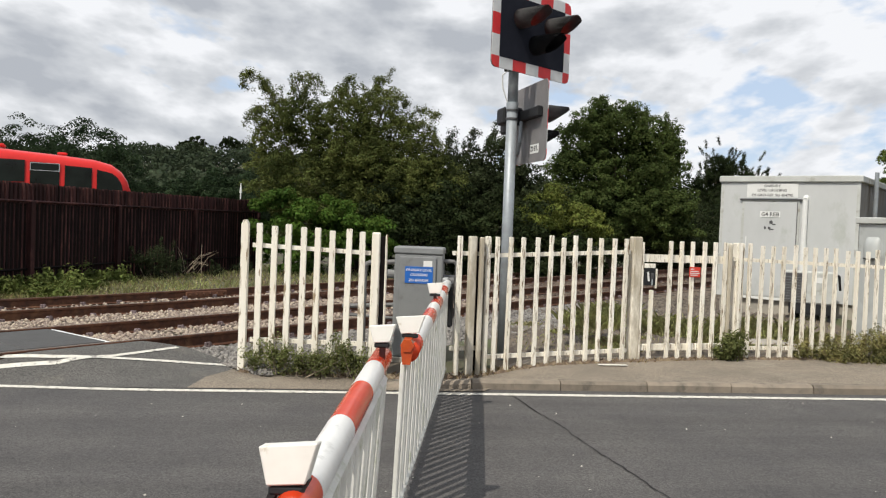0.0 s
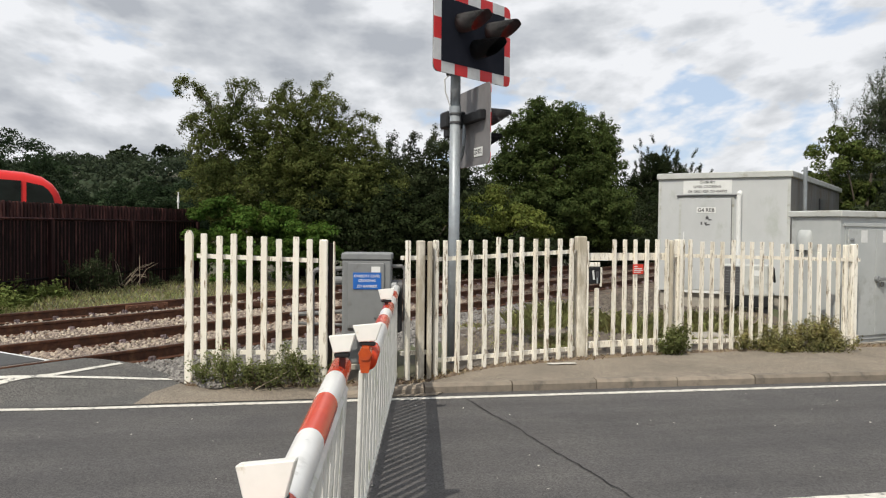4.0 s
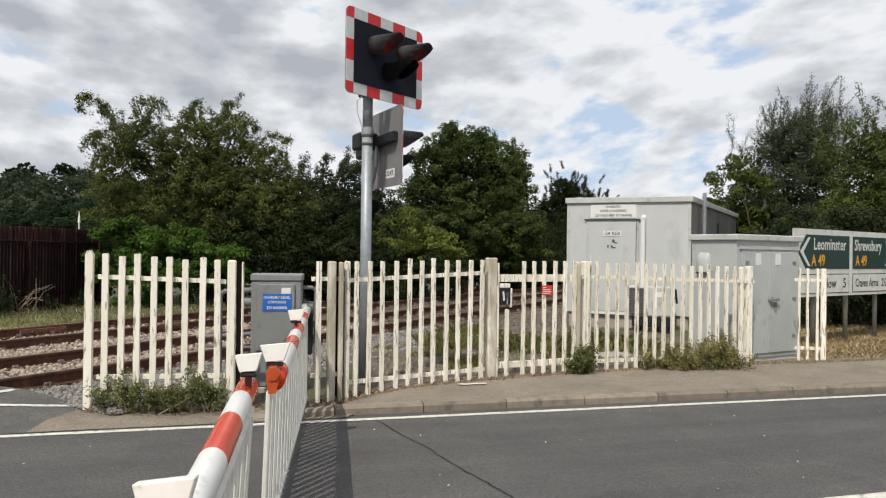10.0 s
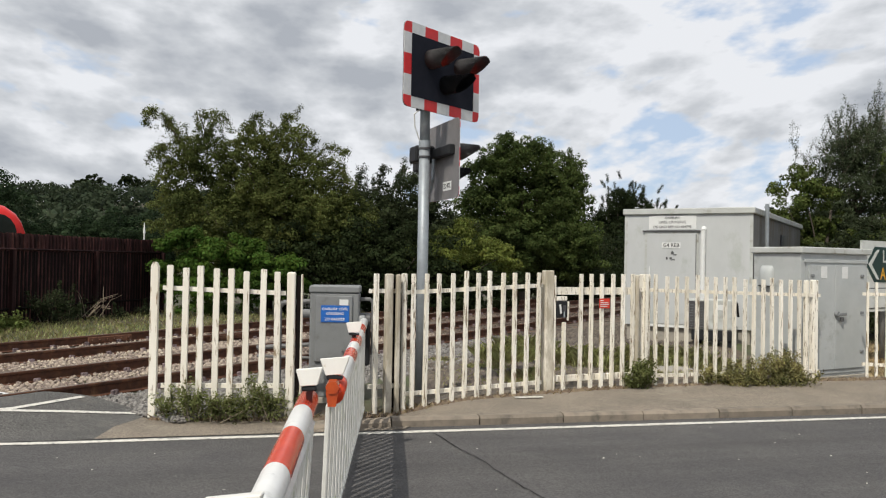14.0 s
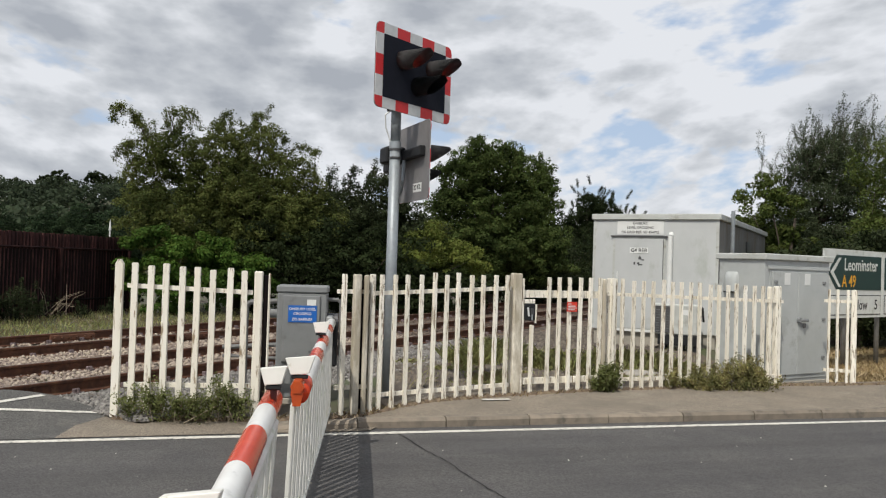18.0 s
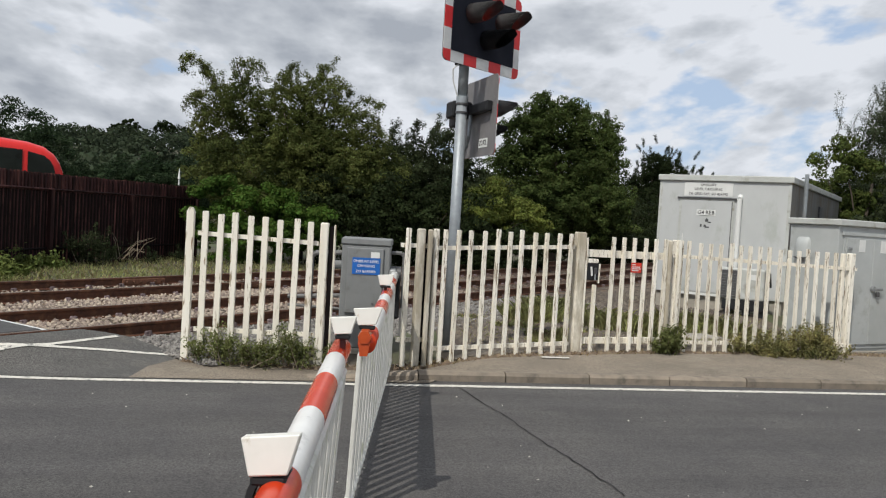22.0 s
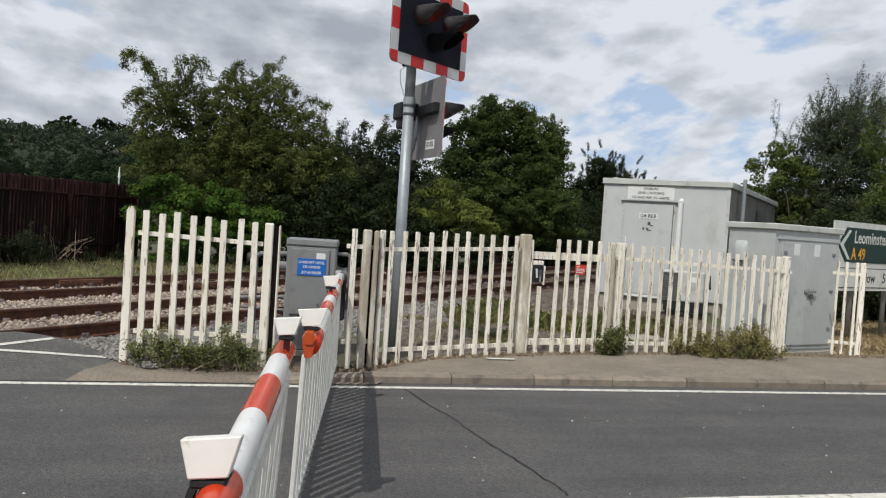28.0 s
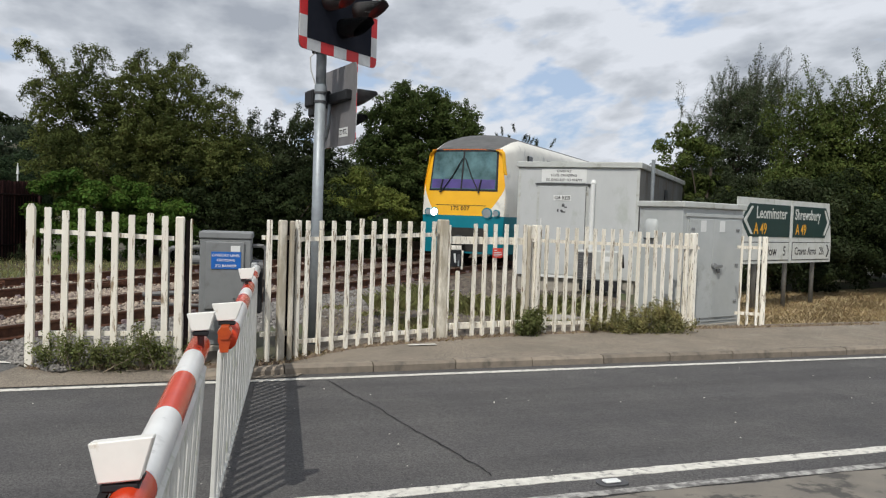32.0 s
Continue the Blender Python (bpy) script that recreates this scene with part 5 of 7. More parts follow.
cabinet()


def slab():
    t = thing("concrete_slab", pose(4.38, 11.9, 0, 0, 0, 18), "pale concrete paving slab lying in the grass behind the fence", "paving slab")
    part("slab", boxm(-0.32, -0.32, 0.0, 0.32, 0.32, 0.115, 0.012), CONCRETE, t)


slab()


def road_sign():
    A = radians(30.7)
    t = thing("direction_sign", Matrix.Translation((9.716, 14.10, 0)) @ Matrix.Rotation(A, 4, "Z"), "green and white direction sign on three grey posts in dry grass", "road sign")
    for x in (-1.2, 0.0, 1.19):
        part("post", tubem((x, 0.09, 0.0), (x, 0.09, 2.0), 0.044, 0.044, 14), PIPEGREY, t, "grey sign post", smooth=True)

    def panel(x0, x1, left):
        w = x1 - x0
        cut = 0.0 if left else 0.15
        p = part("panel", prism(bmesh.new(), [(x0, 0.93), (x1, 0.93), (x1, 1.35), (x1 - cut, 2.12), (x0, 2.12)], 0.0, 0.03), SIGNFACE, t, "pale weathered sign panel")
        g0, g1, za, zb = x0 + 0.10, x1 - 0.06, 1.42, 2.02
        mid = (za + zb) / 2
        if left:
            out = [(g0 + 0.30, za), (g1, za), (g1, zb), (g0 + 0.30, zb), (g0 + 0.02, mid)]
            chev = [(g0 + 0.36, za + 0.05), (g0 + 0.44, za + 0.05), (g0 + 0.20, mid), (g0 + 0.44, zb - 0.05), (g0 + 0.36, zb - 0.05), (g0 + 0.09, mid)]
        else:
            g0, g1 = x0 + 0.06, x1 - 0.06
            out = [(g0, za), (g1 - 0.26, za), (g1 - 0.02, mid), (g1 - 0.26, zb), (g0, zb)]
            chev = [(g1 - 0.34, za + 0.05), (g1 - 0.27, za + 0.05), (g1 - 0.08, mid), (g1 - 0.27, zb - 0.05), (g1 - 0.34, zb - 0.05), (g1 - 0.17, mid)]
        gp = part("green_flag", prism(bmesh.new(), out, -0.008, -0.001), SIGNGREEN, p, "dark green flag")
        bm = bmesh.new()
        for tri in ([0, 1, 2, 5], [5, 2, 3, 4]):
            prism(bm, [chev[i] for i in tri], -0.012, -0.0085)
        part("chevron", bm, SIGNFACE, p, "white arrow head")
        lo = part("white_flag_rim", boxm(x0 + 0.06, -0.006, 0.98, x1 - 0.06, -0.001, 1.33), BLACKINK, p, "black rim")
        part("white_flag", boxm(x0 + 0.075, -0.010, 0.995, x1 - 0.075, -0.0065, 1.315), SIGNFACE, p, "white flag")
        return p

    a, c, b = -2.04, 0.0, 1.80
    p1 = panel(a, c - 0.01, True)
    p2 = panel(c + 0.01, b, False)
    words("town_name", "Leominster", 0.30, SIGNFACE, p1, -0.80, -0.010, 1.85, narrow=0.86)
    words("route_number", "A 49", 0.29, SIGNYELLOW, p1, -1.22, -0.010, 1.56, narrow=0.85)
    words("town_name", "Shrewsbury", 0.29, SIGNFACE, p2, 0.68, -0.010, 1.85, narrow=0.80)
    words("route_number", "A 49", 0.28, SIGNYELLOW, p2, 0.40, -0.010, 1.56, narrow=0.82)
    words("town_name", "Ludlow", 0.25, BLACKINK, p1, -0.92, -0.0115, 1.15, narrow=0.95)
    words("distance", "5", 0.25, BLACKINK, p1, -0.25, -0.0115, 1.15, narrow=0.95)
    words("town_name", "Craven Arms", 0.215, BLACKINK, p2, 0.64, -0.0115, 1.15, narrow=0.80)
    words("distance", "2½", 0.215, BLACKINK, p2, 1.36, -0.0115, 1.15, narrow=0.80)
    bm = bmesh.new()
    prism(bm, [(1.56, 1.03), (1.62, 1.03), (1.715, 1.155), (1.655, 1.155)], -0.0125, -0.0105)
    prism(bm, [(1.655, 1.155), (1.715, 1.155), (1.62, 1.28), (1.56, 1.28)], -0.0125, -0.0105)
    part("chevron", bm, BLACKINK, p2, "black arrow head")


road_sign()


# ---------------------------------------------------------------- dark fence and bus beyond the railway
def dark_fence():
    knots = [(-9.3, 9.5), (-8.95, 12.0), (-8.6, 14.8), (-8.1, 18.6), (-7.3, 21.4), (-6.4, 24.2)]
    rng = random.Random(8)
    t = thing("dark_fence", Matrix.Identity(4), "tall dark brown boarded fence with posts beyond the railway", "fence")
    def stake(h, w, d):
        bm = bmesh.new()
        out = [(-w / 2, d * 0.2), (-w * 0.3, -d * 0.8), (w * 0.3, -d * 0.8), (w / 2, d * 0.2)]
        lo = [bm.verts.new((x, y, 0)) for x, y in out]
        hi = [bm.verts.new((x, y, h)) for x, y in out]
        for j in range(4):
            bm.faces.new((lo[j], lo[(j + 1) % 4], hi[(j + 1) % 4], hi[j]))
        bm.faces.new(hi)
        bmesh.ops.recalc_face_normals(bm, faces=bm.faces)
        me = bpy.data.meshes.new("fence_board")
        bm.to_mesh(me)
        bm.free()
        return me

    gaps = [stake(1.66, 0.078, 0.034)]
    long_, short_ = [stake(2.05 + 0.006 * k, 0.046, 0.040) for k in range(3)], [stake(0.395 + 0.006 * k, 0.075, 0.03) for k in range(3)]
    for (x0, y0), (x1, y1) in zip(knots[1:], knots[2:]):
        d = Vector((x1 - x0, y1 - y0, 0))
        ln, ang = d.length, math.atan2(d.y, d.x)
        near = Vector((d.y, -d.x, 0)).normalized()
        n = int(ln / 0.118)
        for k in range(n):
            f = (k + 0.5) / n
            ob = part_mesh("fence_board", long_[rng.randrange(3)], DARKFENCE, t)
            # near-black strip added in each gap as painted shade
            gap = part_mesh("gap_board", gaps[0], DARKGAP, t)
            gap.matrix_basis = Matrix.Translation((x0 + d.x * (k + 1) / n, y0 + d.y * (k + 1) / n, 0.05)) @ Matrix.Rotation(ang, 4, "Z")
            ob.matrix_basis = Matrix.Translation((x0 + d.x * f, y0 + d.y * f, 0.05 + rng.uniform(-0.008, 0.008))) @ Matrix.Rotation(ang + rng.uniform(-0.15, 0.15), 4, "Z")
            f = (k + 1) / n
            ob = part_mesh("top_board", short_[rng.randrange(3)], DARKFENCE, t)
            ob.matrix_basis = Matrix.Translation((x0 + d.x * f - near.x * 0.01, y0 + d.y * f - near.y * 0.01, 1.70 + rng.uniform(-0.01, 0.02))) @ Matrix.Rotation(ang + rng.uniform(-0.15, 0.15), 4, "Z")
        # near-black sheet behind the stakes, added as the shade between them
        bk = part("backing_board", boxm(0, 0.03, 0.03, ln, 0.05, 1.74), DARKGAP, t, "near-black backing painted as shade between the boards")
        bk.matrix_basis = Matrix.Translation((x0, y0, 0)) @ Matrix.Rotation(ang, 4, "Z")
        for z, r in ((0.45, 0.022), (1.755, 0.026)):
            bm = bmesh.new()
            tube(bm, (x0 + near.x * 0.05, y0 + near.y * 0.05, z), (x1 + near.x * 0.05, y1 + near.y * 0.05, z), r, r, 4)
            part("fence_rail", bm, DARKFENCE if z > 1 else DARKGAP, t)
    for x, y in ((-8.51, 15.5), (-8.12, 18.45), (-7.33, 21.3), (-6.43, 24.1)):
        ob = part("post", boxm(-0.05, -0.05, -0.1, 0.05, 0.05, 1.70, 0.008), DARKFENCE, t)
        ob.matrix_basis = Matrix.Translation((x + 0.09, y - 0.02, 0.05)) @ Matrix.Rotation(1.3, 4, "Z")


dark_fence()


def bus():
    t = thing("red_bus", pose(-9.09, 21.656, 0.16, 0, 0, 26), "red vintage single-deck bus with rounded front behind the dark fence", "bus")
    # length along -x, nose at x = 0; side faces -y
    L, W = 9.0, 2.45
    back, tops = (0, 0.07, 0.16, 0.30, 0.55, 0.95, 1.76, 2.77, 3.42, 9.0), (1.55, 2.08, 2.34, 2.55, 2.73, 2.83, 2.90, 2.96, 3.01, 3.08)

    def section(x):
        top = float(np.interp(-x, back, tops))
        crown = 0.30 * float(smooth01(-0.2, 0.6, -x))
        half = W / 2 * (0.90 + 0.10 * float(smooth01(-0.05, 0.35, -x)))
        pts = []
        for k in range(13):
            a = math.pi * k / 12
            pts.append((x, W / 2 - half * math.copysign(abs(math.cos(a)) ** 0.4, math.cos(a)), top - crown + crown * abs(math.sin(a)) ** 0.7))
        return [(x, W / 2 - half, 0.35)] + pts + [(x, W / 2 + half, 0.35)]

    xs = [0.0, -0.03, -0.07, -0.11, -0.16, -0.22, -0.30, -0.42, -0.55, -0.75, -0.95, -1.3, -1.76, -2.77, -3.42, -5, -7, -L]
    bm = bmesh.new()
    rings = [[bm.verts.new(p) for p in section(x)] for x in xs]
    for a, b in zip(rings, rings[1:]):
        for k in range(len(a) - 1):
            bm.faces.new((a[k], b[k], b[k + 1], a[k + 1]))
    bm.faces.new(rings[0])
    bm.faces.new(rings[-1][::-1])
    bmesh.ops.recalc_face_normals(bm, faces=bm.faces)
    part("body", bm, BUSRED, t, "glossy red body", smooth=True)
    panes = [[(-0.91, 1.5), (-0.27, 1.5), (-0.27, 2.06), (-0.31, 2.22), (-0.40, 2.36), (-0.54, 2.47), (-0.91, 2.55)],
             [(-1.68, 1.5), (-1.03, 1.5), (-1.03, 2.58), (-1.68, 2.61)], [(-2.49, 1.5), (-1.80, 1.5), (-1.80, 2.64), (-2.49, 2.66)]]
    panes += [[(-3.35 - 1.02 * k, 2.12), (-2.61 - 1.02 * k, 2.14), (-2.61 - 1.02 * k, 2.69), (-3.35 - 1.02 * k, 2.70)] for k in range(6)]
    for k, out in enumerate(panes):
        w = part("window", prism(bmesh.new(), out, -0.022, -0.004), GLASS, t, "dark side window")
        if k == 2:
            for x0, x1, z0, z1 in ((-2.49, -1.80, 2.625, 2.645), (-2.49, -1.80, 2.44, 2.455), (-2.49, -2.47, 2.455, 2.625), (-1.82, -1.80, 2.455, 2.625)):
                part("window_frame", boxm(x0, -0.03, z0, x1, -0.0225, z1), CHROME, w, "chrome rim of the top light")
    ws = part("windscreen", boxm(-0.02, 0.45, 1.2, 0.02, 2.0, 1.55, 0.01), GLASS, t, "windscreen")
    part("roof_vent", boxm(-3.55, 0.9, 3.05, -3.15, 1.4, 3.14, 0.03), BUSRED, t)
    part("roof_vent", boxm(-1.9, 1.0, 2.93, -1.65, 1.3, 3.01, 0.03), BUSRED, t)
    for x in (-1.6, -7.2):
        for y in (0.06, W - 0.26):
            wh = part("wheel", tubem((x, y, 0.38), (x, y + 0.2, 0.38), 0.48, 0.48, 20), BLACK, t)
            part("hub", tubem((x, y - 0.01, 0.38), (x, y + 0.05, 0.38), 0.2, 0.2, 14), BUSRED, wh)


bus()


def rail_joint():
    t = thing("fishplate", Matrix.Translation(track_pt(9.75, RAILS["a"] + 0.02, rail_z(9.7) - 0.158)) @ Matrix.Rotation(-math.atan2(0.575, 0.818), 4, "Z"), "rusty bolted fishplate on a rail of the far track", "rail joint")
    part("plate", boxm(0.0, -0.46, 0.022, 0.030, 0.46, 0.125, 0.008), mat("rusty_plate", (0.20, 0.085, 0.045), (0.12, 0.055, 0.032), rough=0.85, scale=12), t)
    for k in range(6):
        y = -0.38 + 0.152 * k
        part("bolt", tubem((0.03, y, 0.07), (0.065, y, 0.07), 0.022, 0.020, 6), RUST, t)


rail_joint()


def finial():
    t = thing("white_finial_post", Matrix.Translation((-6.75, 23.6, 0)), "thin white pointed post behind the dark fence", "post")
    part("shaft", tubem((0, 0, 0), (0, 0, 2.3), 0.02, 0.02, 8), PLATEWHITE, t)
    part("tip", tubem((0, 0, 2.3), (0, 0, 2.60), 0.04, 0.008, 8), PLATEWHITE, t, "pointed tip")


finial()


# ---------------------------------------------------------------- train
def train():
    t = thing("train", Matrix.Identity(4), "two-car teal and cream diesel train with a yellow nose", "train")

    def front_y(x, z):
        return 0.02 + 0.115 * max(0.0, z - 1.35) ** 1.25 + 0.26 * (abs(x) / 1.3) ** 3 + 0.12 * max(0.0, 1.0 - z)

    def half(z):
        return 1.24 - 0.16 * float(smooth01(2.0, 3.2, z)) - 0.05 * float(smooth01(1.2, 0.5, z))

    def patch(name, fl, fr, z0, z1, material, off, label, nx=16, nz=10, parent=t):
        verts, faces = [], []
        for j in range(nz + 1):
            z = z0 + (z1 - z0) * j / nz
            a, b = fl(z), fr(z)
            for i in range(nx + 1):
                x = a + (b - a) * i / nx
                verts.append((x, front_y(x, z) - off, z))
        w = nx + 1
        faces = [(j * w + i, j * w + i + 1, (j + 1) * w + i + 1, (j + 1) * w + i) for j in range(nz) for i in range(nx)]
        ob = raw(name, verts, faces, material, parent, label, smooth=True)
        return ob

    L = lambda z: -half(z)
    R = lambda z: half(z)
    patch("front_skirt", L, R, 0.28, 1.34, TTEAL, 0.0, "teal lower front")
    nose = patch("nose", L, R, 1.34, 3.22, TYELLOW, 0.0, "yellow nose panel")
    for sgn in (-1, 1):
        lo = lambda z: sgn * (half(z) - 0.50 * max(0.0, 1 - (z - 1.34) / 0.90) ** 1.5)
        hi = lambda z: sgn * half(z)
        patch("cheek", (lambda z: min(lo(z), hi(z))), (lambda z: max(lo(z), hi(z))), 1.34, 2.22, TWHITE, 0.006, "cream corner of the nose", 8, 16)
    ws = patch("windscreen", lambda z: -0.99 + 0.05 * (z - 2.1), lambda z: 0.99 - 0.05 * (z - 2.1), 2.08, 3.14, CABGLASS, 0.016, "wide dark windscreen")
    patch("windscreen_rim", lambda z: -1.04 + 0.05 * (z - 2.1), lambda z: 1.04 - 0.05 * (z - 2.1), 2.03, 3.19, BLACK, 0.008, "black windscreen seal")
    patch("centre_pillar", lambda z: -0.025, lambda z: 0.025, 2.08, 3.14, BLACK, 0.020, "dark centre pillar", 2)
    patch("cab_blind", lambda z: -0.96, lambda z: 0.96, 2.10, 2.36, DASH, 0.019, "purple band behind the lower windscreen", 12, 3)
    patch("destination_line", lambda z: -1.02, lambda z: 1.02, 3.195, 3.215, mat("orange_line", (0.6, 0.12, 0.02), rough=0.4), 0.010, "thin orange line", 12, 1)
    patch("coupler_recess", lambda z: -0.55, lambda z: 0.75, 0.34, 1.0, TUNDER, 0.012, "dark coupler recess")
    patch("hatch_line", lambda z: -0.76, lambda z: 0.76, 1.62, 1.635, TUNDER, 0.006, "panel joint", 12, 1)
    bm = bmesh.new()
    bmesh.ops.create_uvsphere(bm, u_segments=16, v_segments=10, radius=0.17, matrix=Matrix.Translation((0.05, -0.12, 0.62)))
    part("coupler", bm, STEELDARK, t, "grey round coupler face", smooth=True)
    for x, r, lit in ((-1.02, 0.08, False), (-0.80, 0.105, True), (0.80, 0.125, False), (1.04, 0.08, False)):
        y = front_y(x, 1.42)
        lamp = part("headlamp", tubem((x, y - 0.035, 1.42), (x, y + 0.05, 1.42), r, r, 18), HEADLAMP if lit else GALV, t, "lit white headlamp" if lit else "unlit lamp")
        part("lamp_rim", tubem((x, y - 0.025, 1.42), (x, y + 0.05, 1.42), r + 0.03, r + 0.03, 18), TTEAL, lamp)
    words("unit_number", "175 007", 0.17, BLACKINK, nose, 0.0, front_y(0.3, 1.56) - 0.012, 1.535, narrow=1.05)
    for x0, x1 in ((-0.62, -0.02), (0.55, 0.06)):
        bm = bmesh.new()
        bent(bm, [(x0, front_y(x0, 2.0) - 0.05, 1.98), (x0 + 0.55 * (x1 - x0), front_y(0.3, 2.5) - 0.05, 2.45), (x1, front_y(0.1, 2.9) - 0.05, 2.95)], 0.014, 6)
        bent(bm, [(x0 - 0.03, front_y(x0, 2.0) - 0.05, 1.98), (x0 + 0.03, front_y(x0, 2.4) - 0.05, 2.35)], 0.02, 6)
        part("wiper", bm, BLACK, t, "black wiper")

    # body shell: sections from the nose outline back to the full width
    def outline(y):
        f = float(smooth01(0.0, 1.7, y))
        pts = []
        zs = [0.28, 0.6, 0.95, 1.34, 1.6, 1.9, 2.2, 2.5, 2.8, 3.05]
        for z in zs:
            wd = half(z) * (1 - f) + f * (1.35 - 0.05 * float(smooth01(2.2, 3.1, z)) - 0.03 * float(smooth01(1.0, 0.3, z)))
            pts.append((wd, z + (0.17 * f if z > 3.0 else 0.0)))
        wr = pts[-1][0]
        for k in range(1, 8):
            a = math.pi / 2 * k / 7
            zt = 3.05 + 0.17 * f + (3.22 - 3.05) * (1 - f) * math.sin(a) + f * 0.53 * math.sin(a) ** 0.9
            pts.append((wr * math.cos(a) ** 0.75 if k < 7 else 0.0, zt))
        return pts

    def shell(y0s, base, cab):
        groups = {"lower": ([], TTEAL, "teal lower side"), "upper": ([], TWHITE, "cream upper side"), "roof": ([], TROOF, "dark grey roof"), "cap": ([], TYELLOW, "yellow edge round the cab"), "far_cap": ([], TYELLOW, "yellow edge round the cab")}
        secs = []
        for y in y0s:
            o = outline(y if cab else 9.0)
            full = [(-x, z) for x, z in o] + [(x, z) for x, z in o[-2::-1]]
            secs.append([(x, (front_y(x, min(z, 3.2)) + 0.0 if (cab and y == 0.0) else y) + base, z) for x, z in full])
        for a, b, ya in zip(secs, secs[1:], y0s):
            for k in range(len(a) - 1):
                q = [a[k], a[k + 1], b[k + 1], b[k]]
                zc = sum(p[2] for p in q) / 4
                if zc < 1.34:
                    g = "lower"
                elif k >= 12 and k <= len(a) - 14:
                    g = "roof"
                elif cab and (ya < 0.5 and zc > 2.62 or ya < 0.2 and zc > 1.9):
                    g = "cap" if q[0][0] > 0 else "far_cap"
                else:
                    g = "upper"
                groups[g][0].append(q)
        for g, (quads, material, label) in groups.items():
            if quads:
                bm = bmesh.new()
                for q in quads:
                    bm.faces.new([bm.verts.new(p) for p in q])
                bmesh.ops.remove_doubles(bm, verts=bm.verts, dist=0.0005)
                bmesh.ops.recalc_face_normals(bm, faces=bm.faces)
                part("body_" + g.split("_")[-1], bm, material, t, label, smooth=True)

    shell([0.0, 0.28, 0.5, 0.8, 1.2, 1.7, 6.0, 12.0, 22.6], 0.0, True)
    shell([23.3, 30.0, 46.0], 0.0, False)
    part("gangway", boxm(-1.0, 22.6, 0.5, 1.0, 23.3, 3.3), TUNDER, t, "dark gangway between the cars")
    for sgn in (-1, 1):
        x0, x1 = (1.335, 1.362) if sgn > 0 else (-1.362, -1.335)
        for y0, y1, nm in ((1.9, 2.3, "cab_window"), (2.55, 3.35, "cab_door"), (3.9, 5.2, "window"), (5.6, 6.9, "window"), (7.3, 8.6, "window"), (9.0, 10.3, "window"), (10.9, 12.1, "door"), (12.7, 14.0, "window"), (14.4, 15.7, "window"), (16.1, 17.4, "window"), (18.0, 19.2, "door"), (19.8, 21.1, "window"), (24.2, 25.4, "door"), (26.2, 28.0, "window"), (28.6, 30.4, "window"), (31.0, 32.8, "window"), (33.6, 34.8, "door"), (35.6, 37.4, "window"), (38, 39.8, "window"), (41, 42.2, "door")):
            if "door" in nm:
                part(nm, boxm(x0 - 0.02, y0, 0.75, x1, y1, 3.0, 0.01), TWHITE if nm == "cab_door" else TTEAL, t, "train door")
            else:
                part(nm, boxm(x0 - 0.03, y0, 2.0 if nm == "window" else 2.4, x1, y1, 3.16, 0.02), GLASS, t, "dark window")
    for sgn in (-1, 1):
        for y in (1.72, 2.42):
            part("door_gap", boxm(min(sgn * 1.33, sgn * 1.356), y, 0.75, max(sgn * 1.33, sgn * 1.356), y + 0.03, 2.95), TUNDER, t, "dark door gap")
    part("side_band", boxm(-1.358, 2.4, 1.34, 1.358, 22.5, 1.40), TTEAL, t)
    for yb in (3.6, 18.6, 26.6, 42.0):
        b = part("bogie", boxm(-1.1, yb - 1.7, 0.30, 1.1, yb + 1.7, 0.75, 0.05), TUNDER, t)
        for dy in (-1.25, 1.25):
            for x in (-0.75, 0.75):
                part("wheel", tubem((x - 0.06, yb + dy, 0.42), (x + 0.06, yb + dy, 0.42), 0.42, 0.42, 20), TUNDER, b)
    return t


TRAIN = train()


# ---------------------------------------------------------------- plants
def long_tube(bm, pts, radii, n=8):
    """One unbroken tapered tube through the points."""
    rings = []
    for k, (p, r) in enumerate(zip(pts, radii)):
        d = (pts[min(k + 1, len(pts) - 1)] - pts[max(k - 1, 0)])
        q = d.to_track_quat("Z", "Y")
        rings.append([bm.verts.new(p + q @ Vector((r * math.cos(a), r * math.sin(a), 0))) for a in (2 * math.pi * j / n for j in range(n))])
    for a, b in zip(rings, rings[1:]):
        for j in range(n):
            bm.faces.new((a[j], a[(j + 1) % n], b[(j + 1) % n], b[j]))
    bm.faces.new(rings[-1])
    return bm


def leaf_cloud(rng, centres, sigma, n, size, long=1.7, up=0.35, weights=None):
    """Folded leaves scattered in clumps round the centres: vertices and quads."""
    centres = np.asarray(centres, float)
    pick = rng.choice(len(centres), n, p=weights)
    sig = np.asarray(sigma, float)
    p = centres[pick] + rng.normal(0, 1, (n, 3)) * (sig[pick][:, None] if sig.ndim else sig)
    out = p - centres[pick]
    out /= np.linalg.norm(out, axis=1)[:, None] + 1e-6
    nrm = rng.normal(0, 1, (n, 3)) * 0.55 + out * 0.8 + np.array([0, -0.1, 0.75])
    nrm /= np.linalg.norm(nrm, axis=1)[:, None]
    d = rng.normal(0, 1, (n, 3)) + np.array([0, 0, -up])
    d -= nrm * (d * nrm).sum(1)[:, None] * 0.85
    d /= np.linalg.norm(d, axis=1)[:, None]
    side = np.cross(d, nrm)
    side /= np.linalg.norm(side, axis=1)[:, None] + 1e-9
    ln = (size * rng.uniform(0.6, 1.35, n))[:, None]
    w = ln / long / 2
    lift = np.cross(side, d) * ln * 0.12
    v = np.stack([p - d * ln / 2, p + side * w + lift, p + d * ln / 2, p - side * w + lift], 1)
    return v.reshape(-1, 3), np.arange(4 * n).reshape(-1, 4)


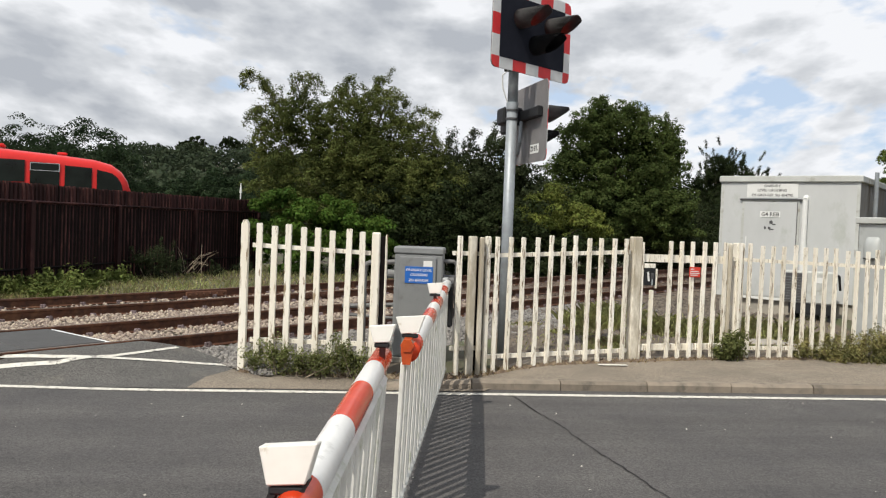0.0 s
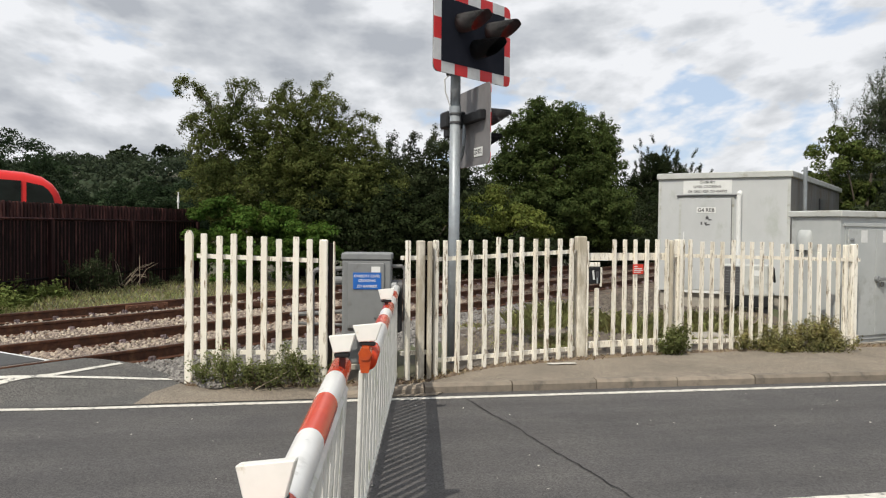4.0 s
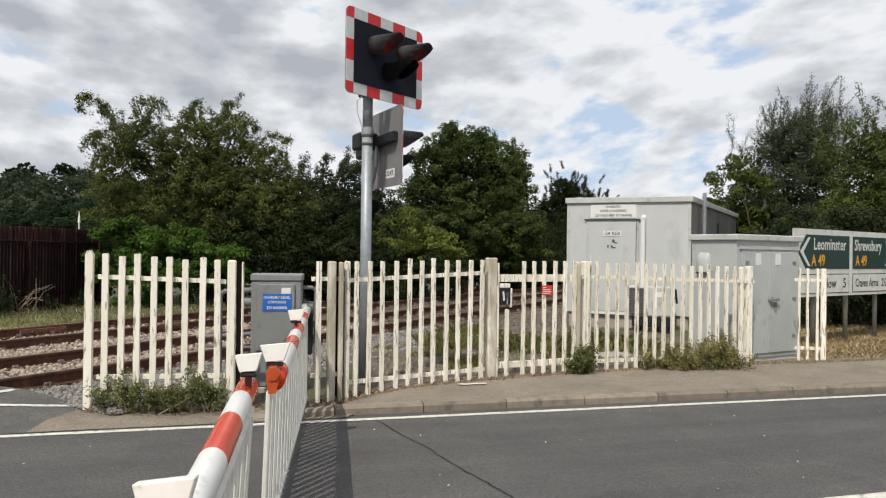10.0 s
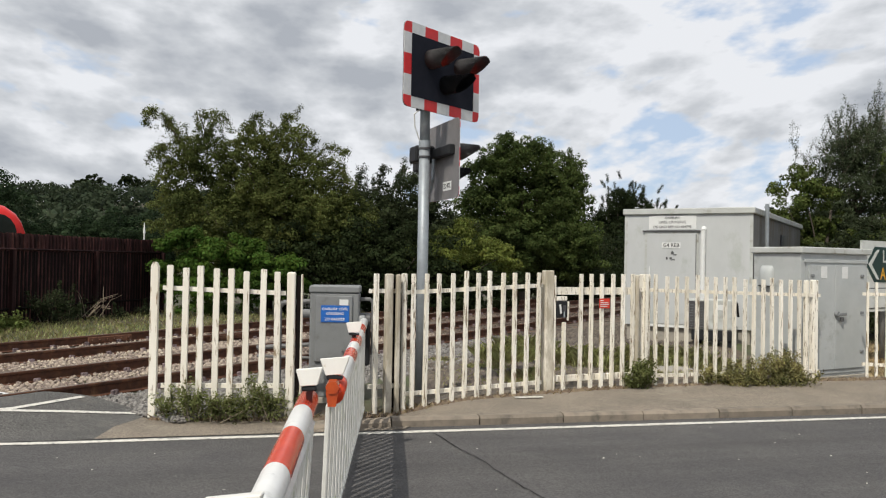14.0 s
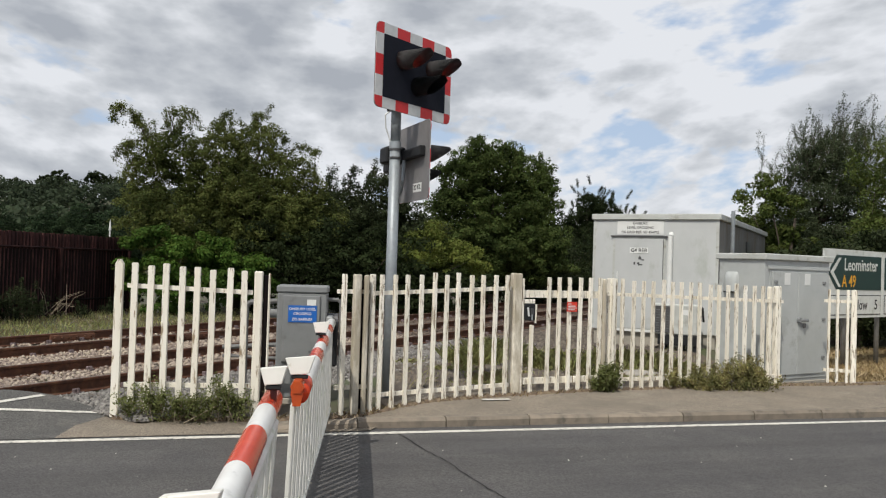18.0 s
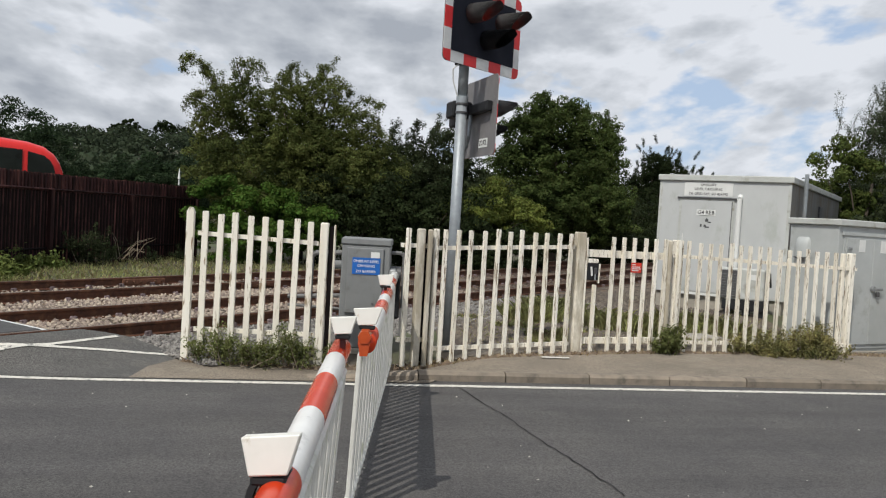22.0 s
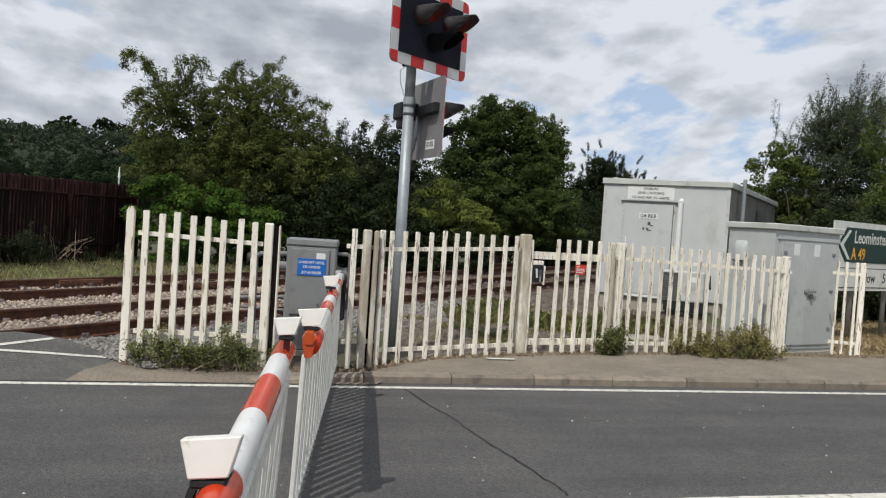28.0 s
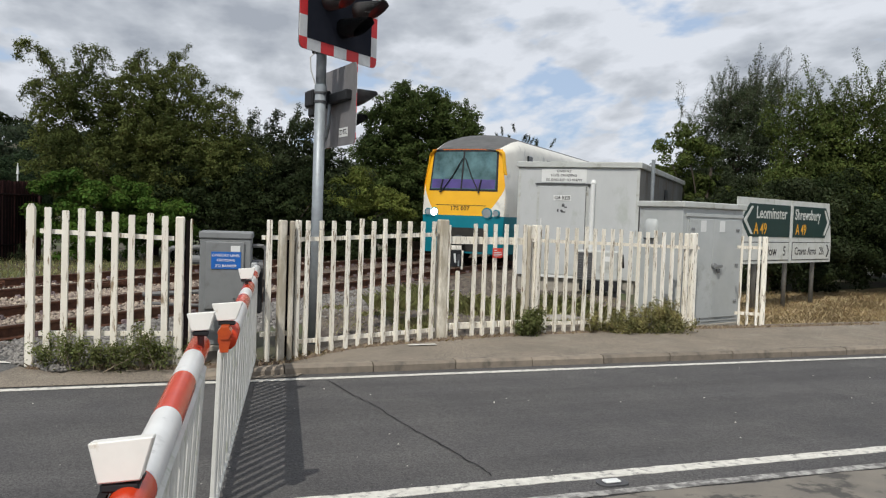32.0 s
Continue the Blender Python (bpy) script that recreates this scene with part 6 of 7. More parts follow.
def clump_leaves(rng, centres, radii, n, size, long=1.7):
    """Leaves that lie on the upper and outer skins of leafy clumps."""
    w = radii ** 2
    pick = rng.choice(len(centres), n, p=w / w.sum())
    out = rng.normal(0, 1, (n, 3)) + np.array([0, 0, 0.25])
    out /= np.linalg.norm(out, axis=1)[:, None]
    rad = radii[pick][:, None] * (1.0 - 0.45 * rng.random((n, 1)) ** 1.5 + 0.22 * rng.random((n, 1)) ** 5)
    p = centres[pick] + out * rad * np.array([1, 1, 0.72])
    nrm = out + rng.normal(0, 0.42, (n, 3)) + np.array([0, 0, 0.30])
    nrm /= np.linalg.norm(nrm, axis=1)[:, None]
    d = rng.normal(0, 1, (n, 3)) + np.array([0, 0, -0.5])
    d -= nrm * (d * nrm).sum(1)[:, None] * 0.9
    d /= np.linalg.norm(d, axis=1)[:, None]
    side = np.cross(d, nrm)
    side /= np.linalg.norm(side, axis=1)[:, None] + 1e-9
    ln = (size * rng.uniform(0.6, 1.35, n))[:, None]
    wd = ln / long / 2
    lift = np.cross(side, d) * ln * 0.12
    v = np.stack([p - d * ln / 2, p + side * wd + lift, p + d * ln / 2, p - side * wd + lift], 1)
    return v.reshape(-1, 3), np.arange(4 * n).reshape(-1, 4)


def crown_points(rng, blobs, per, clump=1.0, rough=0.30):
    """Clump centres spread over the surfaces and the inside of the blobs, and their spread."""
    pts, sig = [], []
    for (cx, cy, cz, rx, ry, rz) in blobs:
        vol = (rx * ry * rz) ** (1 / 3)
        n = int(per * vol ** 2 / clump ** 2) + 6
        d = rng.normal(0, 1, (n, 3))
        d /= np.linalg.norm(d, axis=1)[:, None]
        r = 1.02 - np.abs(rng.normal(0, 0.20, n))
        r = np.clip(r, 0.1, 1) + rng.uniform(-rough, rough * 0.3, n)
        pts.append(np.array([cx, cy, cz]) + d * r[:, None] * np.array([rx, ry, rz]))
        sig.append(np.full(n, (0.14 + 0.14 * vol) * clump) * rng.uniform(0.55, 1.4, n))
    return np.concatenate(pts), np.concatenate(sig)


def tree(label, x, y, blobs, leaves, size, material, seed, trunk=0.16, shoots=(), name="tree", per=26, category="tree", shoot_len=1.2, limbs=9, z0=None, clump=0.8, sprays=()):
    """Trunk, limbs and a crown of leaves. Blobs are relative to the foot; shoots: (x, y, z, number) bunches of upright twigs."""
    rng = np.random.default_rng(seed)
    foot = float(ground_z(np.array(x), np.array(y))) if z0 is None else z0
    t = thing(name, Matrix.Translation((x, y, foot)), label, category)
    bm = bmesh.new()
    big = sorted(blobs, key=lambda b: -b[3] * b[4] * b[5])
    top = max(b[2] for b in blobs)
    lean = rng.uniform(-0.15, 0.15, 2)
    path = [Vector((0, 0, -0.15))] + [Vector((lean[0] * (k + 1) * 0.4, lean[1] * (k + 1) * 0.4, top * 0.8 * (k + 1) / 5)) for k in range(5)]
    long_tube(bm, path, [trunk * 0.84 ** k for k in range(6)], 9)
    part("trunk", bm, BARK, t, smooth=True)
    for k in range(limbs):
        b = big[k % len(big)]
        a = path[1 + k % 4]
        e = Vector((b[0], b[1], b[2])) + Vector(rng.uniform(-0.5, 0.5, 3) * np.array(b[3:6]))
        m = (a + e) / 2 + Vector((0, 0, 0.15 * (e - a).length * rng.uniform(-0.2, 1)))
        part("limb", long_tube(bmesh.new(), [a, m, e], [trunk * 0.38, trunk * 0.25, trunk * 0.09], 6), BARK, t, smooth=True)
    bm = bmesh.new()
    twigs = []
    for (sx, sy, sz, cnt) in shoots:
        for k in range(cnt):
            a = Vector((sx, sy, sz)) + Vector(rng.normal(0, 0.45, 3))
            d = Vector((0.16 * sx + rng.normal(0, 0.28), rng.normal(0, 0.28), 1)).normalized()
            ln = shoot_len * rng.uniform(0.6, 1.3)
            mid = a + d * ln * 0.55
            e = mid + (d + Vector((rng.normal(0, 0.25), rng.normal(0, 0.25), 0))).normalized() * ln * 0.45
            tube(bm, a, mid, 0.009, 0.006, 3, caps=False)
            tube(bm, mid, e, 0.006, 0.003, 3, caps=False)
            for f in np.linspace(0.1, 1.0, 14):
                twigs.append(tuple(a.lerp(mid, min(1, f * 1.8)) if f < 0.55 else mid.lerp(e, (f - 0.55) / 0.45)))
    hang = []
    for line in sprays:
        pts = [Vector((px, rng.normal(0, 0.25), pz)) for px, pz in line]
        fine = [pts[0]]
        for a, b in zip(pts, pts[1:]):
            fine += [a.lerp(b, f) + Vector(rng.normal(0, 0.02, 3)) for f in (0.25, 0.5, 0.75, 1.0)]
        part("spray", long_tube(bmesh.new(), fine, [0.020 - 0.016 * k / len(fine) for k in range(len(fine))], 5), BARK, t, "thin arching branch")
        for a, b in zip(fine, fine[1:]):
            for f in (0.0, 0.33, 0.66):
                p = a.lerp(b, f)
                hang.append(tuple(p + Vector(rng.normal(0, 0.05, 3))))
                if rng.random() < 0.55:
                    hang.append(tuple(p + Vector((rng.normal(0, 0.13), rng.normal(0, 0.12), -abs(rng.normal(0, 0.14))))))
    if shoots:
        tagged(part("twig_bunch", bm, BARK, t, "bunch of upright twigs"), kind="stuff")
    else:
        bm.free()
    c, s = crown_points(rng, blobs, per, clump)
    v, f = clump_leaves(rng, c, s, leaves, size)
    if twigs:
        n2 = len(twigs) * 13
        v2, f2 = leaf_cloud(rng, twigs, np.full(len(twigs), 0.042), n2, size * 0.66)
        f = np.concatenate([f, f2 + len(v)])
        v = np.concatenate([v, v2])
    if leaves >= 50000:
        # leaves deep inside the crown
        n3 = leaves // 5
        vol = np.array([b[3] * b[4] * b[5] for b in blobs])
        pick = rng.choice(len(blobs), n3, p=vol / vol.sum())
        d = rng.normal(0, 1, (n3, 3))
        d *= (0.82 * rng.random(n3) ** (1 / 3) / np.linalg.norm(d, axis=1))[:, None]
        inner = np.array([b[:3] for b in blobs], float)[pick] + d * np.array([b[3:6] for b in blobs], float)[pick]
        v2, f2 = leaf_cloud(rng, inner, 0.03, n3, size * 1.35)
        f = np.concatenate([f, f2 + len(v)])
        v = np.concatenate([v, v2])
    if hang:
        v2, f2 = leaf_cloud(rng, hang, np.full(len(hang), 0.055), len(hang) * 22, size * 0.85, up=0.9)
        f = np.concatenate([f, f2 + len(v)])
        v = np.concatenate([v, v2])
    bulk("crown", v, f, material, t, "leafy crown")
    return t


tree("broad hawthorn tree with olive green drooping foliage beyond the railway", -3.6, 25.6,
     [(-1.85, 0, 4.65, 0.95, 1.2, 0.95), (-0.45, 0, 4.75, 1.0, 1.3, 1.1), (0.55, 0, 4.9, 0.72, 1.1, 1.05), (1.45, 0, 4.2, 0.72, 0.9, 0.8), (-2.55, 0, 4.1, 0.75, 0.9, 0.85), (-0.2, 0, 3.6, 1.9, 1.5, 1.1), (-1.9, -0.3, 2.6, 1.6, 1.5, 1.2),
      (0.9, -0.2, 2.9, 1.8, 1.5, 1.3), (2.3, 0.1, 2.6, 1.2, 1.2, 1.2), (-0.2, -0.5, 1.5, 2.6, 1.3, 1.1), (2.3, 0, 3.7, 0.5, 0.5, 0.5), (-2.9, 0, 3.3, 0.55, 0.7, 0.6)],
     118000, 0.068, LEAF_HAW, 21, 0.2, [(-1.8, 0, 5.1, 9), (-0.4, 0, 5.2, 9), (0.6, 0, 5.4, 9), (1.5, 0, 4.6, 7)], shoot_len=0.45, clump=0.5,
     sprays=[[(-2.5, 4.8), (-2.8, 5.35), (-3.1, 5.8), (-3.45, 6.08), (-3.75, 6.0), (-3.9, 5.75)], [(-2.6, 4.8), (-2.95, 5.5), (-3.2, 5.9), (-3.1, 5.6)], [(-2.5, 4.5), (-3.2, 5.05), (-3.55, 5.0), (-3.72, 4.5)],
             [(-2.5, 4.3), (-3.1, 4.6), (-3.4, 4.3), (-3.4, 3.85)], [(-2.5, 4.1), (-2.9, 4.4), (-3.1, 4.0), (-3.1, 3.55)], [(-2.3, 4.9), (-2.8, 5.2), (-3.25, 4.9), (-3.3, 4.5)],
             [(-2.0, 5.3), (-2.1, 5.95), (-1.9, 6.15), (-1.4, 6.02)], [(-1.9, 5.3), (-1.7, 5.8), (-1.3, 5.9)], [(-0.4, 5.5), (-0.5, 5.95), (-0.25, 6.0)], [(0.4, 5.6), (0.5, 6.05), (0.7, 5.95)],
             [(1.2, 4.6), (1.75, 5.15), (2.15, 5.1), (2.42, 4.8)], [(1.4, 4.3), (1.9, 4.75), (2.25, 4.5), (2.35, 4.1)], [(0.9, 5.2), (1.2, 5.55), (1.4, 5.3)], [(1.6, 4.0), (2.2, 4.35), (2.6, 4.0)]])
tree("tall dense green ash tree beyond the railway", 5.2, 31.0,
     [(0.0, 0, 5.35, 1.45, 1.4, 1.25), (-1.15, 0, 4.8, 1.15, 1.3, 1.15), (1.15, 0, 4.85, 1.1, 1.2, 1.2), (-1.0, 0, 3.5, 1.7, 1.6, 1.3), (1.1, 0, 3.5, 1.7, 1.6, 1.4), (0.2, 0, 2.2, 2.5, 2.0, 1.4), (-1.6, -0.5, 2.0, 1.4, 1.4, 1.2), (1.9, -0.3, 2.2, 1.3, 1.4, 1.3), (2.2, 0, 4.5, 0.42, 0.45, 1.3)],
     140000, 0.088, LEAF_ASH, 22, 0.24, [], shoot_len=0.5, clump=0.7,
     sprays=[[(1.6, 4.6), (1.85, 5.4), (1.88, 6.1)], [(1.7, 4.2), (2.05, 5.0), (2.1, 5.75)], [(1.8, 3.9), (2.25, 4.6), (2.3, 5.2)], [(0.9, 5.6), (1.0, 6.2)], [(-0.6, 6.0), (-0.7, 6.6)], [(-1.7, 4.9), (-2.1, 5.5)]])
tree("dark leafy hedge tree between the larger trees", -0.2, 27.4,
     [(-0.6, 0, 2.9, 1.5, 1.3, 1.3), (0.9, 0, 3.2, 1.2, 1.2, 1.3), (0.2, 0, 1.7, 2.1, 1.4, 1.5), (2.1, 0, 2.4, 1.2, 1.2, 1.3)], 50000, 0.086, LEAF_OLIVE, 23, 0.14, [(0.9, 0, 4.0, 8), (-0.8, 0, 3.6, 6)], shoot_len=0.7,
     sprays=[[(-0.9, 3.6), (-0.75, 4.3), (-0.6, 4.75)], [(-0.2, 3.8), (0.05, 4.4), (0.15, 4.75)], [(0.5, 4.0), (0.7, 4.5), (0.85, 4.85)], [(0.9, 4.0), (1.15, 4.4), (1.3, 4.3)], [(-1.1, 3.4), (-1.4, 4.0), (-1.2, 4.3)]])
tree("hedge bush with lighter yellow green leaves", 2.4, 26.6,
     [(0, 0, 1.9, 1.2, 1.1, 1.2), (0.9, 0, 1.5, 1.0, 1.0, 1.0), (-0.8, 0, 1.3, 1.0, 1.0, 1.0)], 28000, 0.085, LEAF_YELLOW, 24, 0.1, name="bush", category="bush")
tree("bright green bramble bush beside the end of the dark fence", -4.5, 23.3,
     [(-0.9, 0, 1.5, 1.0, 0.9, 0.85), (0.4, 0, 1.3, 1.2, 0.9, 0.95), (1.5, 0, 1.0, 0.9, 0.8, 0.8), (-0.3, -0.3, 0.6, 1.6, 0.8, 0.6)], 30000, 0.09, LEAF_BRIGHT, 25, 0.06, name="bush", category="bush")
# first two raised in near-black leaves as painted shade over the hawthorn's lower crown
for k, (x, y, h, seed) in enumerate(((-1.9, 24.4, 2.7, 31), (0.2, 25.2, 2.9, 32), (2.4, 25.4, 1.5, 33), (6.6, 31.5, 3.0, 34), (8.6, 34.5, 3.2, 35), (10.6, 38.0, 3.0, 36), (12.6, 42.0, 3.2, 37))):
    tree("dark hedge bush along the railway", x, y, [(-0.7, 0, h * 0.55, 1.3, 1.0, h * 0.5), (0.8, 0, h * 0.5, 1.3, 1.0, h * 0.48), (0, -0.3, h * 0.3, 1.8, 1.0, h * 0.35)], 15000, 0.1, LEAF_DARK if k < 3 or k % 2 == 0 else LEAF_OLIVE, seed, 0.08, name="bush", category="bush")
tree("slim dark tree far beyond the relay building", 12.9, 45.0, [(0.1, 0, 4.9, 0.9, 1.0, 1.2), (0.9, 0, 4.6, 1.1, 1.1, 1.0), (2.1, 0, 4.0, 0.8, 0.9, 0.7), (-0.9, 0, 3.6, 1.1, 1.1, 1.0), (0, 0, 2.2, 2.6, 1.6, 1.6), (2.4, 0, 3.3, 1.0, 1.0, 1.0)],
     60000, 0.09, LEAF_DARK, 26, 0.18, [(0.1, 0, 5.3, 24), (0.8, 0, 5.0, 24), (1.7, 0, 4.5, 20), (2.5, 0, 4.1, 16), (-0.7, 0, 4.4, 16), (-0.3, 0, 4.9, 14)], shoot_len=0.5, clump=0.8)
tree("wispy blackthorn tree with upright twigs behind the road sign", 13.6, 23.2,
     [(0.7, 0, 4.5, 1.2, 1.2, 1.3), (-0.1, 0, 4.0, 1.0, 1.2, 1.2), (-0.9, 0, 2.8, 1.1, 1.1, 1.1), (1.2, 0, 3.2, 1.3, 1.2, 1.5), (0.2, 0, 1.7, 2.2, 1.4, 1.5), (-1.7, -0.2, 2.5, 0.7, 0.7, 0.6)],
     76000, 0.058, LEAF_THORN, 27, 0.14, [(-0.4, 0, 4.2, 30), (0.1, 0, 4.6, 46), (0.7, 0, 4.9, 50), (1.2, 0, 4.9, 44), (1.7, 0, 4.4, 26)], shoot_len=1.0, clump=0.6)
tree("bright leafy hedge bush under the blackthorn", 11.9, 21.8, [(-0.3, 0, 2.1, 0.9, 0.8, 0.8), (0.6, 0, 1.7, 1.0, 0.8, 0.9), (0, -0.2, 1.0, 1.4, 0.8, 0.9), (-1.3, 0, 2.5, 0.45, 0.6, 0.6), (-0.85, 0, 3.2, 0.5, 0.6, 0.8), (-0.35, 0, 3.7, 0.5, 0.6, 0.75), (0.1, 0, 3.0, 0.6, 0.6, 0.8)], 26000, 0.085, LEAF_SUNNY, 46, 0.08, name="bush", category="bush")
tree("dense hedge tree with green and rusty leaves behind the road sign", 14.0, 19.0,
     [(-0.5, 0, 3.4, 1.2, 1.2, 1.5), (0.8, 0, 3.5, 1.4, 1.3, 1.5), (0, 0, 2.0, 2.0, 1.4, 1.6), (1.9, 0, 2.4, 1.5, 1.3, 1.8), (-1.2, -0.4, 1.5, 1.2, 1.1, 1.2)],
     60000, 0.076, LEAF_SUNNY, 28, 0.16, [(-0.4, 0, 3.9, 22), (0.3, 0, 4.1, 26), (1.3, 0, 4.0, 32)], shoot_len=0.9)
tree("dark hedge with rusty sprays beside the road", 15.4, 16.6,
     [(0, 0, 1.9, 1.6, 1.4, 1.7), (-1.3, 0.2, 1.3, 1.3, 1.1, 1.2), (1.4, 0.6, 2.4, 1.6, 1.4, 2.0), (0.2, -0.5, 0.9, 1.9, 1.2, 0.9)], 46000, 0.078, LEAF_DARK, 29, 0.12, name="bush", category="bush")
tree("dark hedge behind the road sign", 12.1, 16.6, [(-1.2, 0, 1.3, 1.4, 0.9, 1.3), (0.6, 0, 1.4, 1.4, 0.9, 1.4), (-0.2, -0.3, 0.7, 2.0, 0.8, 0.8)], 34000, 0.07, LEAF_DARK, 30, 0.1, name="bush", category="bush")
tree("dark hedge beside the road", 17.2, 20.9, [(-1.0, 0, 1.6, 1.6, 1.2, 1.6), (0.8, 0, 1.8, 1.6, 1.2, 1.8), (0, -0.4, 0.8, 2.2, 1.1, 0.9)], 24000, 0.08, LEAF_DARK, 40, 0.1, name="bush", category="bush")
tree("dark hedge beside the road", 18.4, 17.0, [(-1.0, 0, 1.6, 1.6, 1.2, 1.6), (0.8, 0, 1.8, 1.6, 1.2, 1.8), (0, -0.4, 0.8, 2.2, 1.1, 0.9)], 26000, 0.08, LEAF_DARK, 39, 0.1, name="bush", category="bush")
tree("dark hedge behind the road sign", 10.6, 16.2, [(-0.8, 0, 1.2, 1.0, 0.8, 1.2), (0.6, 0, 1.3, 1.2, 0.9, 1.3)], 20000, 0.07, LEAF_OLIVE, 38, 0.1, name="bush", category="bush")
for k, (x, y, h, w) in enumerate(((-28, 58, 8.4, 4.6), (-34, 60, 8.6, 5), (-18, 64, 4.4, 4.6), (-13, 68, 4.6, 4.6), (-41, 60, 9, 5), (-8, 66, 5.0, 4.4), (-3, 70, 5, 4.5), (-24, 66, 5.2, 4.4), (-37, 70, 9, 6), (-21, 70, 6.0, 4.8), (-19.5, 60, 5.0, 4.2))):
    tree("dark green field tree on the far side of the railway", x, y, [(0, 0, h * 0.70, w * 0.55, w * 0.5, h * 0.28), (-w * 0.45, 0, h * 0.5, w * 0.55, w * 0.5, h * 0.28), (w * 0.45, 0, h * 0.52, w * 0.55, w * 0.5, h * 0.28), (0, 0, h * 0.28, w * 0.9, w * 0.7, h * 0.28)],
         20000, 0.18, LEAF_FAR, 50 + k, 0.3, per=8, clump=1.0, limbs=5)
for k, (x, y, h, w) in enumerate(((46, 92, 7, 5), (38, 96, 6.5, 5), (54, 88, 7, 5))):
    tree("pale green distant tree beyond the relay building", x, y, [(0, 0, h * 0.7, w * 0.6, w * 0.5, h * 0.25), (-w * 0.4, 0, h * 0.5, w * 0.6, w * 0.5, h * 0.25), (w * 0.4, 0, h * 0.5, w * 0.6, w * 0.5, h * 0.25)], 6000, 0.4, LEAF_OLIVE, 70 + k, 0.25, per=8, clump=1.0, limbs=4)


for az, top, w, seed in ((-19.4, 0.0915, 4.6, 81), (-17.2, 0.0940, 4.4, 82), (-20.2, 0.0850, 3.2, 83), (-16.2, 0.0890, 6.0, 84), (-22.0, 0.0805, 6.5, 85)):
    x, y = 415 * math.sin(radians(az)), 415 * math.cos(radians(az))
    h = 415 * top + 1.6 - float(ground_z(np.array(x), np.array(y)))
    tree("round-headed dark tree on the far skyline", x, y, [(0, 0, h - w * 0.7, w, w, w * 0.7), (-w * 0.6, 0, h - w * 1.0, w * 0.7, w * 0.7, w * 0.55), (w * 0.5, 0, h - w, w * 0.7, w * 0.7, w * 0.6)], 3000, 0.8, LEAF_DARK, seed, 0.5, per=3, limbs=3, clump=0.9)


def far_woods():
    rng = np.random.default_rng(90)
    n = 640
    ang = np.radians(np.where(rng.random(n) < 0.7, rng.uniform(-45, -3, n), rng.uniform(-3, 45, n)))
    r = rng.uniform(140, 445, n)
    keep = (np.degrees(ang) < 4) | (r > 300)
    ang, r = ang[keep], r[keep]
    x, y = r * np.sin(ang), r * np.cos(ang)
    z = ground_z(x, y)
    c, s = [], []
    for k in range(len(x)):
        h, w = rng.uniform(5, 8.5), rng.uniform(3.5, 6.5)
        m = 18
        d = rng.normal(0, 1, (m, 3))
        d /= np.linalg.norm(d, axis=1)[:, None]
        c.append(np.array([x[k], y[k], z[k] + h * 0.55]) + d * np.array([w, w, h * 0.45]) * rng.uniform(0.5, 1, (m, 1)))
        s.append(rng.uniform(1.0, 2.2, m))
    c, s = np.concatenate(c), np.concatenate(s)
    v, f = clump_leaves(rng, c, s, 125000, 1.05, long=1.3)
    ob = bulk("far_woods", v, f, LEAF_HILL)
    tagged(ob, "dark woods on the distant hillside", "woods", kind="stuff")


far_woods()


def weeds(label, x, y, pts, n, size, material, seed, stalks=20, height=0.35, z0=0.03):
    rng = np.random.default_rng(seed)
    t = thing("weed_clump", Matrix.Translation((x, y, z0)), label, "weeds")
    c, s = [], []
    for (px, py, pz, r) in pts:
        m = 14
        c.append(np.array([px, py, pz]) + rng.normal(0, r * 0.5, (m, 3)) * np.array([1, 0.6, 0.6]))
        s.append(np.full(m, r * 0.22))
    lines, top = [], max(p[2] for p in pts)
    for k in range(stalks):
        p = pts[k % len(pts)]
        a = Vector((p[0] + rng.normal(0, p[3] * 0.5), p[1] + rng.normal(0, p[3] * 0.3), 0))
        lines.append((a, a + Vector((rng.normal(0, 0.12), rng.normal(0, 0.1), height * rng.uniform(0.6, 1.25) * (0.35 + 0.65 * p[2] / top)))))
        c.append(np.array([tuple(a.lerp(lines[-1][1], f)) for f in (0.45, 0.6, 0.75, 0.9, 1.0)]))
        s.append(np.full(5, 0.026))
    c, s = np.concatenate(c), np.concatenate(s)
    c[:, 2] = np.abs(c[:, 2])
    v, f = leaf_cloud(rng, c, s, n, size, long=2.4, up=-0.3)
    v[:, 2] = np.abs(v[:, 2])
    bulk("leaves", v, f, material, t)
    bm = bmesh.new()
    for a, e in lines:
        tube(bm, a, e, 0.005, 0.003, 4, caps=False)
    tagged(part("stalk_bunch", bm, TWIG, t, "thin dry stalks"), kind="stuff")


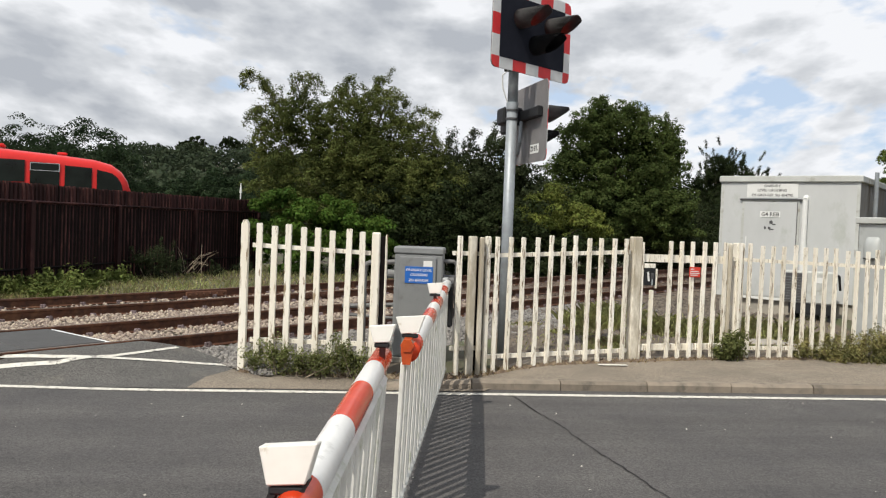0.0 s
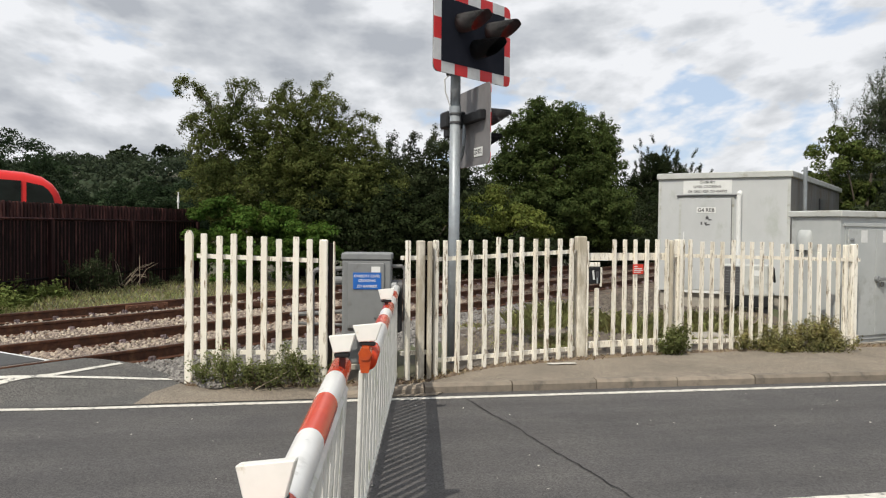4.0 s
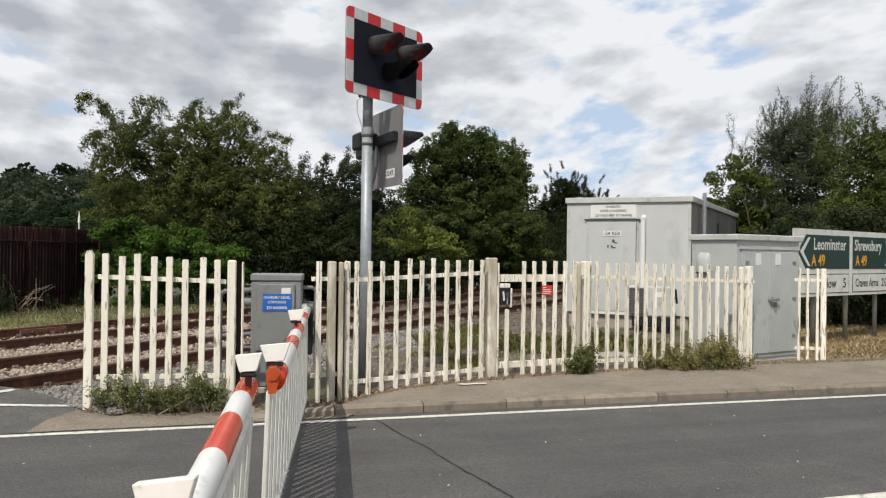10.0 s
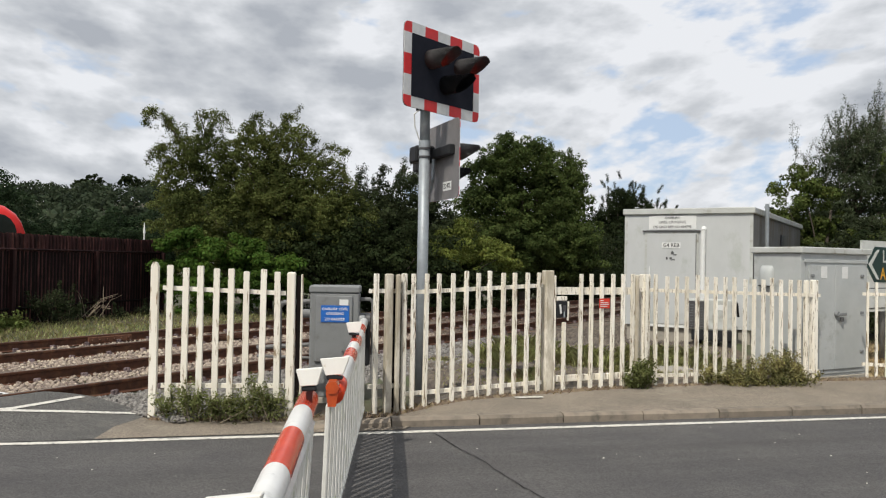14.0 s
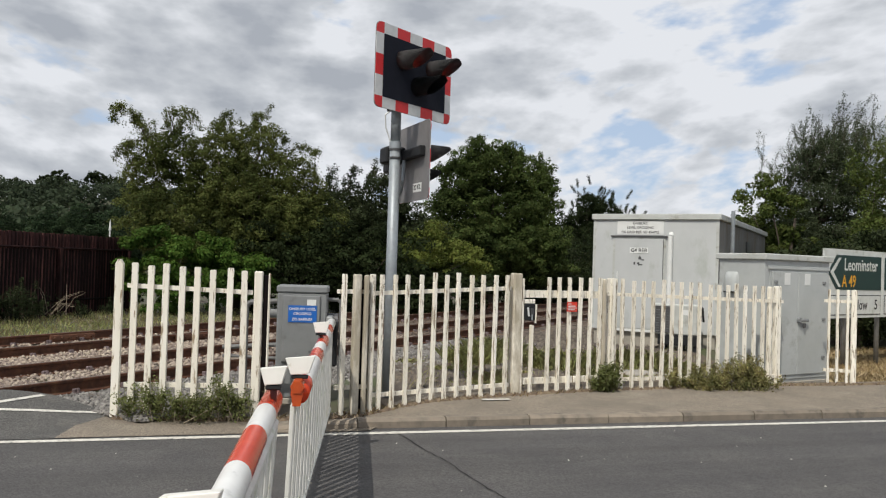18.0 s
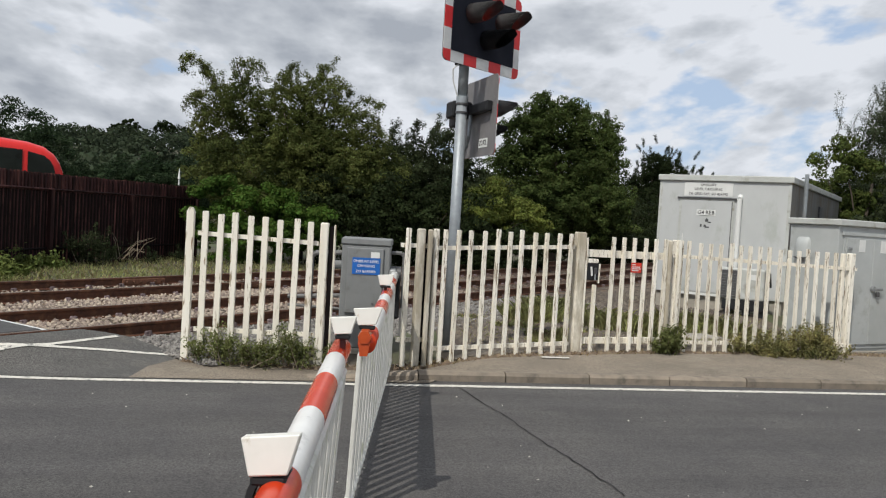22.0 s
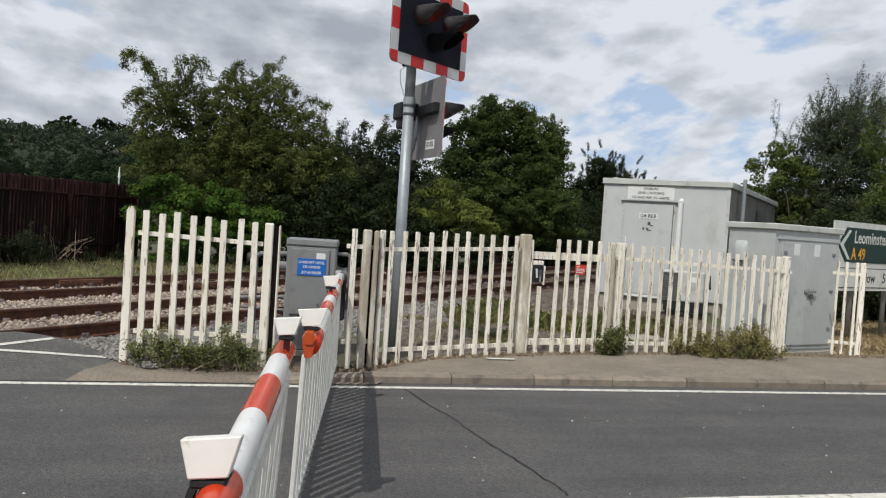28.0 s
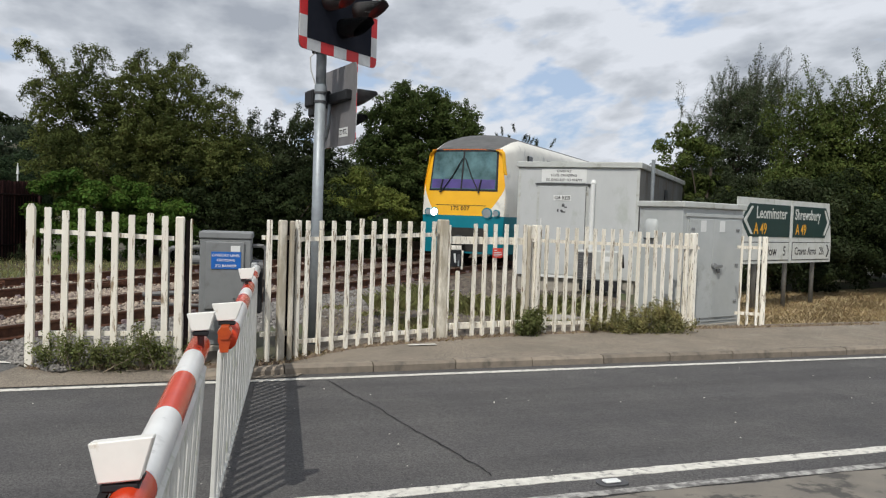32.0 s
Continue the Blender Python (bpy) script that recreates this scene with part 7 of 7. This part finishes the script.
weeds("straggly green weeds at the foot of the white fence", -1.50, 8.30, [(-0.42, 0, 0.12, 0.22), (-0.1, 0, 0.16, 0.24), (0.25, 0, 0.15, 0.24), (0.5, 0, 0.12, 0.2), (0.0, -0.08, 0.06, 0.3), (-0.3, -0.05, 0.22, 0.14), (0.35, 0, 0.26, 0.15)], 6000, 0.034, LEAF_WEED, 41, 40, 0.34)
weeds("small dark bush growing through the white palings", 3.30, 10.02, [(0, 0, 0.18, 0.16), (0.05, 0, 0.30, 0.15), (-0.05, 0, 0.08, 0.15)], 3000, 0.042, LEAF_WEED, 42, 10, 0.33, 0.08)
weeds("sprawling olive green weeds at the foot of the white fence", 4.98, 10.42, [(-0.72, -0.04, 0.03, 0.10), (-0.56, 0, 0.09, 0.15), (-0.40, 0, 0.13, 0.17), (-0.24, 0, 0.12, 0.2), (-0.08, 0, 0.18, 0.22), (0.08, 0, 0.23, 0.22), (0.22, 0, 0.21, 0.2), (0.36, 0, 0.28, 0.2), (0.46, 0, 0.26, 0.17), (0.58, 0, 0.14, 0.16), (-0.3, -0.14, 0.04, 0.2), (0.05, -0.16, 0.06, 0.24), (0.4, -0.16, 0.07, 0.24)], 13500, 0.034, LEAF_SPRAWL, 43, 52, 0.40, 0.08)
weeds("leafy green weeds along the dark fence", -8.2, 15.2, [(0.0, -1.2, 0.16, 0.36), (0.05, -0.3, 0.10, 0.3), (0.2, 0.6, 0.14, 0.32), (0.3, 1.8, 0.10, 0.3), (0.5, 2.6, 0.08, 0.3), (-0.1, -2.0, 0.2, 0.36), (0.7, 0.2, 0.04, 0.4), (0.8, -1.0, 0.04, 0.4)], 11000, 0.085, LEAF_LIGHT, 44, 24, 0.40)
weeds("tall dry and green weeds against the dark fence", -7.5, 19.3, [(0.0, -0.6, 0.55, 0.3), (0.1, 0.0, 0.6, 0.35), (0.25, 0.6, 0.35, 0.35), (0.2, -0.2, 0.2, 0.5), (0.9, 1.8, 0.1, 0.3), (1.3, 3.0, 0.1, 0.3)], 4800, 0.06, LEAF_OLIVE, 45, 16, 0.8)


def dead_branch():
    rng = random.Random(12)
    t = thing("dead_branch", Matrix.Translation((-7.0, 20.4, 0.1)), "bare pale dead branches lying against the dark fence", "branch")
    bm = bmesh.new()
    for k in range(11):
        a = Vector((rng.uniform(-0.3, 0.3), rng.uniform(-0.3, 0.3), 0.05))
        e = a + Vector((rng.uniform(-0.2, 0.8), rng.uniform(-0.3, 0.3), rng.uniform(0.2, 0.75)))
        m = (a + e) / 2 + Vector((0, 0, 0.15))
        tube(bm, a, m, 0.009, 0.006, 5, caps=False)
        tube(bm, m, e, 0.006, 0.003, 5, caps=False)
    tagged(part("twig_bunch", bm, TWIG, t), kind="stuff")


dead_branch()


def grass(name, label, n, region, h, material, seed, lean=0.5):
    """Blades in a patch: region gives a point from two random numbers."""
    rng = np.random.default_rng(seed)
    xy = np.array([region(a, b) for a, b in rng.random((n, 2))])
    z = np.array([surface_z(x, y) for x, y in xy])
    hh = h * rng.uniform(0.4, 1.2, n)
    ang = rng.uniform(0, 6.28, n)
    w = 0.0018 + 0.0035 * hh
    dx, dy = np.cos(ang), np.sin(ang)
    ln = rng.uniform(0.1, lean, n) * hh
    p = np.stack([xy[:, 0], xy[:, 1], z], -1)
    s = np.stack([-dy * w, dx * w, 0 * w], -1)
    m = p + np.stack([dx * ln * 0.35, dy * ln * 0.35, hh * 0.6], -1)
    e = p + np.stack([dx * ln, dy * ln, hh], -1)
    v = np.stack([p - s, p + s, m + s * 0.7, e, m - s * 0.7], 1).reshape(-1, 3)
    f = np.arange(5 * n).reshape(-1, 5)
    ob = bulk(name, v, f, material)
    tagged(ob, label, "grass", kind="stuff")


def surface_z(x, y):
    q = 0.818 * x - 0.575 * y
    z = float(ground_z(np.array(x), np.array(y)))
    return z


grass("dry_grass", "dry straw-coloured verge grass round the road sign", 30000, lambda a, b: (7.25 + 8.5 * a, 11.26 + 0.17 * (8.5 * a) + 4.2 * b), 0.085, GRASS_DRY, 61, 0.9)


def behind_gate(a, b):
    """Clumps of grass with bare earth between them."""
    for k in range(12):
        x = 0.75 + 5.6 * ((a * (1 + 7.31 * k)) % 1)
        y = 9.75 + 0.40 * x + 3.6 * ((b * (1 + 3.77 * k)) % 1) ** 1.3
        if math.sin(2.9 * x + 1.3 * y) + math.sin(5.3 * x - 3.7 * y + 1) + 0.7 * math.sin(9.1 * y + 2.2 * x) > 0.35 + 1.2 * (x < 1.7) + 1.0 * (y > 13.3):
            break
    return (x, y)


grass("green_grass", "patchy olive green grass on bare earth behind the white gate", 19000, behind_gate, 0.07, GRASS_GREEN, 62, 1.4)
grass("dry_grass", "straw wisps among the grass behind the white gate", 1200, behind_gate, 0.11, GRASS_DRY, 66, 1.0)


def tall_patch(a, b):
    r, w = math.sqrt(a), 6.283 * b
    cx, cy, rr = ((2.65, 14.8, 0.55), (3.35, 12.9, 0.55), (2.1, 13.4, 0.5), (4.7, 13.2, 0.7))[int(b * 997) % 4]
    return (cx + rr * r * math.cos(w * 7), cy + rr * 1.4 * r * math.sin(w * 7))


grass("green_grass", "tufts of taller green grass behind the white gate", 3200, tall_patch, 0.24, GRASS_GREEN, 67, 1.3)


def gravel():
    """Loose brown stones on the earth between the gate and the relay building."""
    rng = np.random.default_rng(78)
    n = 15000
    base = np.array([(1, 0.2, 0), (-0.2, 1, 0), (-1, 0, 0), (0.1, -1, 0), (0.1, 0, 0.8)], float)
    tri = np.array([(0, 1, 4), (1, 2, 4), (2, 3, 4), (3, 0, 4)])
    x = rng.uniform(0.6, 6.2, n)
    y = 9.5 + 0.40 * x + 5.5 * rng.random(n) ** 0.8
    z = ground_z(x, y)
    v = base[None] * rng.uniform(0.02, 0.06, (n, 1, 1)) * (1 + rng.uniform(-0.4, 0.4, (n, 5, 1)))
    v += np.stack([x, y, z], 1)[:, None]
    ob = bulk("gravel", v.reshape(-1, 3), (tri[None] + 5 * np.arange(n)[:, None, None]).reshape(-1, 3), STONE_DARK)
    tagged(ob, "loose brown gravel between the gate and the relay building", "gravel", kind="stuff")


gravel()


stones("shoulder_gravel", 11000, 13, 27, -7.7, -4.6, 0.03, STONE_DARK, "dark brown gravel beside the track near the relay building", 15, (0.025, 0.06), zfun=ground_z)


def far_side(a, b):
    s = 3.0 + 17 * a
    p = track_pt(s, -13.7 - b * (0.6 + 0.43 * max(0.0, s - 3.4)))
    return (p[0], p[1])


grass("green_grass", "thin weedy grass beyond the far rail", 8000, far_side, 0.13, GRASS_GREEN, 63, 0.9)
grass("dry_grass", "straw-coloured grass tufts beyond the far rail", 3500, far_side, 0.12, GRASS_DRY, 64, 0.9)


def along_fence(a, b):
    pts = [(-2.2, 8.36), (-0.85, 8.36), (0.0, 8.55), (0.4, 8.82), (2.05, 9.58), (3.3, 10.05), (6.0, 10.72), (7.3, 10.95), (9.5, 11.4)]
    f = a * (len(pts) - 1)
    k = min(int(f), len(pts) - 2)
    (x0, y0), (x1, y1) = pts[k], pts[k + 1]
    return (x0 + (x1 - x0) * (f - k), y0 + (y1 - y0) * (f - k) - 0.04 + 0.16 * b)


def litter():
    """Earth crumbs and dry litter along the foot of the white fences."""
    rng = np.random.default_rng(77)
    n = 5000
    base = np.array([(1, 0, 0), (0, 1, 0), (-1, 0, 0), (0, -1, 0), (0, 0, 1)], float)
    tri = np.array([(0, 1, 4), (1, 2, 4), (2, 3, 4), (3, 0, 4)])
    xy = np.array([along_fence(a, b) for a, b in rng.random((n, 2)) ** np.array([1, 1.6])])
    z = np.array([pave_z(x, y) for x, y in xy])
    v = base[None] * rng.uniform(0.006, 0.028, (n, 1, 1)) * (1 + rng.uniform(-0.4, 0.4, (n, 5, 1)))
    v += np.concatenate([xy, z[:, None]], 1)[:, None]
    ob = bulk("fence_litter", v.reshape(-1, 3), (tri[None] + 5 * np.arange(n)[:, None, None]).reshape(-1, 3), LITTER)
    tagged(ob, "brown earth crumbs and dry litter along the fence foot", "litter", kind="stuff")


litter()


def road_grit():
    """Pale crumbs of stone lying on the lanes."""
    rng = np.random.default_rng(79)
    n = 260
    base = np.array([(1, 0, 0), (0, 1, 0), (-1, 0, 0), (0, -1, 0), (0, 0, 0.7)], float)
    tri = np.array([(0, 1, 4), (1, 2, 4), (2, 3, 4), (3, 0, 4)])
    p = np.array([tuple(road_pt(-5 + 16 * a, 1.0 + 6.5 * b, 0.004)) for a, b in rng.random((n, 2))])
    v = base[None] * rng.uniform(0.003, 0.011, (n, 1, 1)) * (1 + rng.uniform(-0.4, 0.4, (n, 5, 1))) + p[:, None]
    ob = bulk("road_grit", v.reshape(-1, 3), (tri[None] + 5 * np.arange(n)[:, None, None]).reshape(-1, 3), mat("pale_grit", (0.55, 0.53, 0.48), (0.40, 0.38, 0.34), rough=0.9, scale=30, island=0.4))
    tagged(ob, "scattered pale crumbs of stone on the road", "grit", kind="stuff")


road_grit()
grass("dry_grass", "dry grass wisps along the fence foot", 2500, along_fence, 0.10, GRASS_DRY, 65, 1.2)

kerbs()
verge()

# ---------------------------------------------------------------- movement
SPEED, S_END = 27.0, 21.3


def train_pose(s):
    p = TD * s + TN * ((RAILS["d"] + RAILS["c"]) / 2)
    return Matrix.Translation((p.x, p.y, rail_z(s))) @ Matrix.Rotation(-math.atan2(TD.x, TD.y), 4, "Z")


def motions():
    times = [float(k) for k in range(32)] + [31 + 0.1 * k for k in range(1, 11)]
    walk(TRAIN, [(t, train_pose(S_END + SPEED * (32 - t))) for t in times])


motions()
